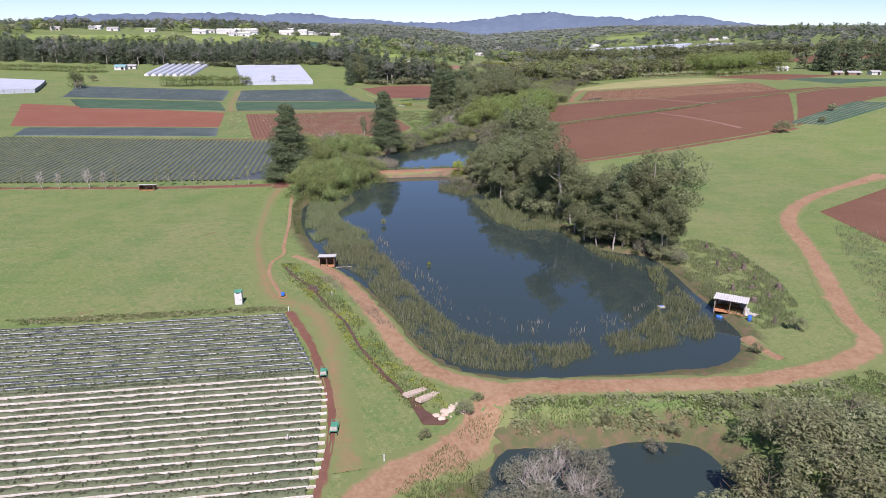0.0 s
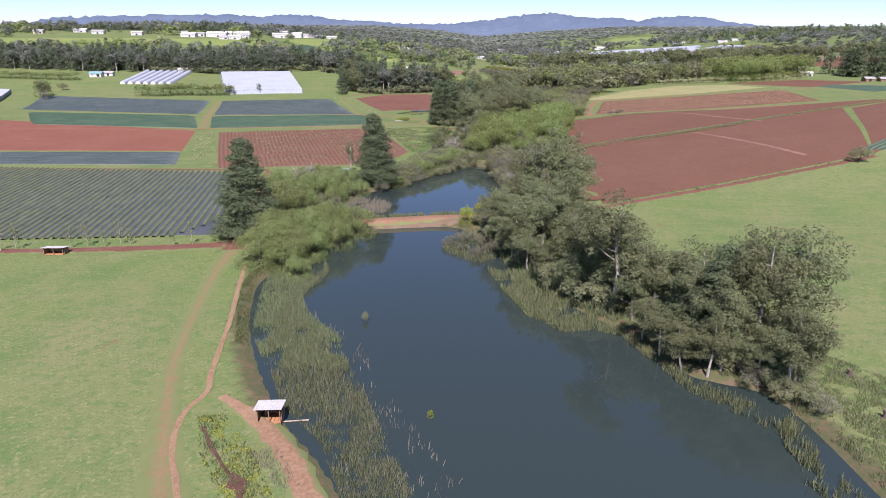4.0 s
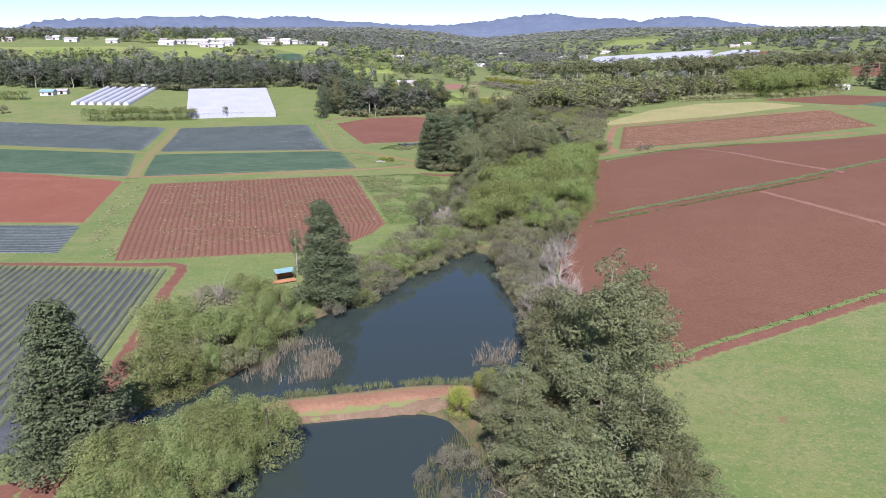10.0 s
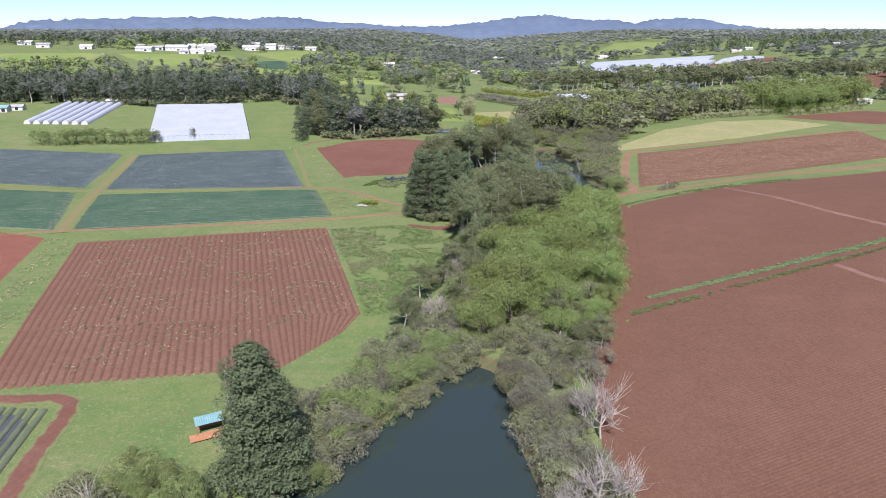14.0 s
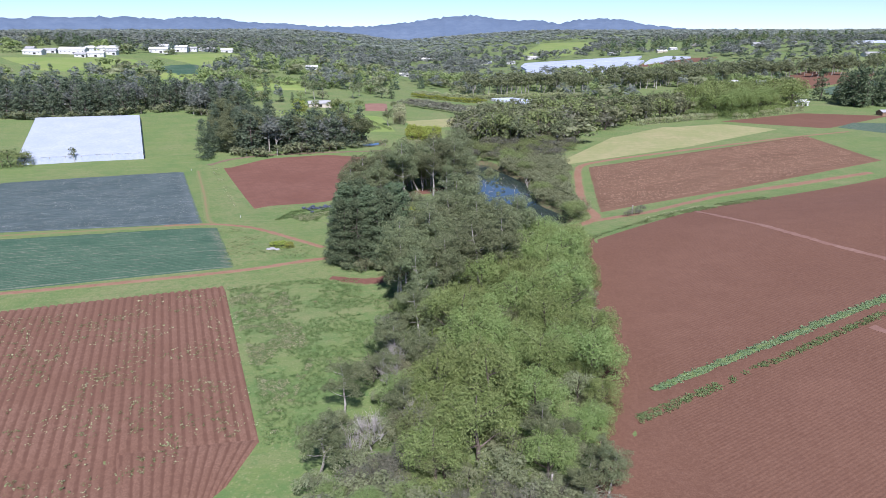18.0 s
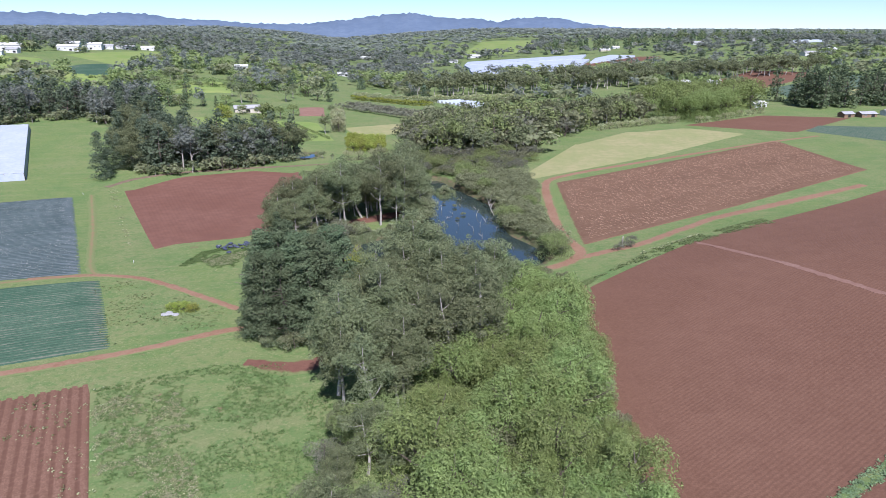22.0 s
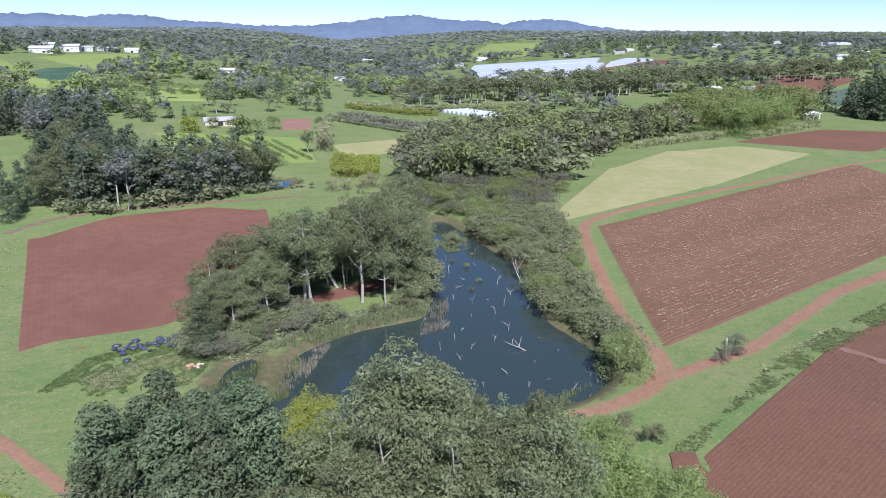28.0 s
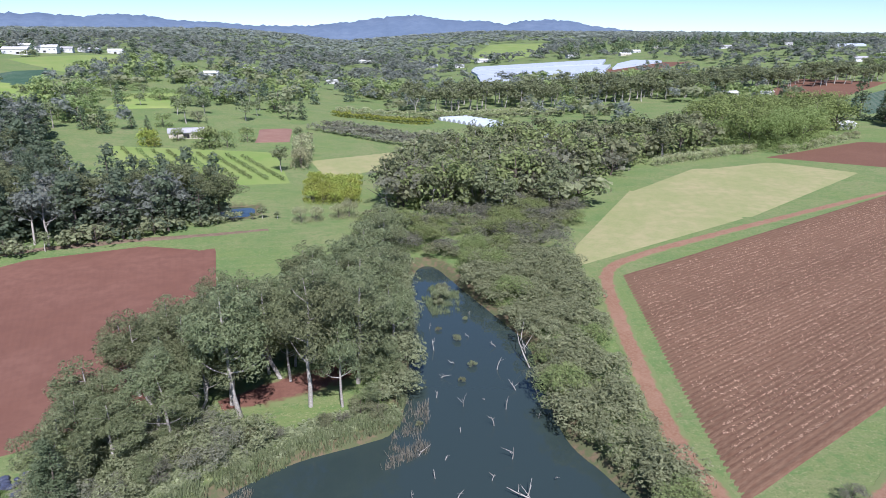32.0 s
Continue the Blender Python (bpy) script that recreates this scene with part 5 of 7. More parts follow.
def gable_building(name, x, y, w, d, h, turn, wall, roof, label, category="house", rise=0.28, group=""):
    z = float(land(x, y))
    b = thing(name, pose(x, y, z, 0, 0, turn), label, category, group)
    t = 0.2
    solid("wall", [box(0, -d / 2, h / 2 - 0.5, w, t, h + 1)], wall, b)
    solid("wall", [box(0, d / 2, h / 2 - 0.5, w, t, h + 1)], wall, b)
    r = d * rise
    for s in (-1, 1):
        o = 0.5 * t * s
        g = [(s * w / 2 - o - 0.1, -d / 2 + 0.1, -1), (s * w / 2 - o - 0.1, d / 2 - 0.1, -1), (s * w / 2 - o - 0.1, d / 2 - 0.1, h), (s * w / 2 - o - 0.1, 0, h + r), (s * w / 2 - o - 0.1, -d / 2 + 0.1, h)]
        v = g + [(q[0] + 0.2, q[1], q[2]) for q in g]
        me = mesh_of("wall", v, [[0, 1, 2, 3, 4], [9, 8, 7, 6, 5]] + [[i, (i + 1) % 5 + 0, (i + 1) % 5 + 5, i + 5] for i in range(5)], wall)
        piece("wall", me, b)
    e = 0.6
    rf = piece("roof", mesh_of("roof", *join_parts([corrugated(-w / 2 - e, w / 2 + e, -d / 2 - e, 0, h - e * 2 * rise, h + r, 0.12, 0.9, 0.04), corrugated(-w / 2 - e, w / 2 + e, 0, d / 2 + e, h + r, h - e * 2 * rise, 0.12, 0.9, 0.04)]), roof), b)
    solid("ridge_cap", [box(0, 0, h + r + 0.14, w + 2 * e, 0.35, 0.08)], roof, rf)
    n = max(1, int(w / 5))
    for k in range(n):
        cx = (k + 0.5) / n * w - w / 2
        if k == n // 2:
            solid("door", [box(cx, -d / 2 - t / 2 - 0.03, min(2.1, h * 0.8) / 2, min(3.0, w * 0.25), 0.06, min(2.1, h * 0.8))], DARK, b)
        else:
            wd = piece("window", mesh_of("window", *box(cx, -d / 2 - t / 2 - 0.03, h * 0.55, 1.4, 0.06, 1.0), WALL_WHITE), b)
            solid("pane", [box(cx, -d / 2 - t / 2 - 0.07, h * 0.55, 1.2, 0.03, 0.8)], GLASS, wd)
    return b


def open_shed(x, y, w, d, h, turn, roof, wall, label, bench=True):
    """A skillion shelter: posts, back and side walls of sheet, a ribbed roof falling to the back."""
    z = float(ground_z(x, y))
    b = thing("shed", pose(x, y, z, 0, 0, turn), label, "shed")
    piece("roof", mesh_of("roof", *corrugated(-w / 2 - 0.25, w / 2 + 0.25, -d / 2 - 0.35, d / 2 + 0.25, h, h - 0.45), roof), b, None, "weathered white ribbed roof")
    for px in (-w / 2 + 0.08, 0, w / 2 - 0.08):
        solid("post", [box(px, -d / 2 + 0.08, h / 2 - 0.2, 0.12, 0.12, h + 0.38)], TIMBER, b)
    for px in (-w / 2 + 0.08, w / 2 - 0.08):
        solid("post", [box(px, d / 2 - 0.08, h / 2 - 0.4, 0.12, 0.12, h)], TIMBER, b)
    solid("back_wall", [box(0, d / 2, h / 2 - 0.35, w, 0.05, h - 0.2)], wall, b)
    solid("side_wall", [box(-w / 2, 0, h / 2 - 0.35, 0.05, d - 0.1, h - 0.2)], wall, b)
    solid("side_wall", [box(w / 2, 0.2, h / 2 - 0.35, 0.05, d - 0.5, h - 0.2)], wall, b)
    for k in range(6):
        solid("floor_board", [box(-w / 2 + (k + 0.5) * w / 6, -0.1, 0.06, w / 6 - 0.03, d - 0.3, 0.06)], ORANGE_TIMBER, b)
    if bench:
        bn = solid("bench", [box(0, d / 4, 0.75, w * 0.6, 0.5, 0.05)], TIMBER, b)
        for px in (-w * 0.27, w * 0.27):
            solid("leg", [box(px, d / 4, 0.4, 0.08, 0.4, 0.66)], TIMBER, bn)
    return b


def drum(x, y, z, mat, label, lying=False, r=0.3, h=0.85):
    b = thing("drum", pose(x, y, z + (r if lying else 0), 90 if lying else 0, 0, rng.uniform(0, 180)), label, "drum")
    o = -h / 2 if lying else 0
    prof = [(0.0, r * 0.96), (0.03, r), (h * 0.33, r), (h * 0.35, r * 1.04), (h * 0.37, r), (h * 0.64, r), (h * 0.66, r * 1.04), (h * 0.68, r), (h - 0.03, r), (h, r * 0.95)]
    v, f = stick([(0, 0, q + o) for q, _ in prof], [k for _, k in prof], 16)
    f = f + [list(range(15, -1, -1))]
    piece("body", mesh_of("body", v, f, mat, True), b)
    solid("lid", [stick([(0, 0, h + o - 0.02), (0, 0, h + o + 0.02)], [r * 0.97, r * 0.97], 16), ([(r * 0.97 * math.cos(k * math.pi / 8), r * 0.97 * math.sin(k * math.pi / 8), h + o + 0.02) for k in range(16)], [list(range(16))])], mat, b)
    return b


def lump(seed, r, mat, name, at, label="", parent=None, squash=0.6):
    bm = bmesh.new()
    bmesh.ops.create_icosphere(bm, subdivisions=2, radius=1.0)
    g = np.random.default_rng(seed)
    sx, sy = g.uniform(0.7, 1.3, 2)
    for q in bm.verts:
        k = 1 + 0.35 * noise.noise(q.co * 1.4 + Vector((seed * 3.1, 0, 0)))
        q.co = Vector((q.co.x * r * sx * k, q.co.y * r * sy * k, q.co.z * r * squash * k))
    me = bpy.data.meshes.new(name)
    bm.to_mesh(me)
    bm.free()
    me.materials.append(mat)
    return piece(name, me, parent, at, label)


# shelter on the east bank
open_shed(44.7, 97.5, 4.6, 3.6, 2.3, -28, ROOF_WHITE, WALL_WHITE, "small open shed with weathered white roof on the bank")
gz = lambda x, y: float(ground_z(x, y))
drum(42.3, 95.6, gz(42.3, 95.6), BLUE, "blue plastic drum lying beside the shed", True)
drum(46.0, 93.3, gz(46, 93.3), BLUE, "blue plastic drum standing on the grass")
sacks = thing("sack_heap", pose(47.3, 95.6, gz(47.3, 95.6)), "heap of white plastic sacks on the grass", "sacks")
for k in range(6):
    lump(40 + k, rng.uniform(0.25, 0.4), PLASTIC_WHITE, "sack", pose(rng.normal(0, 0.5), rng.normal(0, 0.3), 0.15, 0, 0, rng.uniform(0, 180)), "", sacks)
lid = thing("plank_rack", pose(45.9, 95.3, gz(45.9, 95.3), 0, 0, -28), "white slatted board leaning inside the shed", "board")
for k in range(4):
    solid("slat", [box(k * 0.22, 0, 0.75, 0.17, 0.05, 1.35)], WALL_WHITE, lid)
solid("rail", [box(0.33, 0.05, 1.1, 0.95, 0.04, 0.1)], WALL_WHITE, lid)
# shelter on the west bank
open_shed(-25.3, 117.2, 2.9, 2.4, 2.2, 4, ROOF_WHITE, TIMBER, "small open timber shed with white roof beside the track")
jetty = thing("plank", pose(-22.4, 117.5, 1.35, 0, 0, 8), "long pale plank reaching over the water", "plank")
solid("board", [box(0, 0, 0, 3.4, 0.2, 0.05)], STONE, jetty)
for px in (-1.2, 1.2):
    solid("stake", [stick([(px, 0, -0.6), (px, 0, 0.02)], [0.05, 0.05], 6)], TIMBER, jetty)
# long low shelter beside the saplings
hut = open_shed(-89.5, 178.6, 4.2, 2.2, 1.7, 2, ROOF_WHITE, TIMBER, "long low shelter with white roof beside the crop rows", False)
# teal-roofed shelter by the upper pond
sh = thing("shelter", pose(-40.2, 257.6, gz(-40.2, 257.6), 0, 0, 28), "low shelter with teal sheet roof and timber deck", "shelter")
piece("roof", mesh_of("roof", *corrugated(-2.2, 2.2, -0.2, 2.1, 2.0, 2.35), ROOF_TEAL), sh)
for px, py, ph in ((-2, 0, 2.0), (2, 0, 2.0), (-2, 1.9, 2.3), (2, 1.9, 2.3)):
    solid("post", [box(px, py, ph / 2 - 0.2, 0.12, 0.12, ph + 0.38)], TIMBER, sh)
for k in range(7):
    solid("deck_board", [box(-0.6, -1.6 + k * 0.3, 0.28, 5.4, 0.26, 0.07)], ORANGE_TIMBER, sh)
solid("back_wall", [box(0, 2.0, 1.1, 4.0, 0.06, 2.0)], ORANGE_TIMBER, sh)

# portable toilet on the paddock
wc = thing("portable_toilet", pose(-36.3, 97.7, gz(-36.3, 97.7), 0, 0, 10), "white portable toilet with green roof on the mown grass", "toilet")
solid("body", [box(0, 0, 1.1, 1.15, 1.15, 2.2)], WALL_WHITE, wc, "", 0.05)
solid("roof", [box(0, 0, 2.28, 1.25, 1.25, 0.18)], GREEN_PAINT, wc, "green plastic roof", 0.07)
dr = solid("door", [box(0, -0.59, 1.05, 0.8, 0.03, 1.9)], WALL_WHITE, wc, "", 0.01)
solid("handle", [box(0.32, -0.63, 1.05, 0.04, 0.04, 0.16)], DARK, dr)
solid("vent", [box(0, -0.59, 2.1, 0.6, 0.02, 0.12)], DARK, wc)
solid("skid", [box(-0.45, 0, 0.0, 0.12, 1.3, 0.12)], DARK, wc)
solid("skid", [box(0.45, 0, 0.0, 0.12, 1.3, 0.12)], DARK, wc)

# pump with hoses at the end of the path
pump = thing("pump_trolley", pose(-29.8, 100.8, gz(-29.8, 100.8) + 0.05, 0, 0, 25), "blue pump on a small timber frame in the grass", "pump")
solid("tank", [stick([(0, 0, 0.25), (0, 0, 0.3), (0, 0, 0.75), (0, 0, 0.85)], [0.2, 0.34, 0.34, 0.15], 12)], BLUE, pump)
for sx, sy, lx, ly in ((0, -0.75, 1.3, 0.1), (0, 0.3, 1.3, 0.1), (-0.6, -0.22, 0.1, 1.1), (0.6, -0.22, 0.1, 1.1)):
    solid("rail", [box(sx, sy, 0.15, lx, ly, 0.12)], ORANGE_TIMBER, pump)

# picking trolleys at the field edge
for x, y, r in ((-17.4, 74.2, 8), (-13.7, 61.9, 3)):
    tr = thing("picking_trolley", pose(x, y, gz(x, y) + 0.06, 0, 0, r), "green steel picking trolley beside the strawberry rows", "trolley", "picking trolleys")
    solid("tray", [box(0, 0, 0.55, 0.9, 1.5, 0.06)], GREEN_PAINT, tr)
    for k in range(3):
        cr = solid("crate", [box(0, -0.5 + 0.5 * k, 0.72, 0.75, 0.42, 0.26)], GREEN_PAINT if k else PLASTIC_WHITE, tr, "", 0.02)
    for px in (-0.42, 0.42):
        for py in (-0.65, 0.65):
            solid("leg", [box(px, py, 0.35, 0.05, 0.05, 0.4)], GREEN_PAINT, tr)
            wv, wf = stick([(px - 0.04, py, 0.15), (px + 0.04, py, 0.15)], [0.15, 0.15], 12)
            piece("wheel", mesh_of("wheel", wv, wf + [list(range(12)), list(range(12, 24))], DARK), tr)
    solid("handle", [stick([(-0.42, 0.75, 0.55), (-0.42, 0.95, 1.0), (0.42, 0.95, 1.0), (0.42, 0.75, 0.55)], [0.025] * 4, 6)], GREEN_PAINT, tr)

# stone spillway below the track
spill = thing("spillway", pose(0, 0, 0), "pale concrete spillway slabs beside the ditch", "spillway")
for k, (x, y, r, ln) in enumerate(((-4.9, 70.6, 48, 4.2), (-3.3, 69.6, 52, 4.4))):
    z0 = gz(x, y)
    ob = solid("slab", [box(0, 0, 0, ln, 0.9, 0.35)], STONE, spill)
    ob.matrix_basis = pose(x, y, z0 + 0.1, 0, 10, r)
for k in range(26):
    t = k / 25
    x, y = -2.2 + 2.6 * t + rng.normal(0, 0.35), 65.2 + 3.0 * t * t + rng.normal(0, 0.4)
    lump(70 + k, rng.uniform(0.18, 0.42), STONE, "rock", pose(x, y, gz(x, y) + 0.08, 0, 0, rng.uniform(0, 180)), "", spill)
pool = wn and np.array([(-6.0, 69.0), (-5.0, 66.5), (-3.8, 63.6), (-1.4, 63.6), (-0.8, 64.6), (-2.2, 65.2), (-3.6, 66.4), (-5.2, 69.3)])
MUD = mottled("muddy_water", ((0.085, 0.045, 0.028), (0.11, 0.06, 0.04)), (1.5,), rough=0.15, spec=0.5)
pv = [(x, y, float(land(x, y)) + 0.10) for x, y in pool]
tagged(new("muddy_pool", mesh_of("muddy_pool", pv + [(x, y, z - 0.4) for x, y, z in pv], [list(range(8))] + [[i, i + 8, (i + 1) % 8 + 8, (i + 1) % 8] for i in range(8)], MUD)), "shallow pool of brown muddy water below the spillway", "pool", kind="structure")
ribbon("ditch", [(-33, 115), (-29.6, 109.8), (-25.5, 104.5), (-21, 96.5), (-17, 90), (-13.6, 82), (-9, 74), (-6.2, 69.5)], [0.5, 0.4, 0.7, 0.35, 0.6, 0.35, 0.5, 0.7], MUD, "narrow dark ditch with brown water", lift=0.13, ragged=0.12, category="ditch")
ribbon("ditch", [(-26.6, 106.4), (-25.6, 105.0), (-24.4, 103.2)], [0.8, 2.2, 1.0], MUD, "dark puddle in the ditch", lift=0.15, ragged=0.15, category="ditch")

# float, poles, posts and stumps
fl = thing("float", pose(34.2, 99.6, 1.2, 0, 0, 15), "small white float box on the pond", "float")
solid("hull", [box(0, 0, 0.08, 1.1, 0.7, 0.3)], PLASTIC_WHITE, fl, "", 0.06)
solid("hatch", [box(0, 0, 0.26, 0.6, 0.35, 0.06)], BLUE, fl)
for x, y, h, r, mat, lab in ((-29.5, 198.5, 6.5, 0.11, TIMBER, "old grey timber pole beside the causeway"), (21, 286.5, 4.5, 0.22, PALE_BARK, "white dead tree stump among the willows"), (88, 429.5, 3.2, 0.25, PALE_BARK, "white dead stump beside the red track"), (-38.5, 262, 9, 0.12, PALE_BARK, "bare white trunk beside the pine")):
    v, f = stick([(0, 0, -0.3), (0.03, 0, h * 0.4), (-0.05, 0.04, h * 0.8), (0, 0, h)], [r, r * 0.9, r * 0.75, r * 0.6], 8)
    tagged(new("pole", mesh_of("pole", v, f + [list(range(24, 32))], mat, True)), lab, "pole").matrix_basis = pose(x, y, gz(x, y))
for x, y in ((50.8, 119), (51.8, 115.9), (53.6, 103.4), (52.4, 107.3), (52.5, 129.5), (56.2, 124.2), (54.5, 111), (50, 101), (57, 107), (48.5, 106), (55, 117), (49.5, 92.5)):
    st = thing("tree_stump", pose(x, y, gz(x, y), 0, 0, rng.uniform(0, 360)), "grey weathered tree stump in rough grass", "stump", "stumps on the knoll")
    r, h = rng.uniform(0.25, 0.6), rng.uniform(0.5, 1.3)
    v, f = stick([(0, 0, -0.2), (0, 0, 0.15), (0.05, 0, h * 0.7), (0.1, 0.05, h)], [r * 1.5, r, r * 0.85, r * 0.75], 9)
    piece("bole", mesh_of("bole", v, f + [list(range(27, 36))], BARK), st)
    for k in range(4):
        az = k * 1.6 + rng.uniform(0, 1)
        solid("root", [stick([(0, 0, 0.1), (math.cos(az) * r * 1.6, math.sin(az) * r * 1.6, 0.1), (math.cos(az) * r * 2.6, math.sin(az) * r * 2.6, -0.05)], [r * 0.4, r * 0.25, 0.05], 5)], BARK, st)
for x, y in ((-18.5, 60), (-53.1, 445), (-93.7, 532.4), (-7.5, 56.8), (-21.5, 101.5), (-27.3, 94.8)):
    v, f = stick([(0, 0, -0.2), (0, 0, 0.9)], [0.07, 0.06], 6)
    tagged(new("marker_post", mesh_of("marker_post", v, f + [list(range(6, 12))], WALL_WHITE)), "short white marker post in the grass", "post", "marker posts").matrix_basis = pose(x, y, gz(x, y))

# plastic heap, rubble and logs at the far pond
heap = thing("plastic_heap", pose(-26, 456, gz(-26, 456), 0, 0, 25), "heap of crumpled blue-black plastic on the grass", "heap")
for k in range(34):
    lump(120 + k, rng.uniform(0.35, 0.75), BLUE_HEAP, "plastic_fold", pose(rng.uniform(-6, 6), rng.normal(0, 1.7), 0.15 + rng.uniform(0, 0.25), 0, 0, rng.uniform(0, 180)), "", heap, 0.5)
rub = thing("rubble_heap", pose(-14.3, 445, gz(-14.3, 445)), "small heap of broken bricks on the grass", "rubble")
for k in range(24):
    o = solid("brick", [box(0, 0, 0, 0.5, 0.3, 0.22)], STONE if k % 3 else ORANGE_TIMBER, rub)
    o.matrix_basis = pose(rng.normal(0, 0.9), rng.normal(0, 0.5), 0.12 + rng.uniform(0, 0.2), rng.uniform(-30, 30), rng.uniform(-30, 30), rng.uniform(0, 180))
mat_ = thing("rubbish_heap", pose(-35.6, 405, gz(-35.6, 405)), "grey plastic sheet lying beside the bush", "heap")
for k in range(7):
    lump(180 + k, rng.uniform(0.5, 0.9), ROOF_GREY, "fold", pose(rng.normal(0, 0.9), rng.normal(0, 0.6), 0.1, 0, 0, rng.uniform(0, 180)), "", mat_, 0.35)


def branch(x, y, ln, lean, az, base, r=0.07, label="pale dead branch standing out of the water", sides=2):
    b = thing("dead_branch", pose(x, y, base, 0, 0, az), label, "branch", "dead branches in the pond")
    d = np.array([math.sin(lean), 0, math.cos(lean)])
    p = [d * ln * t + np.array([0, 0.06 * ln * math.sin(t * 3), -0.5 * (t == 0)]) for t in (0, 0.35, 0.7, 1.0)]
    piece("stem", mesh_of("stem", *stick(p, [r, r * 0.8, r * 0.55, r * 0.2], 6), PALE_BARK), b)
    for k in range(sides):
        s0 = d * ln * rng.uniform(0.35, 0.75)
        e = s0 + np.array([rng.normal(0, 0.25), rng.normal(0, 0.3), rng.uniform(0.1, 0.35)]) * ln
        solid("twig", [stick([s0, (s0 + e) / 2 + rng.normal(0, 0.04, 3), e], [r * 0.5, r * 0.35, r * 0.1], 4)], PALE_BARK, b)


for x, y in ((49.3, 461.8), (38, 450.7), (39.8, 453.3), (44, 460.4), (44.5, 448.1), (47.9, 443.4), (44.2, 434.2), (57.6, 439.6), (50, 470), (46, 468), (53, 466), (56, 472), (42, 472), (45, 490), (55, 480), (58, 490), (43.5, 480), (40.5, 445), (50.5, 452), (52, 437), (55, 447), (37.5, 440), (47, 428), (40, 430), (60, 430), (34, 446), (58, 462), (60.5, 470), (48, 485), (53, 495), (44, 502), (56, 508), (36, 455), (51, 430), (33, 436), (56, 425)):
    branch(x + rng.normal(0, 0.6), y + rng.normal(0, 0.6), rng.uniform(0.9, 3.0), rng.uniform(0.1, 1.2), rng.uniform(0, 360), 3.6, rng.uniform(0.05, 0.1))
branch(62.1, 479.6, 9.0, 1.05, 95, 3.7, 0.16, "long pale fallen tree reaching into the pond", 6)
branch(52, 442, 5.5, 1.35, 150, 3.65, 0.14, "pale fallen log floating in the pond", 5)
branch(24, 464.6, 3.5, 1.5, 10, 4.1, 0.12, "pale fallen log on the bank", 1)
branch(7, 187, 3.5, 0.9, 200, 1.3, 0.1, "pale dead branch over the water", 4)
branch(-30.5, 168, 0.9, 1.2, 20, 1.2, 0.12, "short log floating in the pond", 0)

# crop netting and tunnels
def net_house(a, b, c, d, h, label, ridges=0, mat=NET):
    """A flat white net over posts; a, b, c, d are the corners on the land."""
    P = np.array([a, b, c, d], float)
    o = P.mean(0)
    base = thing("net_house", pose(o[0], o[1], 0), label, "netting")
    nu, nv = 24, 16
    u, v = np.meshgrid(np.linspace(0, 1, nu + 1), np.linspace(0, 1, nv + 1))
    q = ((1 - u) * (1 - v))[..., None] * P[0] + (u * (1 - v))[..., None] * P[1] + (u * v)[..., None] * P[2] + ((1 - u) * v)[..., None] * P[3]
    z = land(q[..., 0], q[..., 1]) + h + 0.12 * np.abs(np.sin(u * nu / 2 * math.pi)) + 0.08 * np.abs(np.sin(v * nv / 2 * math.pi))
    me = grid_mesh("roof_net", q[..., 0] - o[0], q[..., 1] - o[1], z, mat)
    piece("roof_net", me, base)
    for i in range(4):
        p0, p1 = P[i], P[(i + 1) % 4]
        t = np.linspace(0, 1, 17)[:, None]
        e = p0 + (p1 - p0) * t
        X = np.stack([e[:, 0], e[:, 0] + 0.3 * (p1 - p0)[1] / 60], 1) - o[0]
        Y = np.stack([e[:, 1], e[:, 1] - 0.3 * (p1 - p0)[0] / 60], 1) - o[1]
        Z = land(e[:, 0], e[:, 1])[:, None] + np.array([[h, 0.0]])
        piece("side_net", grid_mesh("side_net", X, Y, Z, mat), base)
        for k in range(0, 16, 2):
            x, y = e[k]
            solid("post", [box(x - o[0], y - o[1], float(land(x, y)) + h / 2, 0.15, 0.15, h)], TIMBER, base)
    return base


net_house((-181, 547), (-124, 557), (-158, 655), (-220, 650), 3.2, "large white netted orchard block on the slope")
net_house((-400, 562), (-351, 552), (-324, 494), (-372, 470), 3.0, "white netted crop block behind red field")


def tunnel(x0, y0, x1, y1, w, h, label, group="", mat=NET):
    a, b = np.array([x0, y0]), np.array([x1, y1])
    d = b - a
    ln = np.linalg.norm(d)
    n = np.array([-d[1], d[0]]) / ln
    tn = thing("polytunnel", pose(0, 0, 0), label, "polytunnel", group)
    t = np.linspace(0, 1, max(4, int(ln / 6)))[:, None]
    s = np.linspace(0, math.pi, 9)
    q = (a + d * t)[:, None, :] + n * (np.cos(s) * w / 2)[None, :, None]
    z = land(q[..., 0], q[..., 1]) + np.maximum(0.02, np.sin(s)) * h
    piece("cover", grid_mesh("cover", q[..., 0], q[..., 1], z, mat), tn)
    for e in (0, -1):
        v = [(x, y, k) for (x, y), k in zip(q[e], z[e])]
        piece("end_panel", mesh_of("end_panel", v, [list(range(9))], WALL_WHITE), tn)


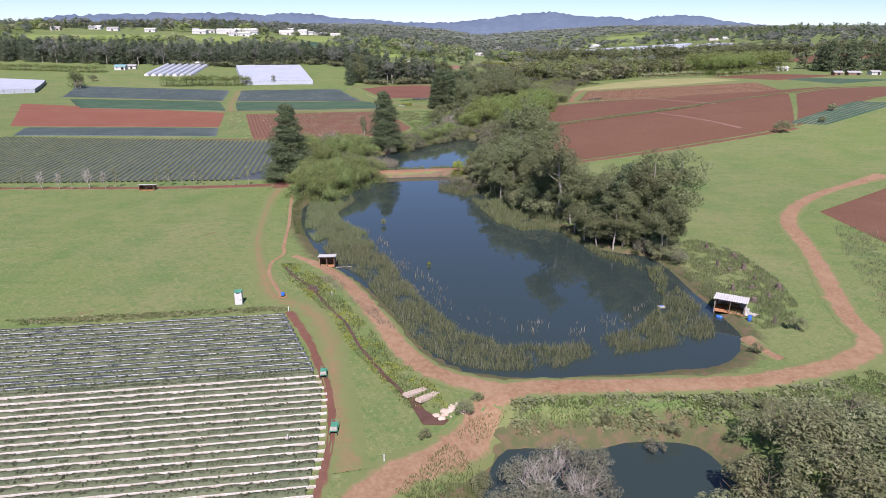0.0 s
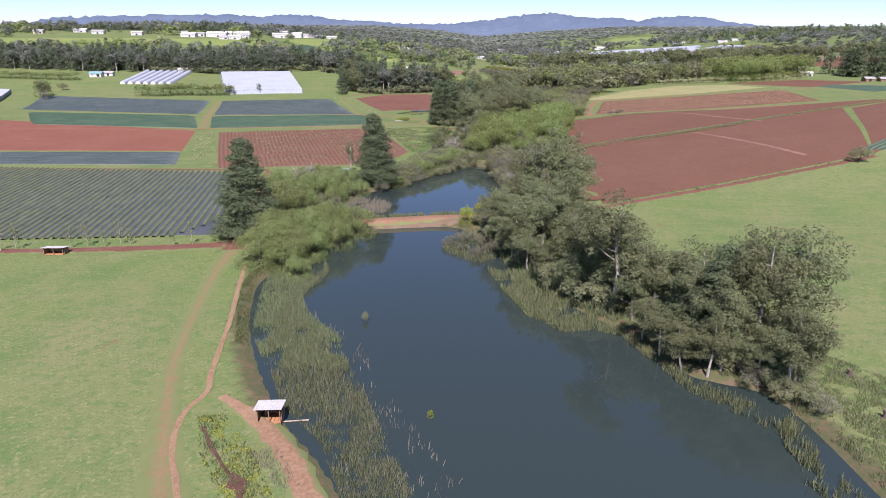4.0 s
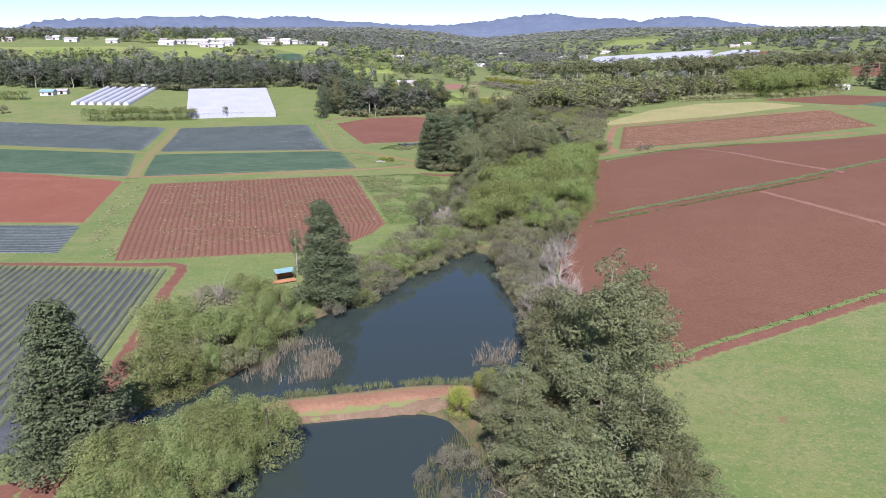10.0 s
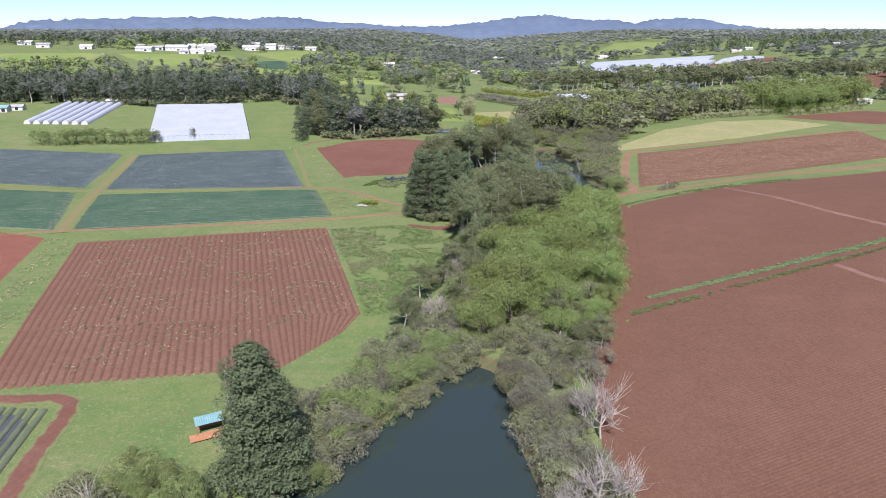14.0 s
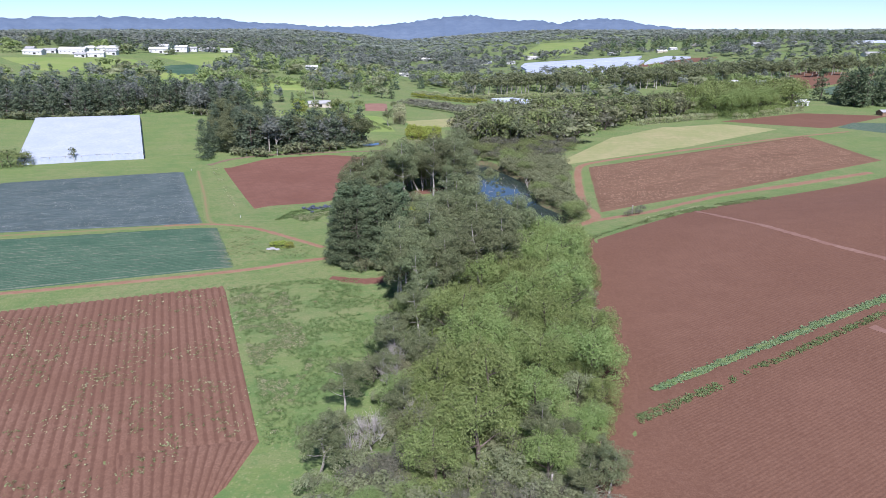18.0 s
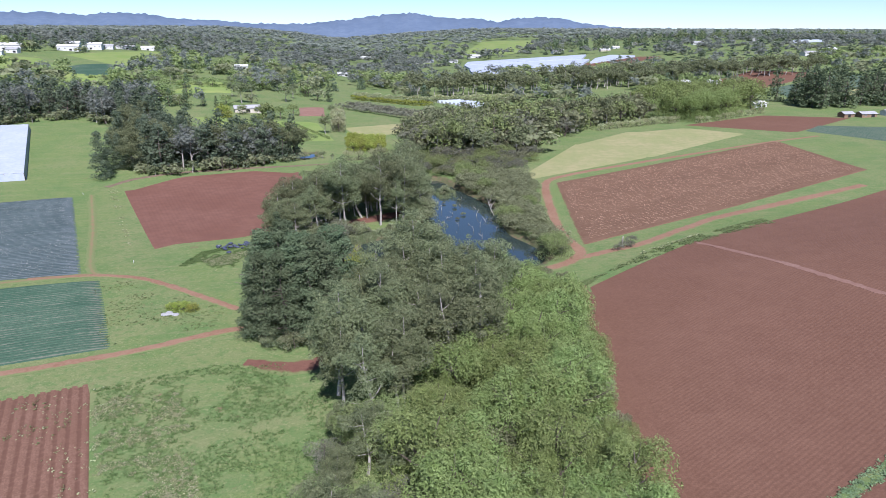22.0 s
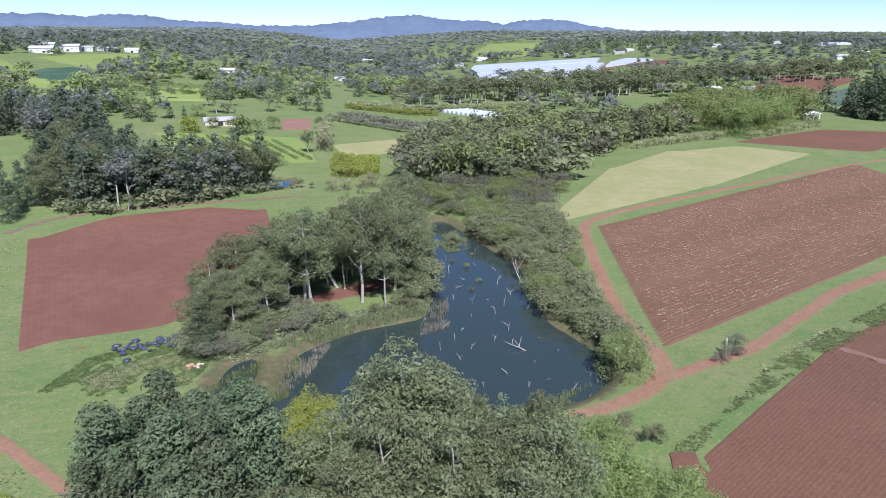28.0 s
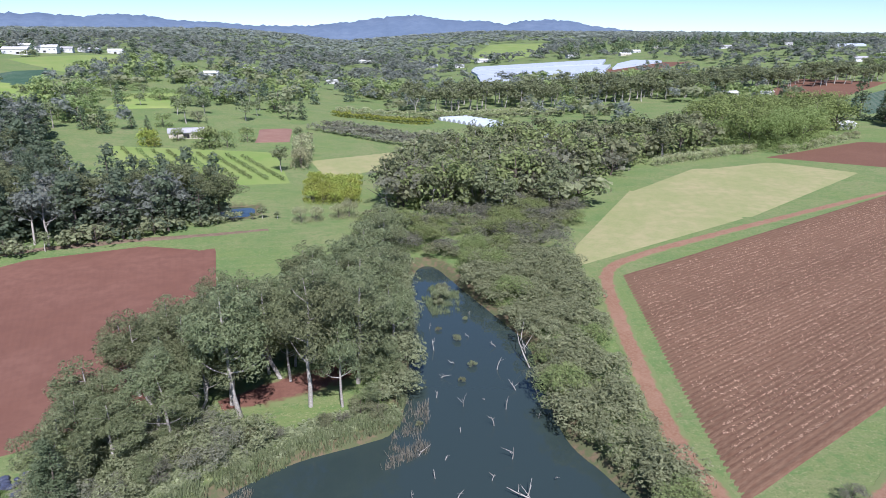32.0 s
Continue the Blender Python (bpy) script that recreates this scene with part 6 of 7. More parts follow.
for k in range(7):
    u = k / 6
    tunnel(-286 + 40 * u, 598 - 2 * u, -296 + 40 * u, 668 + 1 * u, 4.2, 2.6, "white polytunnel in a row on the slope", "polytunnels on the slope")
for k in range(9):
    tunnel(106 + 2.6 * k, 838 - 5.0 * k, 128 + 2.6 * k, 846 - 5.0 * k, 4.6, 2.4, "pale polytunnel among orchard rows", "polytunnels in the orchard")
for k in range(6):
    tunnel(129 + 4 * k, 752 - 6 * k, 151 + 4 * k, 770 - 7 * k, 5.0, 2.6, "pale polytunnel among orchard rows", "polytunnels in the orchard")
for a, b, c, d in (((222, 1201), (363, 1152), (400, 1215), (235, 1275)), ((240, 1290), (405, 1230), (440, 1290), (250, 1380)), ((420, 1240), (520, 1290), (500, 1340), (455, 1300)), ((255, 1400), (440, 1320), (480, 1400), (280, 1480))):
    net_house(a, b, c, d, 3.0, "wide white crop netting far across the valley")
for k in range(5):
    tunnel(850 + 14 * k, 1345 + 8 * k, 930 + 14 * k, 1400 + 8 * k, 12, 5, "big white tunnel on the far hill", "far tunnels")

# farm buildings and houses
F = "farm buildings on the far hill"
for x, y, w, d, h, t, r in ((-488, 1056, 16, 9, 4, 5, ROOF_WHITE), (-403, 1040, 22, 10, 4, -5, ROOF_WHITE), (-395, 1062, 14, 9, 3.5, 8, ROOF_GREY), (-370, 1066, 30, 14, 5, 2, ROOF_WHITE), (-338, 1050, 18, 10, 4, 10, ROOF_WHITE), (-331, 1082, 12, 8, 4, -6, ROOF_GREY), (-296, 1150, 24, 12, 5, 4, ROOF_WHITE), (-298, 1174, 16, 9, 8, 0, ROOF_WHITE), (-287, 1198, 30, 12, 6, 3, ROOF_WHITE), (-281, 1232, 26, 10, 4, 6, ROOF_GREY), (-262, 1270, 24, 10, 4, -3, ROOF_GREY), (-240, 1300, 18, 10, 4, 5, ROOF_WHITE), (-420, 1068, 10, 8, 3.5, 0, ROOF_GREY), (-352, 1040, 12, 8, 3.2, 15, ROOF_GREY), (-350, 1105, 40, 14, 5, 3, ROOF_WHITE)):
    gable_building("farm_building", x, y, w, d, h, t, WALL_WHITE, r, "white farm building with metal roof on the hill", "building", 0.2, F)
for x, y, w, d, h, t, wl, r in ((-48, 727, 17, 8, 3, 10, WALL_CREAM, ROOF_GREY), (-85, 1056, 14, 8, 3, 0, WALL_WHITE, ROOF_WHITE), (-60, 1155, 16, 9, 3.5, 8, WALL_WHITE, ROOF_WHITE), (-40, 1120, 12, 8, 3, -8, WALL_WHITE, ROOF_GREY), (34, 1148, 14, 8, 3, 4, WALL_WHITE, ROOF_WHITE), (214, 1600, 40, 14, 4, 5, WALL_WHITE, ROOF_WHITE), (330, 1640, 30, 12, 4, 0, WALL_WHITE, ROOF_WHITE), (260, 1538, 24, 10, 4, -10, WALL_WHITE, ROOF_GREY), (402, 936, 16, 8, 4, 10, WALL_WHITE, ROOF_WHITE), (438, 937, 18, 9, 4, 5, WALL_WHITE, ROOF_WHITE), (374, 847, 14, 8, 3.5, 20, WALL_WHITE, ROOF_WHITE), (377, 670, 9, 6, 2.6, 5, TIMBER, ROOF_GREY), (391, 667, 13, 6, 2.6, 3, TIMBER, ROOF_GREY), (414, 671, 10, 6, 2.8, 8, WALL_WHITE, ROOF_GREY), (352, 736, 14, 7, 3.5, 12, WALL_WHITE, ROOF_WHITE),):
    gable_building("house", x, y, w, d, h, t, wl, r, "pale farmhouse or shed with low gable roof", "house", 0.22, "scattered farm houses")
for x, y, w, d, h, t, wl, r in ((635, 1377, 26, 10, 4, 12, WALL_WHITE, ROOF_WHITE), (771, 1520, 22, 10, 4, -6, WALL_WHITE, ROOF_GREY), (753, 1176, 24, 12, 4, 4, WALL_WHITE, ROOF_GREY), (816, 1207, 20, 10, 4, 15, WALL_WHITE, ROOF_WHITE), (560, 1500, 20, 10, 4, 0, WALL_CREAM, ROOF_WHITE), (610, 1560, 16, 9, 4, 10, WALL_WHITE, ROOF_WHITE), (700, 1650, 18, 10, 4, -12, WALL_CREAM, ROOF_GREY), (520, 1640, 14, 9, 4, 5, WALL_WHITE, ROOF_WHITE), (820, 1480, 16, 9, 4, 8, WALL_CREAM, ROOF_GREY), (930, 1560, 18, 10, 4, 0, WALL_WHITE, ROOF_GREY), (480, 1560, 16, 9, 4, 14, WALL_WHITE, ROOF_GREY), (-560, 1080, 18, 9, 4, 4, WALL_WHITE, ROOF_GREY), (-610, 1120, 20, 9, 4, 0, WALL_WHITE, ROOF_WHITE), (-660, 1090, 14, 9, 4, 9, WALL_CREAM, ROOF_GREY), (-330, 640, 10, 7, 3, 6, WALL_WHITE, ROOF_TEAL),):
    gable_building("house", x, y, w, d, h, t, wl, r, "pale farmhouse or shed with low gable roof", "house", 0.22, "scattered farm houses")
for x, y, w, d, h, t, wl, r in ((-322, 646, 8, 6, 2.6, 12, WALL_WHITE, ROOF_GREY), (-262, 668, 8, 5, 3, 0, WALL_WHITE, ROOF_WHITE), (100, 1900, 60, 14, 4, 6, WALL_WHITE, ROOF_WHITE),):
    gable_building("house", x, y, w, d, h, t, wl, r, "pale farmhouse or shed with low gable roof", "house", 0.22, "scattered farm houses")


# ---- reeds, weeds and long grass ----
def blades(name, poly, n, height, mat, label, base=None, width=0.10, clump=0.55, category="reeds", where=None):
    """Upright blades scattered thickly over an outline, thinner where the noise is low."""
    p = np.array(poly, float)
    lo, hi = p.min(0), p.max(0)
    q = rng.uniform(lo, hi, (n * 4, 2))
    q = q[inside_distance(poly, q[:, 0], q[:, 1]) > 0]
    if clump:
        k = np.array([noise.noise(Vector((a * 0.22, b * 0.22, 3.0))) + 0.6 * noise.noise(Vector((a * 0.7, b * 0.7, 9.0))) for a, b in q])
        q = q[k > np.quantile(k, clump * 0.6) + rng.normal(0, 0.12, len(k))]
    q = q[:n]
    m = len(q)
    z = np.full(m, base) if base is not None else ground_z(q[:, 0], q[:, 1])
    az, h = rng.uniform(0, 6.28, m), height * rng.uniform(0.5, 1.25, m)
    w = width * rng.uniform(0.6, 1.4, m)
    tx, ty = rng.normal(0, 0.22, m) * h, rng.normal(0, 0.22, m) * h
    v = np.empty((m, 4, 3))
    for i, (s, t) in enumerate(((-1, 0.0), (1, 0.0), (0.7, 1.0), (-0.2, 0.9))):
        v[:, i, 0] = q[:, 0] + np.cos(az) * w * s * 0.5 + tx * t
        v[:, i, 1] = q[:, 1] + np.sin(az) * w * s * 0.5 + ty * t
        v[:, i, 2] = z - 0.15 + h * t
    return tagged(new(name, fast_mesh(name, v.reshape(-1, 3), np.arange(m * 4).reshape(-1, 4), [mat])), label, category, kind="stuff")


def tufts(name, poly, n, size, mat, label, clump=0.5, lift=0.0, category="weeds", base=ground_z, heap=9, drill=None):
    """Low leafy tufts of small cards scattered over an outline."""
    p = np.array(poly, float)
    lo, hi = p.min(0), p.max(0)
    q = rng.uniform(lo, hi, (n * 5, 2))
    q = q[inside_distance(poly, q[:, 0], q[:, 1]) > 0]
    if clump:
        k = np.array([noise.noise(Vector((a * 0.12, b * 0.12, 5.0))) + 0.5 * noise.noise(Vector((a * 0.5, b * 0.5, 1.0))) for a, b in q])
        q = q[k > np.quantile(k, clump)]
    if drill:
        a, w = radians(drill[0]), drill[1]
        across = q[:, 1] * math.cos(a) - q[:, 0] * math.sin(a)
        move = np.round(across / w) * w - across
        q = q + np.stack([-move * math.sin(a), move * math.cos(a)], 1)
    q = np.repeat(q[:n], heap, 0)
    m = len(q)
    sc = np.repeat(rng.uniform(0.5, 1.3, m // heap), heap) * size
    q = q + rng.normal(0, 0.45, (m, 2)) * sc[:, None]
    z = base(q[:, 0], q[:, 1]) + lift + np.abs(rng.normal(0, 0.2, m)) * sc
    nrm = rng.normal(0, 0.3, (m, 3)) + np.array([0, 0, 1.0])
    nrm /= np.linalg.norm(nrm, axis=1)[:, None]
    a = np.cross(nrm, rng.normal(size=(m, 3)))
    a /= np.linalg.norm(a, axis=1)[:, None]
    b = np.cross(nrm, a)
    s = (sc * rng.uniform(0.35, 0.8, m))[:, None]
    c = np.column_stack([q, z])
    v = np.stack([c - a * s * 0.5, c - b * s * 0.35, c + a * s * 0.5, c + b * s * 0.35], 1)
    return tagged(new(name, fast_mesh(name, v.reshape(-1, 3), np.arange(m * 4).reshape(-1, 4), [mat])), label, category, kind="stuff")


R = "thick bed of green-brown reeds standing in shallow water"
WEST = [(-31, 178), (-28.5, 172), (-29.5, 165), (-31.5, 158), (-30.5, 150), (-24.4, 143), (-19, 134), (-14.5, 124), (-10, 112), (-5, 100), (0.9, 88.8), (8, 84.9), (13.7, 84.2), (20.6, 86.6), (27.9, 91.2), (32.8, 98), (36, 104), (39.5, 108), (40.8, 100), (40, 92), (38.9, 88.3), (34.3, 86), (23.2, 82.3), (16.5, 80.3), (14.8, 78.3), (9.2, 76.8), (3.4, 77.2), (-0.6, 78.8), (-5.7, 84.4), (-11.4, 96.6), (-18.1, 112.8), (-25, 121), (-31, 134.5), (-33.4, 147), (-32.5, 162), (-30, 172)]
blades("reeds", WEST, 78000, 1.0, REED, R, 1.15, 0.06, 0.3)
blades("reeds", [(-40.8, 170), (-33, 174), (-30, 166), (-31, 158), (-28, 150), (-21, 141), (-18, 131), (-30, 131), (-35.5, 142), (-38.5, 156)], 20000, 1.0, REED, R, 1.15, 0.06, 0.3)
blades("reeds", WEST, 9000, 1.2, DEAD_REED, "dead brown stalks among the reeds", 1.15, 0.05, 0.5)
blades("reeds", [(-31.5, 157), (-27, 148), (-20, 135), (-16, 120), (-9, 105), (-1, 96), (8, 88.5), (18, 88), (27, 92), (33, 101), (37, 112), (31, 100), (20, 93), (8, 93), (0, 103), (-7, 115), (-14, 132), (-24, 148)], 3200, 1.0, DEAD_REED, "thin outer fringe of dead grey reeds", 1.15, 0.09, 1.0)
blades("reeds", [(3.9, 174), (6.1, 163), (9.8, 150.5), (15.1, 144), (20, 145), (26, 142), (24, 149), (18, 157), (11.4, 165), (8, 173)], 7500, 1.3, REED, R, 1.15, 0.11)
blades("reeds", [(-6.5, 187), (-3.5, 197), (2, 202), (6, 196), (7, 182), (2.1, 177)], 2200, 1.4, REED, "grey-green reeds and twigs in the water", 1.15, 0.09)
blades("reeds", [(38, 121), (31, 128.5), (27, 140), (24, 143), (29, 126), (36, 117)], 2400, 1.2, REED, "reeds below the gum trees", 1.15, 0.1)
blades("reeds", [(36, 104), (39, 112), (40, 120), (37, 118), (35, 108)], 900, 1.2, REED, "thin reeds near the east bank", 1.15, 0.1, 0.8)
blades("reeds", [(-36, 226), (-25, 228.5), (-20.5, 221), (-22, 214.5), (-29, 212), (-36, 210)], 2600, 1.7, DEAD_REED, "sparse dead reeds in the upper pond", 2.55, 0.09, 0.9)
blades("reeds", [(-28, 209.5), (-17, 211.8), (-4.8, 214.4), (6.6, 214), (6.6, 212), (-4.8, 212.5), (-17, 209.9), (-28, 207.2)], 4500, 1.0, REED, "fringe of reeds along the causeway", 2.5, 0.1)
blades("reeds", [(2, 219), (9, 220), (11, 228), (6, 229), (3, 224)], 700, 1.4, DEAD_REED, "dead reeds in the upper pond", 2.5, 0.08, 1.0)
blades("reeds", [(-9, 426), (-3, 428), (4, 432), (4, 438), (7, 447), (1, 448), (-6, 444), (-12, 436)], 6500, 0.9, WEED, "green reed bed at the pond edge", 3.6, 0.12)
blades("reeds", [(2, 432), (7, 438), (12, 452), (6, 452), (2, 443)], 1800, 1.1, DEAD_REED, "dead reeds at the pond edge", 3.5, 0.09, 0.9)
blades("reeds", [(6, 452), (18.5, 459.5), (34, 464.5), (39, 486), (41, 512), (37, 505), (36.5, 480), (31, 466), (17, 461.5), (4, 453.5)], 4200, 1.1, REED, "reeds along the bank", 3.55, 0.1)
blades("reeds", [(36, 415.5), (50.7, 418.5), (63.2, 424), (61, 427.5), (50, 423.5), (37, 420.5)], 2600, 1.0, REED, "sparse reeds along the track bank", 3.5, 0.09, 0.9)
blades("reeds", [(30, 452), (38, 456), (40, 470), (36, 472), (33, 462)], 1300, 1.2, DEAD_REED, "thin dead reeds in the far pond", 3.5, 0.08, 1.0)
blades("reeds", [(47, 508), (54, 510), (56, 522), (50, 528), (46, 520)], 3000, 1.0, REED, "reedy islet in the far pond", 3.5, 0.1)
blades("reeds", [(60, 524), (66, 510), (70, 520), (66, 540), (56, 545)], 3500, 1.1, REED, "green reeds at the pond edge", 3.6, 0.1)

L = "tall rough grass and weeds"
KNOLL = [(43, 98), (42.5, 112), (40.5, 121), (44, 130), (52, 136), (58, 128), (59, 112), (57, 100), (52, 92), (47, 90)]
blades("long_grass", KNOLL, 14000, 0.55, WEED, L + " on the knoll", None, 0.10, 0.4, "grass")
blades("long_grass", KNOLL, 6000, 0.6, DEAD_REED, "dry grass stalks on the knoll", None, 0.06, 0.7, "grass")
DITCH = [(-34.5, 117), (-31.5, 118), (-26, 111), (-20, 101), (-14, 90), (-8, 79), (-3, 73), (-1, 67), (-6, 67), (-9.5, 73), (-15, 82), (-19, 90), (-24, 99), (-31, 109)]
blades("long_grass", DITCH, 11000, 0.5, WEED, "lush bright grass along the ditch", None, 0.12, 0.5, "grass")
tufts("weeds", DITCH, 2400, 0.34, LIME, "bright yellow-green weeds along the ditch", 0.5)
blades("long_grass", [(-26, 110), (-20, 103), (-12, 90), (-9, 88), (-16, 101), (-23, 111)], 4000, 0.7, DEAD_REED, "dry grass stalks along the ditch", None, 0.05, 0.7, "grass")
BANK = [(7, 69.2), (14, 70.2), (25, 70.5), (37, 71.5), (48, 74.5), (56, 78), (60, 70), (46, 66), (31, 66.5), (20, 66.5), (7, 65)]
blades("long_grass", BANK, 12000, 0.4, WEED, "long green grass on the dam bank", None, 0.11, 0.3, "grass")
tufts("weeds", BANK, 500, 0.8, SHRUB, "patchy weeds on the dam bank", 0.5)
blades("long_grass", [(-2, 50), (2, 55), (4, 64), (6.5, 68), (2, 66), (-1, 60), (-6, 52)], 3500, 0.5, WEED, "rough grass beside the track", None, 0.1, 0.4, "grass")
blades("long_grass", [(66, 92), (70, 100), (80, 128), (90, 150), (96, 140), (84, 112), (72, 90)], 5000, 0.6, SHRUB, "pale rough grass beside the track", None, 0.12, 0.5, "grass")
tufts("weeds", [(-84, 86), (-27.6, 95.4), (-27.6, 97), (-84, 88)], 900, 0.36, PALE_WEED, "pale weeds along the crop edge", 0.2)
tufts("weeds", [(-84, 85.5), (-27.6, 95), (-27.6, 97.2), (-84, 88)], 900, 0.4, WEED, "green weeds along the crop edge", 0.1)
blades("long_grass", [(-34.5, 137.5), (-37.6, 148), (-41, 160), (-42, 172), (-44.5, 172), (-43.2, 160), (-39.8, 148), (-36.6, 137)], 3500, 0.4, WEED, "rough grass along the pond bank", None, 0.1, 0.3, "grass")
SHORE = [(-12, 446), (5, 451.5), (18, 460), (34, 465), (37, 474), (30, 471), (20, 467), (4, 461), (-12, 453)]
tufts("weeds", SHORE, 1500, 0.9, SHRUB, "rank weeds covering the pond bank", 0.2)
blades("reeds", [(-2, 450), (6, 450), (18.5, 457.5), (34, 463), (37, 474), (33, 468), (18, 462), (4, 454)], 6500, 1.3, REED, "reeds and rank grass along the bank", None, 0.13, 0.3)
blades("reeds", [(3, 203), (6, 186), (10, 168), (17, 157), (24, 147), (27, 148), (20, 159), (13, 171), (9, 188), (6, 204)], 7000, 1.3, REED, "reeds and rank grass below the gums", None, 0.13, 0.2)
# fallow patch with pale flowers
FALLOW = [(-42, 373), (-22, 378), (0, 375), (2, 350), (-6, 322), (-14, 305), (-21, 303), (-30, 338)]
tufts("weeds", FALLOW, 6500, 0.40, LUSH, "green weeds on the fallow patch", 0.25)
tufts("weeds", [(-41, 368), (-26, 372), (-16, 330), (-20, 306), (-28, 330)], 2200, 0.40, PALE_WEED, "pale flowering weeds on the fallow patch", 0.55)
tufts("weeds", [(-70, 395), (-46, 390), (-22, 397), (-22, 404), (-33, 418), (-50, 430), (-60, 432)], 900, 0.35, WEED, "patchy weeds in the grass", 0.5)
tufts("weeds", [(-36, 452), (-16, 462), (-10, 450), (-14, 438), (-30, 436), (-40, 440)], 3600, 0.42, LUSH, "green weeds beside the far pond", 0.3)
tufts("weeds", [(-36, 446), (-18, 452), (-14, 440), (-30, 434)], 1500, 0.42, PALE_WEED, "pale flowering weeds beside the far pond", 0.5)
tufts("weeds", [(-60, 470), (-84, 541), (-87, 540), (-56, 455)], 320, 0.6, PALE_WEED, "pale weeds along the red plot", 0.4)
tufts("weeds", [(-131, 364), (-119, 357), (-88, 271), (-97, 272)], 900, 0.6, PALE_WEED, "pale weeds on the grass lane", 0.5)
tufts("weeds", [(-105, 352), (-45, 372), (-26, 305), (-75, 275)], 1300, 0.45, WEED, "scattered green weeds in the furrows", 0.5, 0.2, base=land, heap=6)
tufts("weeds", [(-110, 355), (-40, 373), (-22, 305), (-80, 273)], 1500, 0.45, PALE_WEED, "scattered pale weeds in the furrows", 0.4, 0.2, base=land, heap=4)
tufts("crop_strip", [(46, 312.3), (73, 323), (109, 336.8), (138, 349.8), (175, 366), (175, 364.4), (138, 347.6), (109, 334.4), (73, 320.6), (46.5, 310.5)], 9000, 0.45, CROP_LEAFY, "strip of bright green leafy crop", 0.0, 0.2, "crop", land)
tufts("crop_strip", [(40, 304.2), (66, 314.5), (92, 325.2), (124, 337.6), (124, 336), (92, 323.4), (66, 312.6), (40.5, 302)], 4200, 0.45, WEED, "strip of yellow-green weeds", 0.12, 0.2, "weeds", land)
tufts("crop_strip", [(175, 366), (240, 394), (240, 391.5), (175, 363.8)], 900, 0.5, WEED, "strip of green weeds", 0.2, 0.2, "weeds", land)
tufts("weeds", [(36, 222), (55.5, 232.4), (99.1, 252.4), (134, 266.6), (135.1, 265.3), (99.3, 250.8), (55.5, 230.8), (36.5, 220)], 1100, 0.5, WEED, "strip of green weeds along the lane", 0.2, 0.15, "weeds", land)
tufts("weeds", [(61, 402.2), (73.2, 408.7), (95, 424), (121.9, 436.9), (148.7, 449), (147.7, 441), (121, 430.5), (94.4, 418), (76, 409.5), (63, 400)], 3600, 0.5, WEED, "thick green weeds between track and field", 0.2, 0.05)
tufts("weeds", [(83.9, 419.4), (97.3, 425.8), (119.1, 437.2), (116.9, 434.8), (93.1, 420.3)], 500, 0.5, PALE_WEED, "dry pale weeds beside the track", 0.4)
tufts("stubble", [(103, 520), (262, 590), (247, 516), (82, 440)], 16000, 0.48, STRAW_BITS, "pale straw scattered over the stubble rows", 0.1, 0.18, "straw", land, 3, (23.8, 1.5))
blades("long_grass", [(-52, 150), (-140, 160), (-130, 110), (-60, 100), (-42, 110)], 3000, 0.2, WEED, "dry grass tips in the mown paddock", None, 0.14, 0.9, "grass")

for poly in ([(-172, 512), (-98, 528), (-66, 440), (-148, 434)], [(-316, 538), (-183, 515), (-160, 438), (-283, 464)]):
    tufts("plastic_flecks", poly, 9000, 0.36, PLASTIC_WHITE, "torn white flecks of plastic mulch among the crop", 0.35, 0.3, "plastic", land, 1)
# ---- distance ----
field("field", (-284, 1095), (-205, 1340), (-172, 1160), (-200, 1010), LAWN, "light green pasture on the far hill", 0, lift=0.4, cell=20)
field("field", (-245, 987), (-215, 1026), (-184, 932), (-212, 908), CROP_GREEN, "orchard rows on the far hill", 6, 1.2, lift=0.5, cell=10)
field("field", (-420, 1000), (-300, 1060), (-255, 985), (-330, 905), LAWN, "light green pasture on the far hill", 0, lift=0.4, cell=20)
field("field", (-700, 1000), (-440, 1010), (-420, 930), (-640, 880), LAWN, "light green pasture on the far hill", 0, lift=0.4, cell=20)
field("field", (300, 1700), (560, 2500), (700, 2300), (430, 1650), LAWN, "light green pasture across the valley", 0, lift=0.8, cell=40)
field("field", (470, 1560), (700, 1900), (820, 1700), (560, 1420), GRASS, "green hill pasture with houses", 0, lift=0.8, cell=30)
field("field", (380, 1225), (500, 1320), (560, 1275), (450, 1190), SOIL, "bare red soil field across the valley", 0, lift=0.5, cell=20)
field("field", (448, 955), (568, 1050), (640, 1005), (460, 880), SOIL, "brown ploughed field on the slope", 3, 0.2, lift=0.4, cell=15)
field("field", (465, 875), (650, 990), (700, 930), (430, 800), CROP_GREEN, "green crop rows on the slope", 5, 0.4, lift=0.4, cell=15)
field("field", (432, 795), (700, 920), (720, 860), (430, 770), STRAW, "dry strip field on the slope", 4, 0.3, lift=0.4, cell=15)
field("field", (15, 683), (60, 712), (68, 676), (22, 652), STRAW, "pale grass patch among orchards", 0, lift=0.2)
field("field", (-15, 760), (5, 770), (5, 726), (-13, 720), PALE_SOIL, "bare garden plot behind a fence", 1.5, 0.2, lift=0.2)
field("field", (-45, 1016), (4, 1086), (0, 953), (-33, 906), LAWN, "small green paddock", 0, lift=0.4, cell=10)
field("field", (-232, 930), (-185, 925), (-150, 850), (-200, 845), LAWN, "light green orchard rows on the hillside", 6, 1.0, lift=0.4, cell=8)
field("field", (-118, 890), (-85, 898), (-66, 822), (-114, 811), LAWN, "light green orchard rows on the hillside", 6, 1.0, lift=0.4, cell=8)
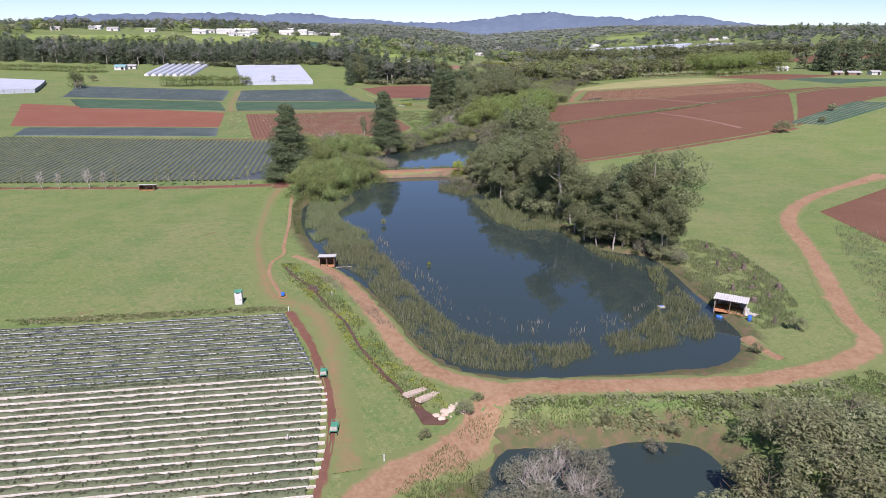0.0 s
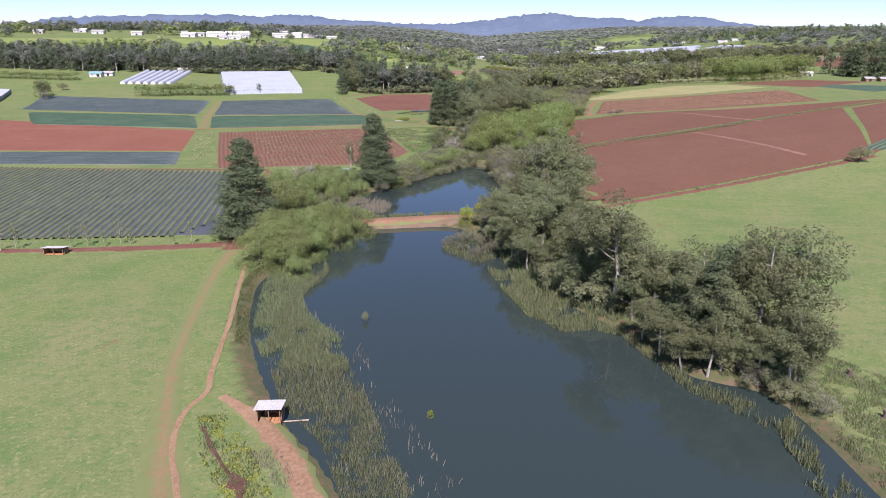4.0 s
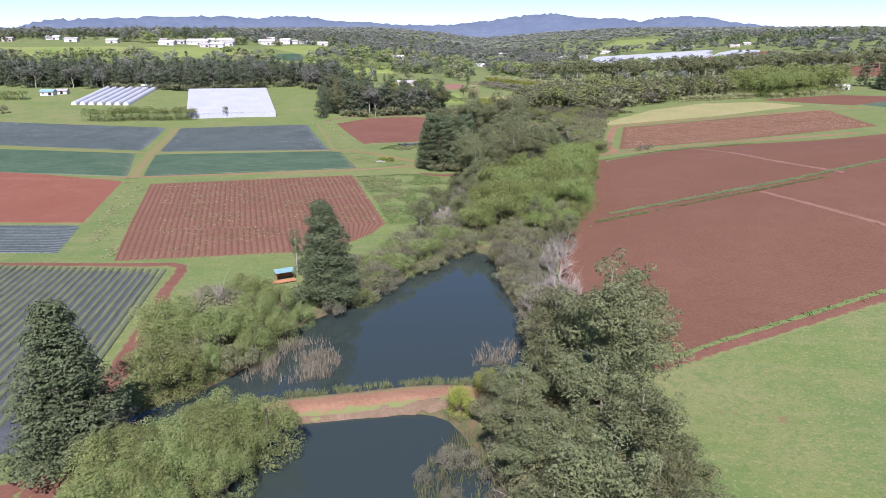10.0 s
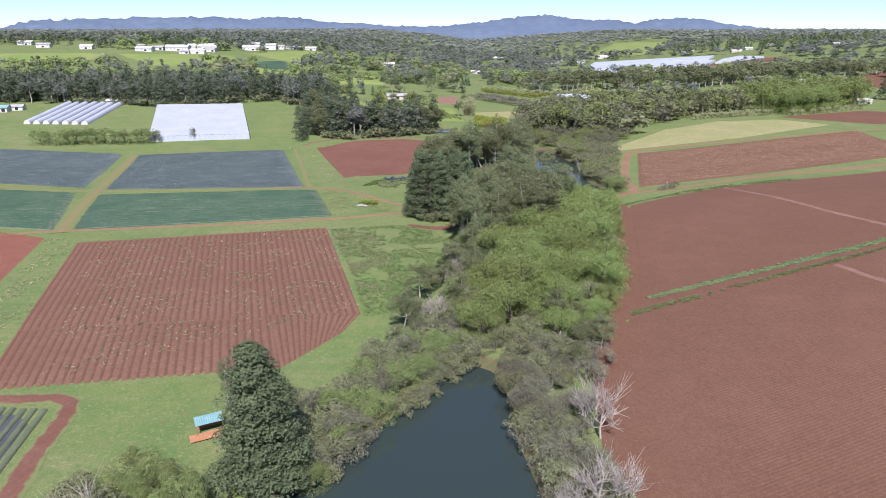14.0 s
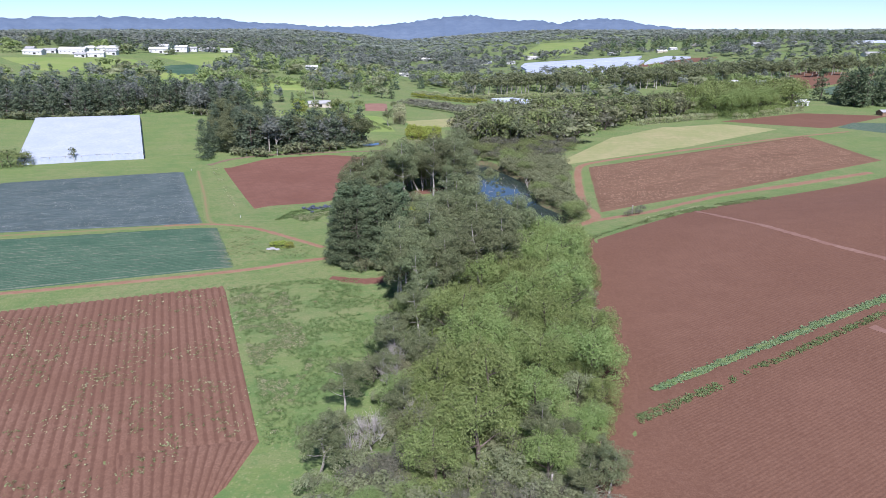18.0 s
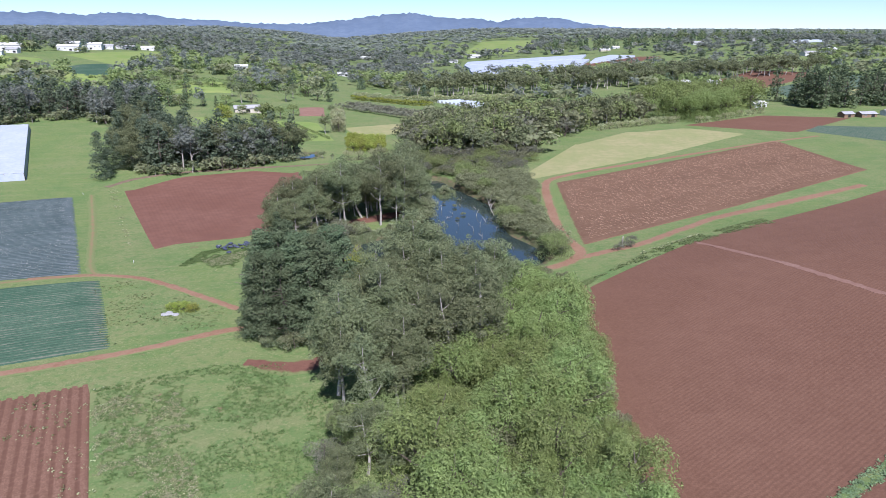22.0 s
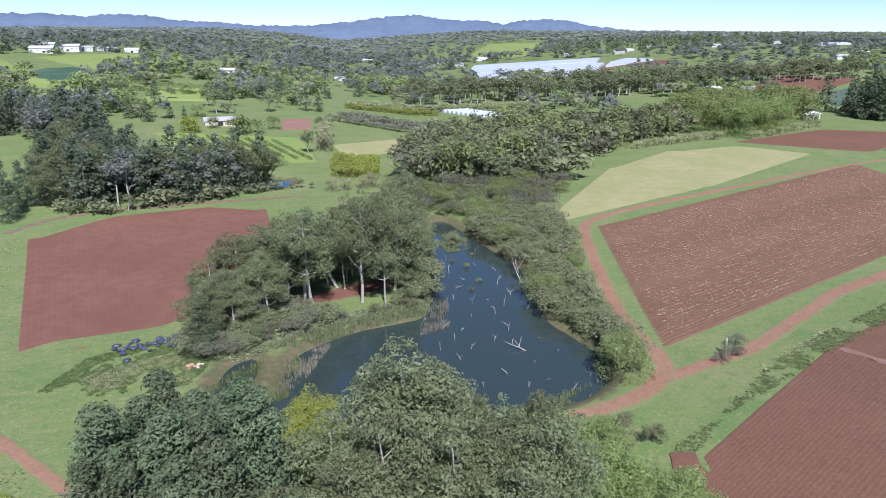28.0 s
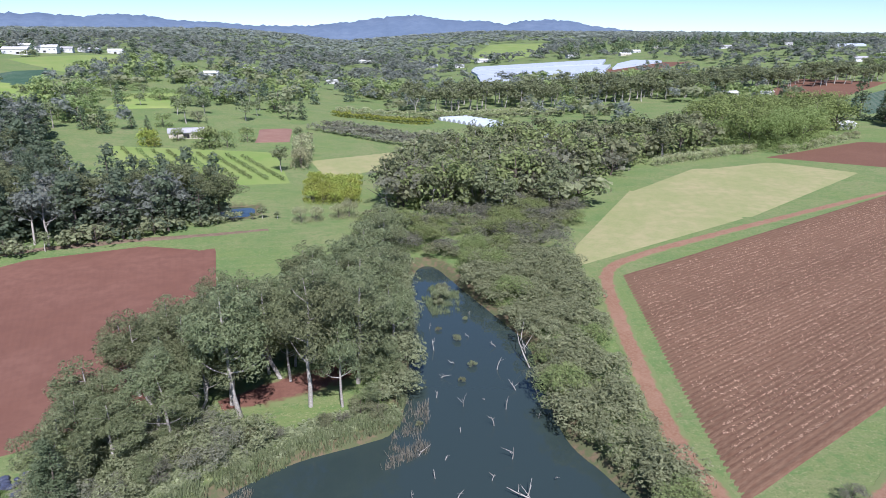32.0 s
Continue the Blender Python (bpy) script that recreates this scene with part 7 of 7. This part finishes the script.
field("field", (-80, 700), (0, 700), (10, 640), (-50, 628), LAWN, "light green grass between vine rows", 0, lift=0.12, cell=6)
# vines and orchard rows below the farmhouse
G2 = "orchard rows below the farmhouse"
for k in range(9):
    a = np.array([-70 + 6.8 * k, 692 - 0.8 * k])
    b = a + np.array([26, -50]) * (1.0 if k < 5 else 0.8)
    woodland("orchard_row", ["willow"], [(*(a + (b - a) * t), rng.uniform(1.8, 2.5), 1.0) for t in np.linspace(0, 1, 18)], "row of small clipped green orchard trees", 0.03, "orchard")
for x0, y0, x1, y1, n, kind, h, w, lab in ((18, 768, 90, 712, 40, "grey", 5, 1.2, "row of grey bare orchard trees"), (24, 778, 94, 722, 40, "grey", 5, 1.2, "row of grey bare orchard trees"), (30, 790, 98, 735, 40, "grey", 5, 1.2, "row of grey bare orchard trees"), (30, 838, 95, 818, 30, "lime", 4.5, 1.2, "row of yellow-green orchard trees"), (32, 848, 98, 828, 30, "shrub", 4.5, 1.2, "row of olive orchard trees"), (34, 860, 210, 868, 60, "palehedge", 5, 1.2, "long pale flowering hedge"), (100, 845, 205, 850, 40, "shrub", 4, 1.2, "row of brown-green orchard trees"), (-240, 880, -110, 800, 50, "willow", 4, 1.0, "row of green orchard trees"), (-230, 860, -110, 785, 50, "willow", 4, 1.0, "row of green orchard trees"), (-215, 845, -105, 770, 45, "willow", 4, 1.0, "row of green orchard trees"), (-200, 900, -60, 850, 50, "willow", 4, 1.0, "row of green orchard trees"), (-160, 930, -50, 880, 40, "willow", 4, 1.0, "row of green orchard trees")):
    woodland("orchard_row", [kind], [(x0 + (x1 - x0) * t + rng.normal(0, 0.8), y0 + (y1 - y0) * t + rng.normal(0, 0.8), h * rng.uniform(0.8, 1.2), w) for t in np.linspace(0, 1, n)], lab, 0.03, "orchard")

# woods beyond, thinning into fields
CLEAR = []
CLEAR.append([(-232, 930), (-185, 925), (-150, 850), (-200, 845)])
CLEAR.append([(-118, 890), (-85, 898), (-66, 822), (-114, 811)])
CLEAR.append([(-284, 1095), (-205, 1340), (-172, 1160), (-200, 1010), (-255, 960), (-330, 900), (-640, 880), (-700, 1010), (-430, 1010), (-420, 1090), (-300, 1110), (-300, 1300)])
CLEAR.append([(222, 1195), (363, 1140), (560, 1275), (540, 1420), (430, 1540), (250, 1500)])
CLEAR.append([(300, 1700), (560, 2500), (700, 2300), (430, 1650)])
CLEAR.append([(470, 1560), (700, 1900), (820, 1700), (560, 1420)])
CLEAR.append([(430, 770), (460, 880), (448, 955), (568, 1050), (720, 930), (720, 850)])
CLEAR.append([(-85, 700), (-70, 640), (0, 640), (5, 690), (70, 640), (95, 690), (100, 740), (210, 870), (30, 870), (-12, 770), (-60, 745)])
CLEAR.append([(840, 1330), (1000, 1380), (1000, 1450), (860, 1400)])
CLEAR.append([(-245, 987), (-215, 1026), (-184, 932), (-212, 900)])


def scatter(n, y0, y1, cut, heights, seed, broad=1.0):
    g = np.random.default_rng(seed)
    y = np.sqrt(g.uniform(y0 * y0, y1 * y1, n * 4))
    x = g.uniform(-1, 1, n * 4) * (0.78 * y + 160) + 0.08 * y
    k = np.array([noise.noise(Vector((a / 170, b / 230, seed))) + 0.5 * noise.noise(Vector((a / 60, b / 80, seed + 4))) for a, b in zip(x, y)])
    ok = k > cut
    for poly in CLEAR:
        ok &= inside_distance(poly, x, y) < 0
    ok &= ~((y < 780) & (x > 60) & (x < 700)) & ~((y < 900) & (x > 240) & (x < 520)) & ~((y < 730) & (x < 20))
    x, y = x[ok][:n], y[ok][:n]
    return [(a, b, g.uniform(*heights), g.uniform(1.1, 1.6) * broad) for a, b in zip(x, y)]


woodland("wood", ["gum", "gum", "pine", "willow", "shrub"], scatter(1300, 730, 1150, -0.16, (8, 17), 3), "mixed trees among far paddocks", 0.035, gum=HAZED_GUM, pine=HAZED_PINE)
woodland("wood", ["gum", "gum", "gum", "gum", "pine"], scatter(3000, 1150, 2100, -0.3, (10, 19), 5, 1.4), "far woodland of grey-green trees", 0.014, gum=HAZED_GUM, pine=HAZED_PINE)
woodland("wood", ["gum"], scatter(5000, 2100, 4300, -0.6, (13, 20), 8, 2.2), "far woodland below the hills", 0.006, gum=HAZED_GUM, pine=HAZED_PINE)
woodland("wood", ["gum", "pine"], [(x, 1380 + 0.25 * (x - 300) + rng.normal(0, 40) + 160, rng.uniform(12, 26), 1.2) for x in np.linspace(480, 1700, 260)], "trees along the far ridge", 0.03)
woodland("wood", ["gum", "pine"], [(x, 1130 + rng.normal(0, 30), rng.uniform(9, 17), 1.2) for x in np.concatenate([np.linspace(-900, -540, 60), np.linspace(-520, -330, 14)])], "trees along the far hill", 0.03)
woodland("wood", ["pine"], [(x, 1145 + rng.normal(0, 10), rng.uniform(14, 18), 1.0) for x in np.linspace(-430, -330, 22)], "pines behind the farm buildings", 0.04)

# the forested hills, their blue being distance haze put into the colour
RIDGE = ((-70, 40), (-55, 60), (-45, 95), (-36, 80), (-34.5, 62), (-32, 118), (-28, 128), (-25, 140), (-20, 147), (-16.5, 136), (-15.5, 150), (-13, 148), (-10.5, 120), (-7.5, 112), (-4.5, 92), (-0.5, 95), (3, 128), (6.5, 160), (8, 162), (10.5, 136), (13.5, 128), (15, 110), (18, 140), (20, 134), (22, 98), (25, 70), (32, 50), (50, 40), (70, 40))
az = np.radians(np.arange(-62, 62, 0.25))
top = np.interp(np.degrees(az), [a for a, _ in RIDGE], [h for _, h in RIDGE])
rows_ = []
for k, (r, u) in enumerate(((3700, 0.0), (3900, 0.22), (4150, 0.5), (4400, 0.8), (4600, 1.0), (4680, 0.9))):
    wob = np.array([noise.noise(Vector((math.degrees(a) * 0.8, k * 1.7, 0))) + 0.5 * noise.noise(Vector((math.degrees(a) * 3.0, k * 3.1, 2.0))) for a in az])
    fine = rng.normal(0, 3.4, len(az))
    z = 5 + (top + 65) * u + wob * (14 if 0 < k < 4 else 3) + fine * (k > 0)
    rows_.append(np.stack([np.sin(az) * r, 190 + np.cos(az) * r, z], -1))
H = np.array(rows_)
tagged(new("hills", grid_mesh("hills", H[..., 0], H[..., 1], H[..., 2], HILL)), "long range of forested hills with blue haze in their colour", "hills", kind="structure")
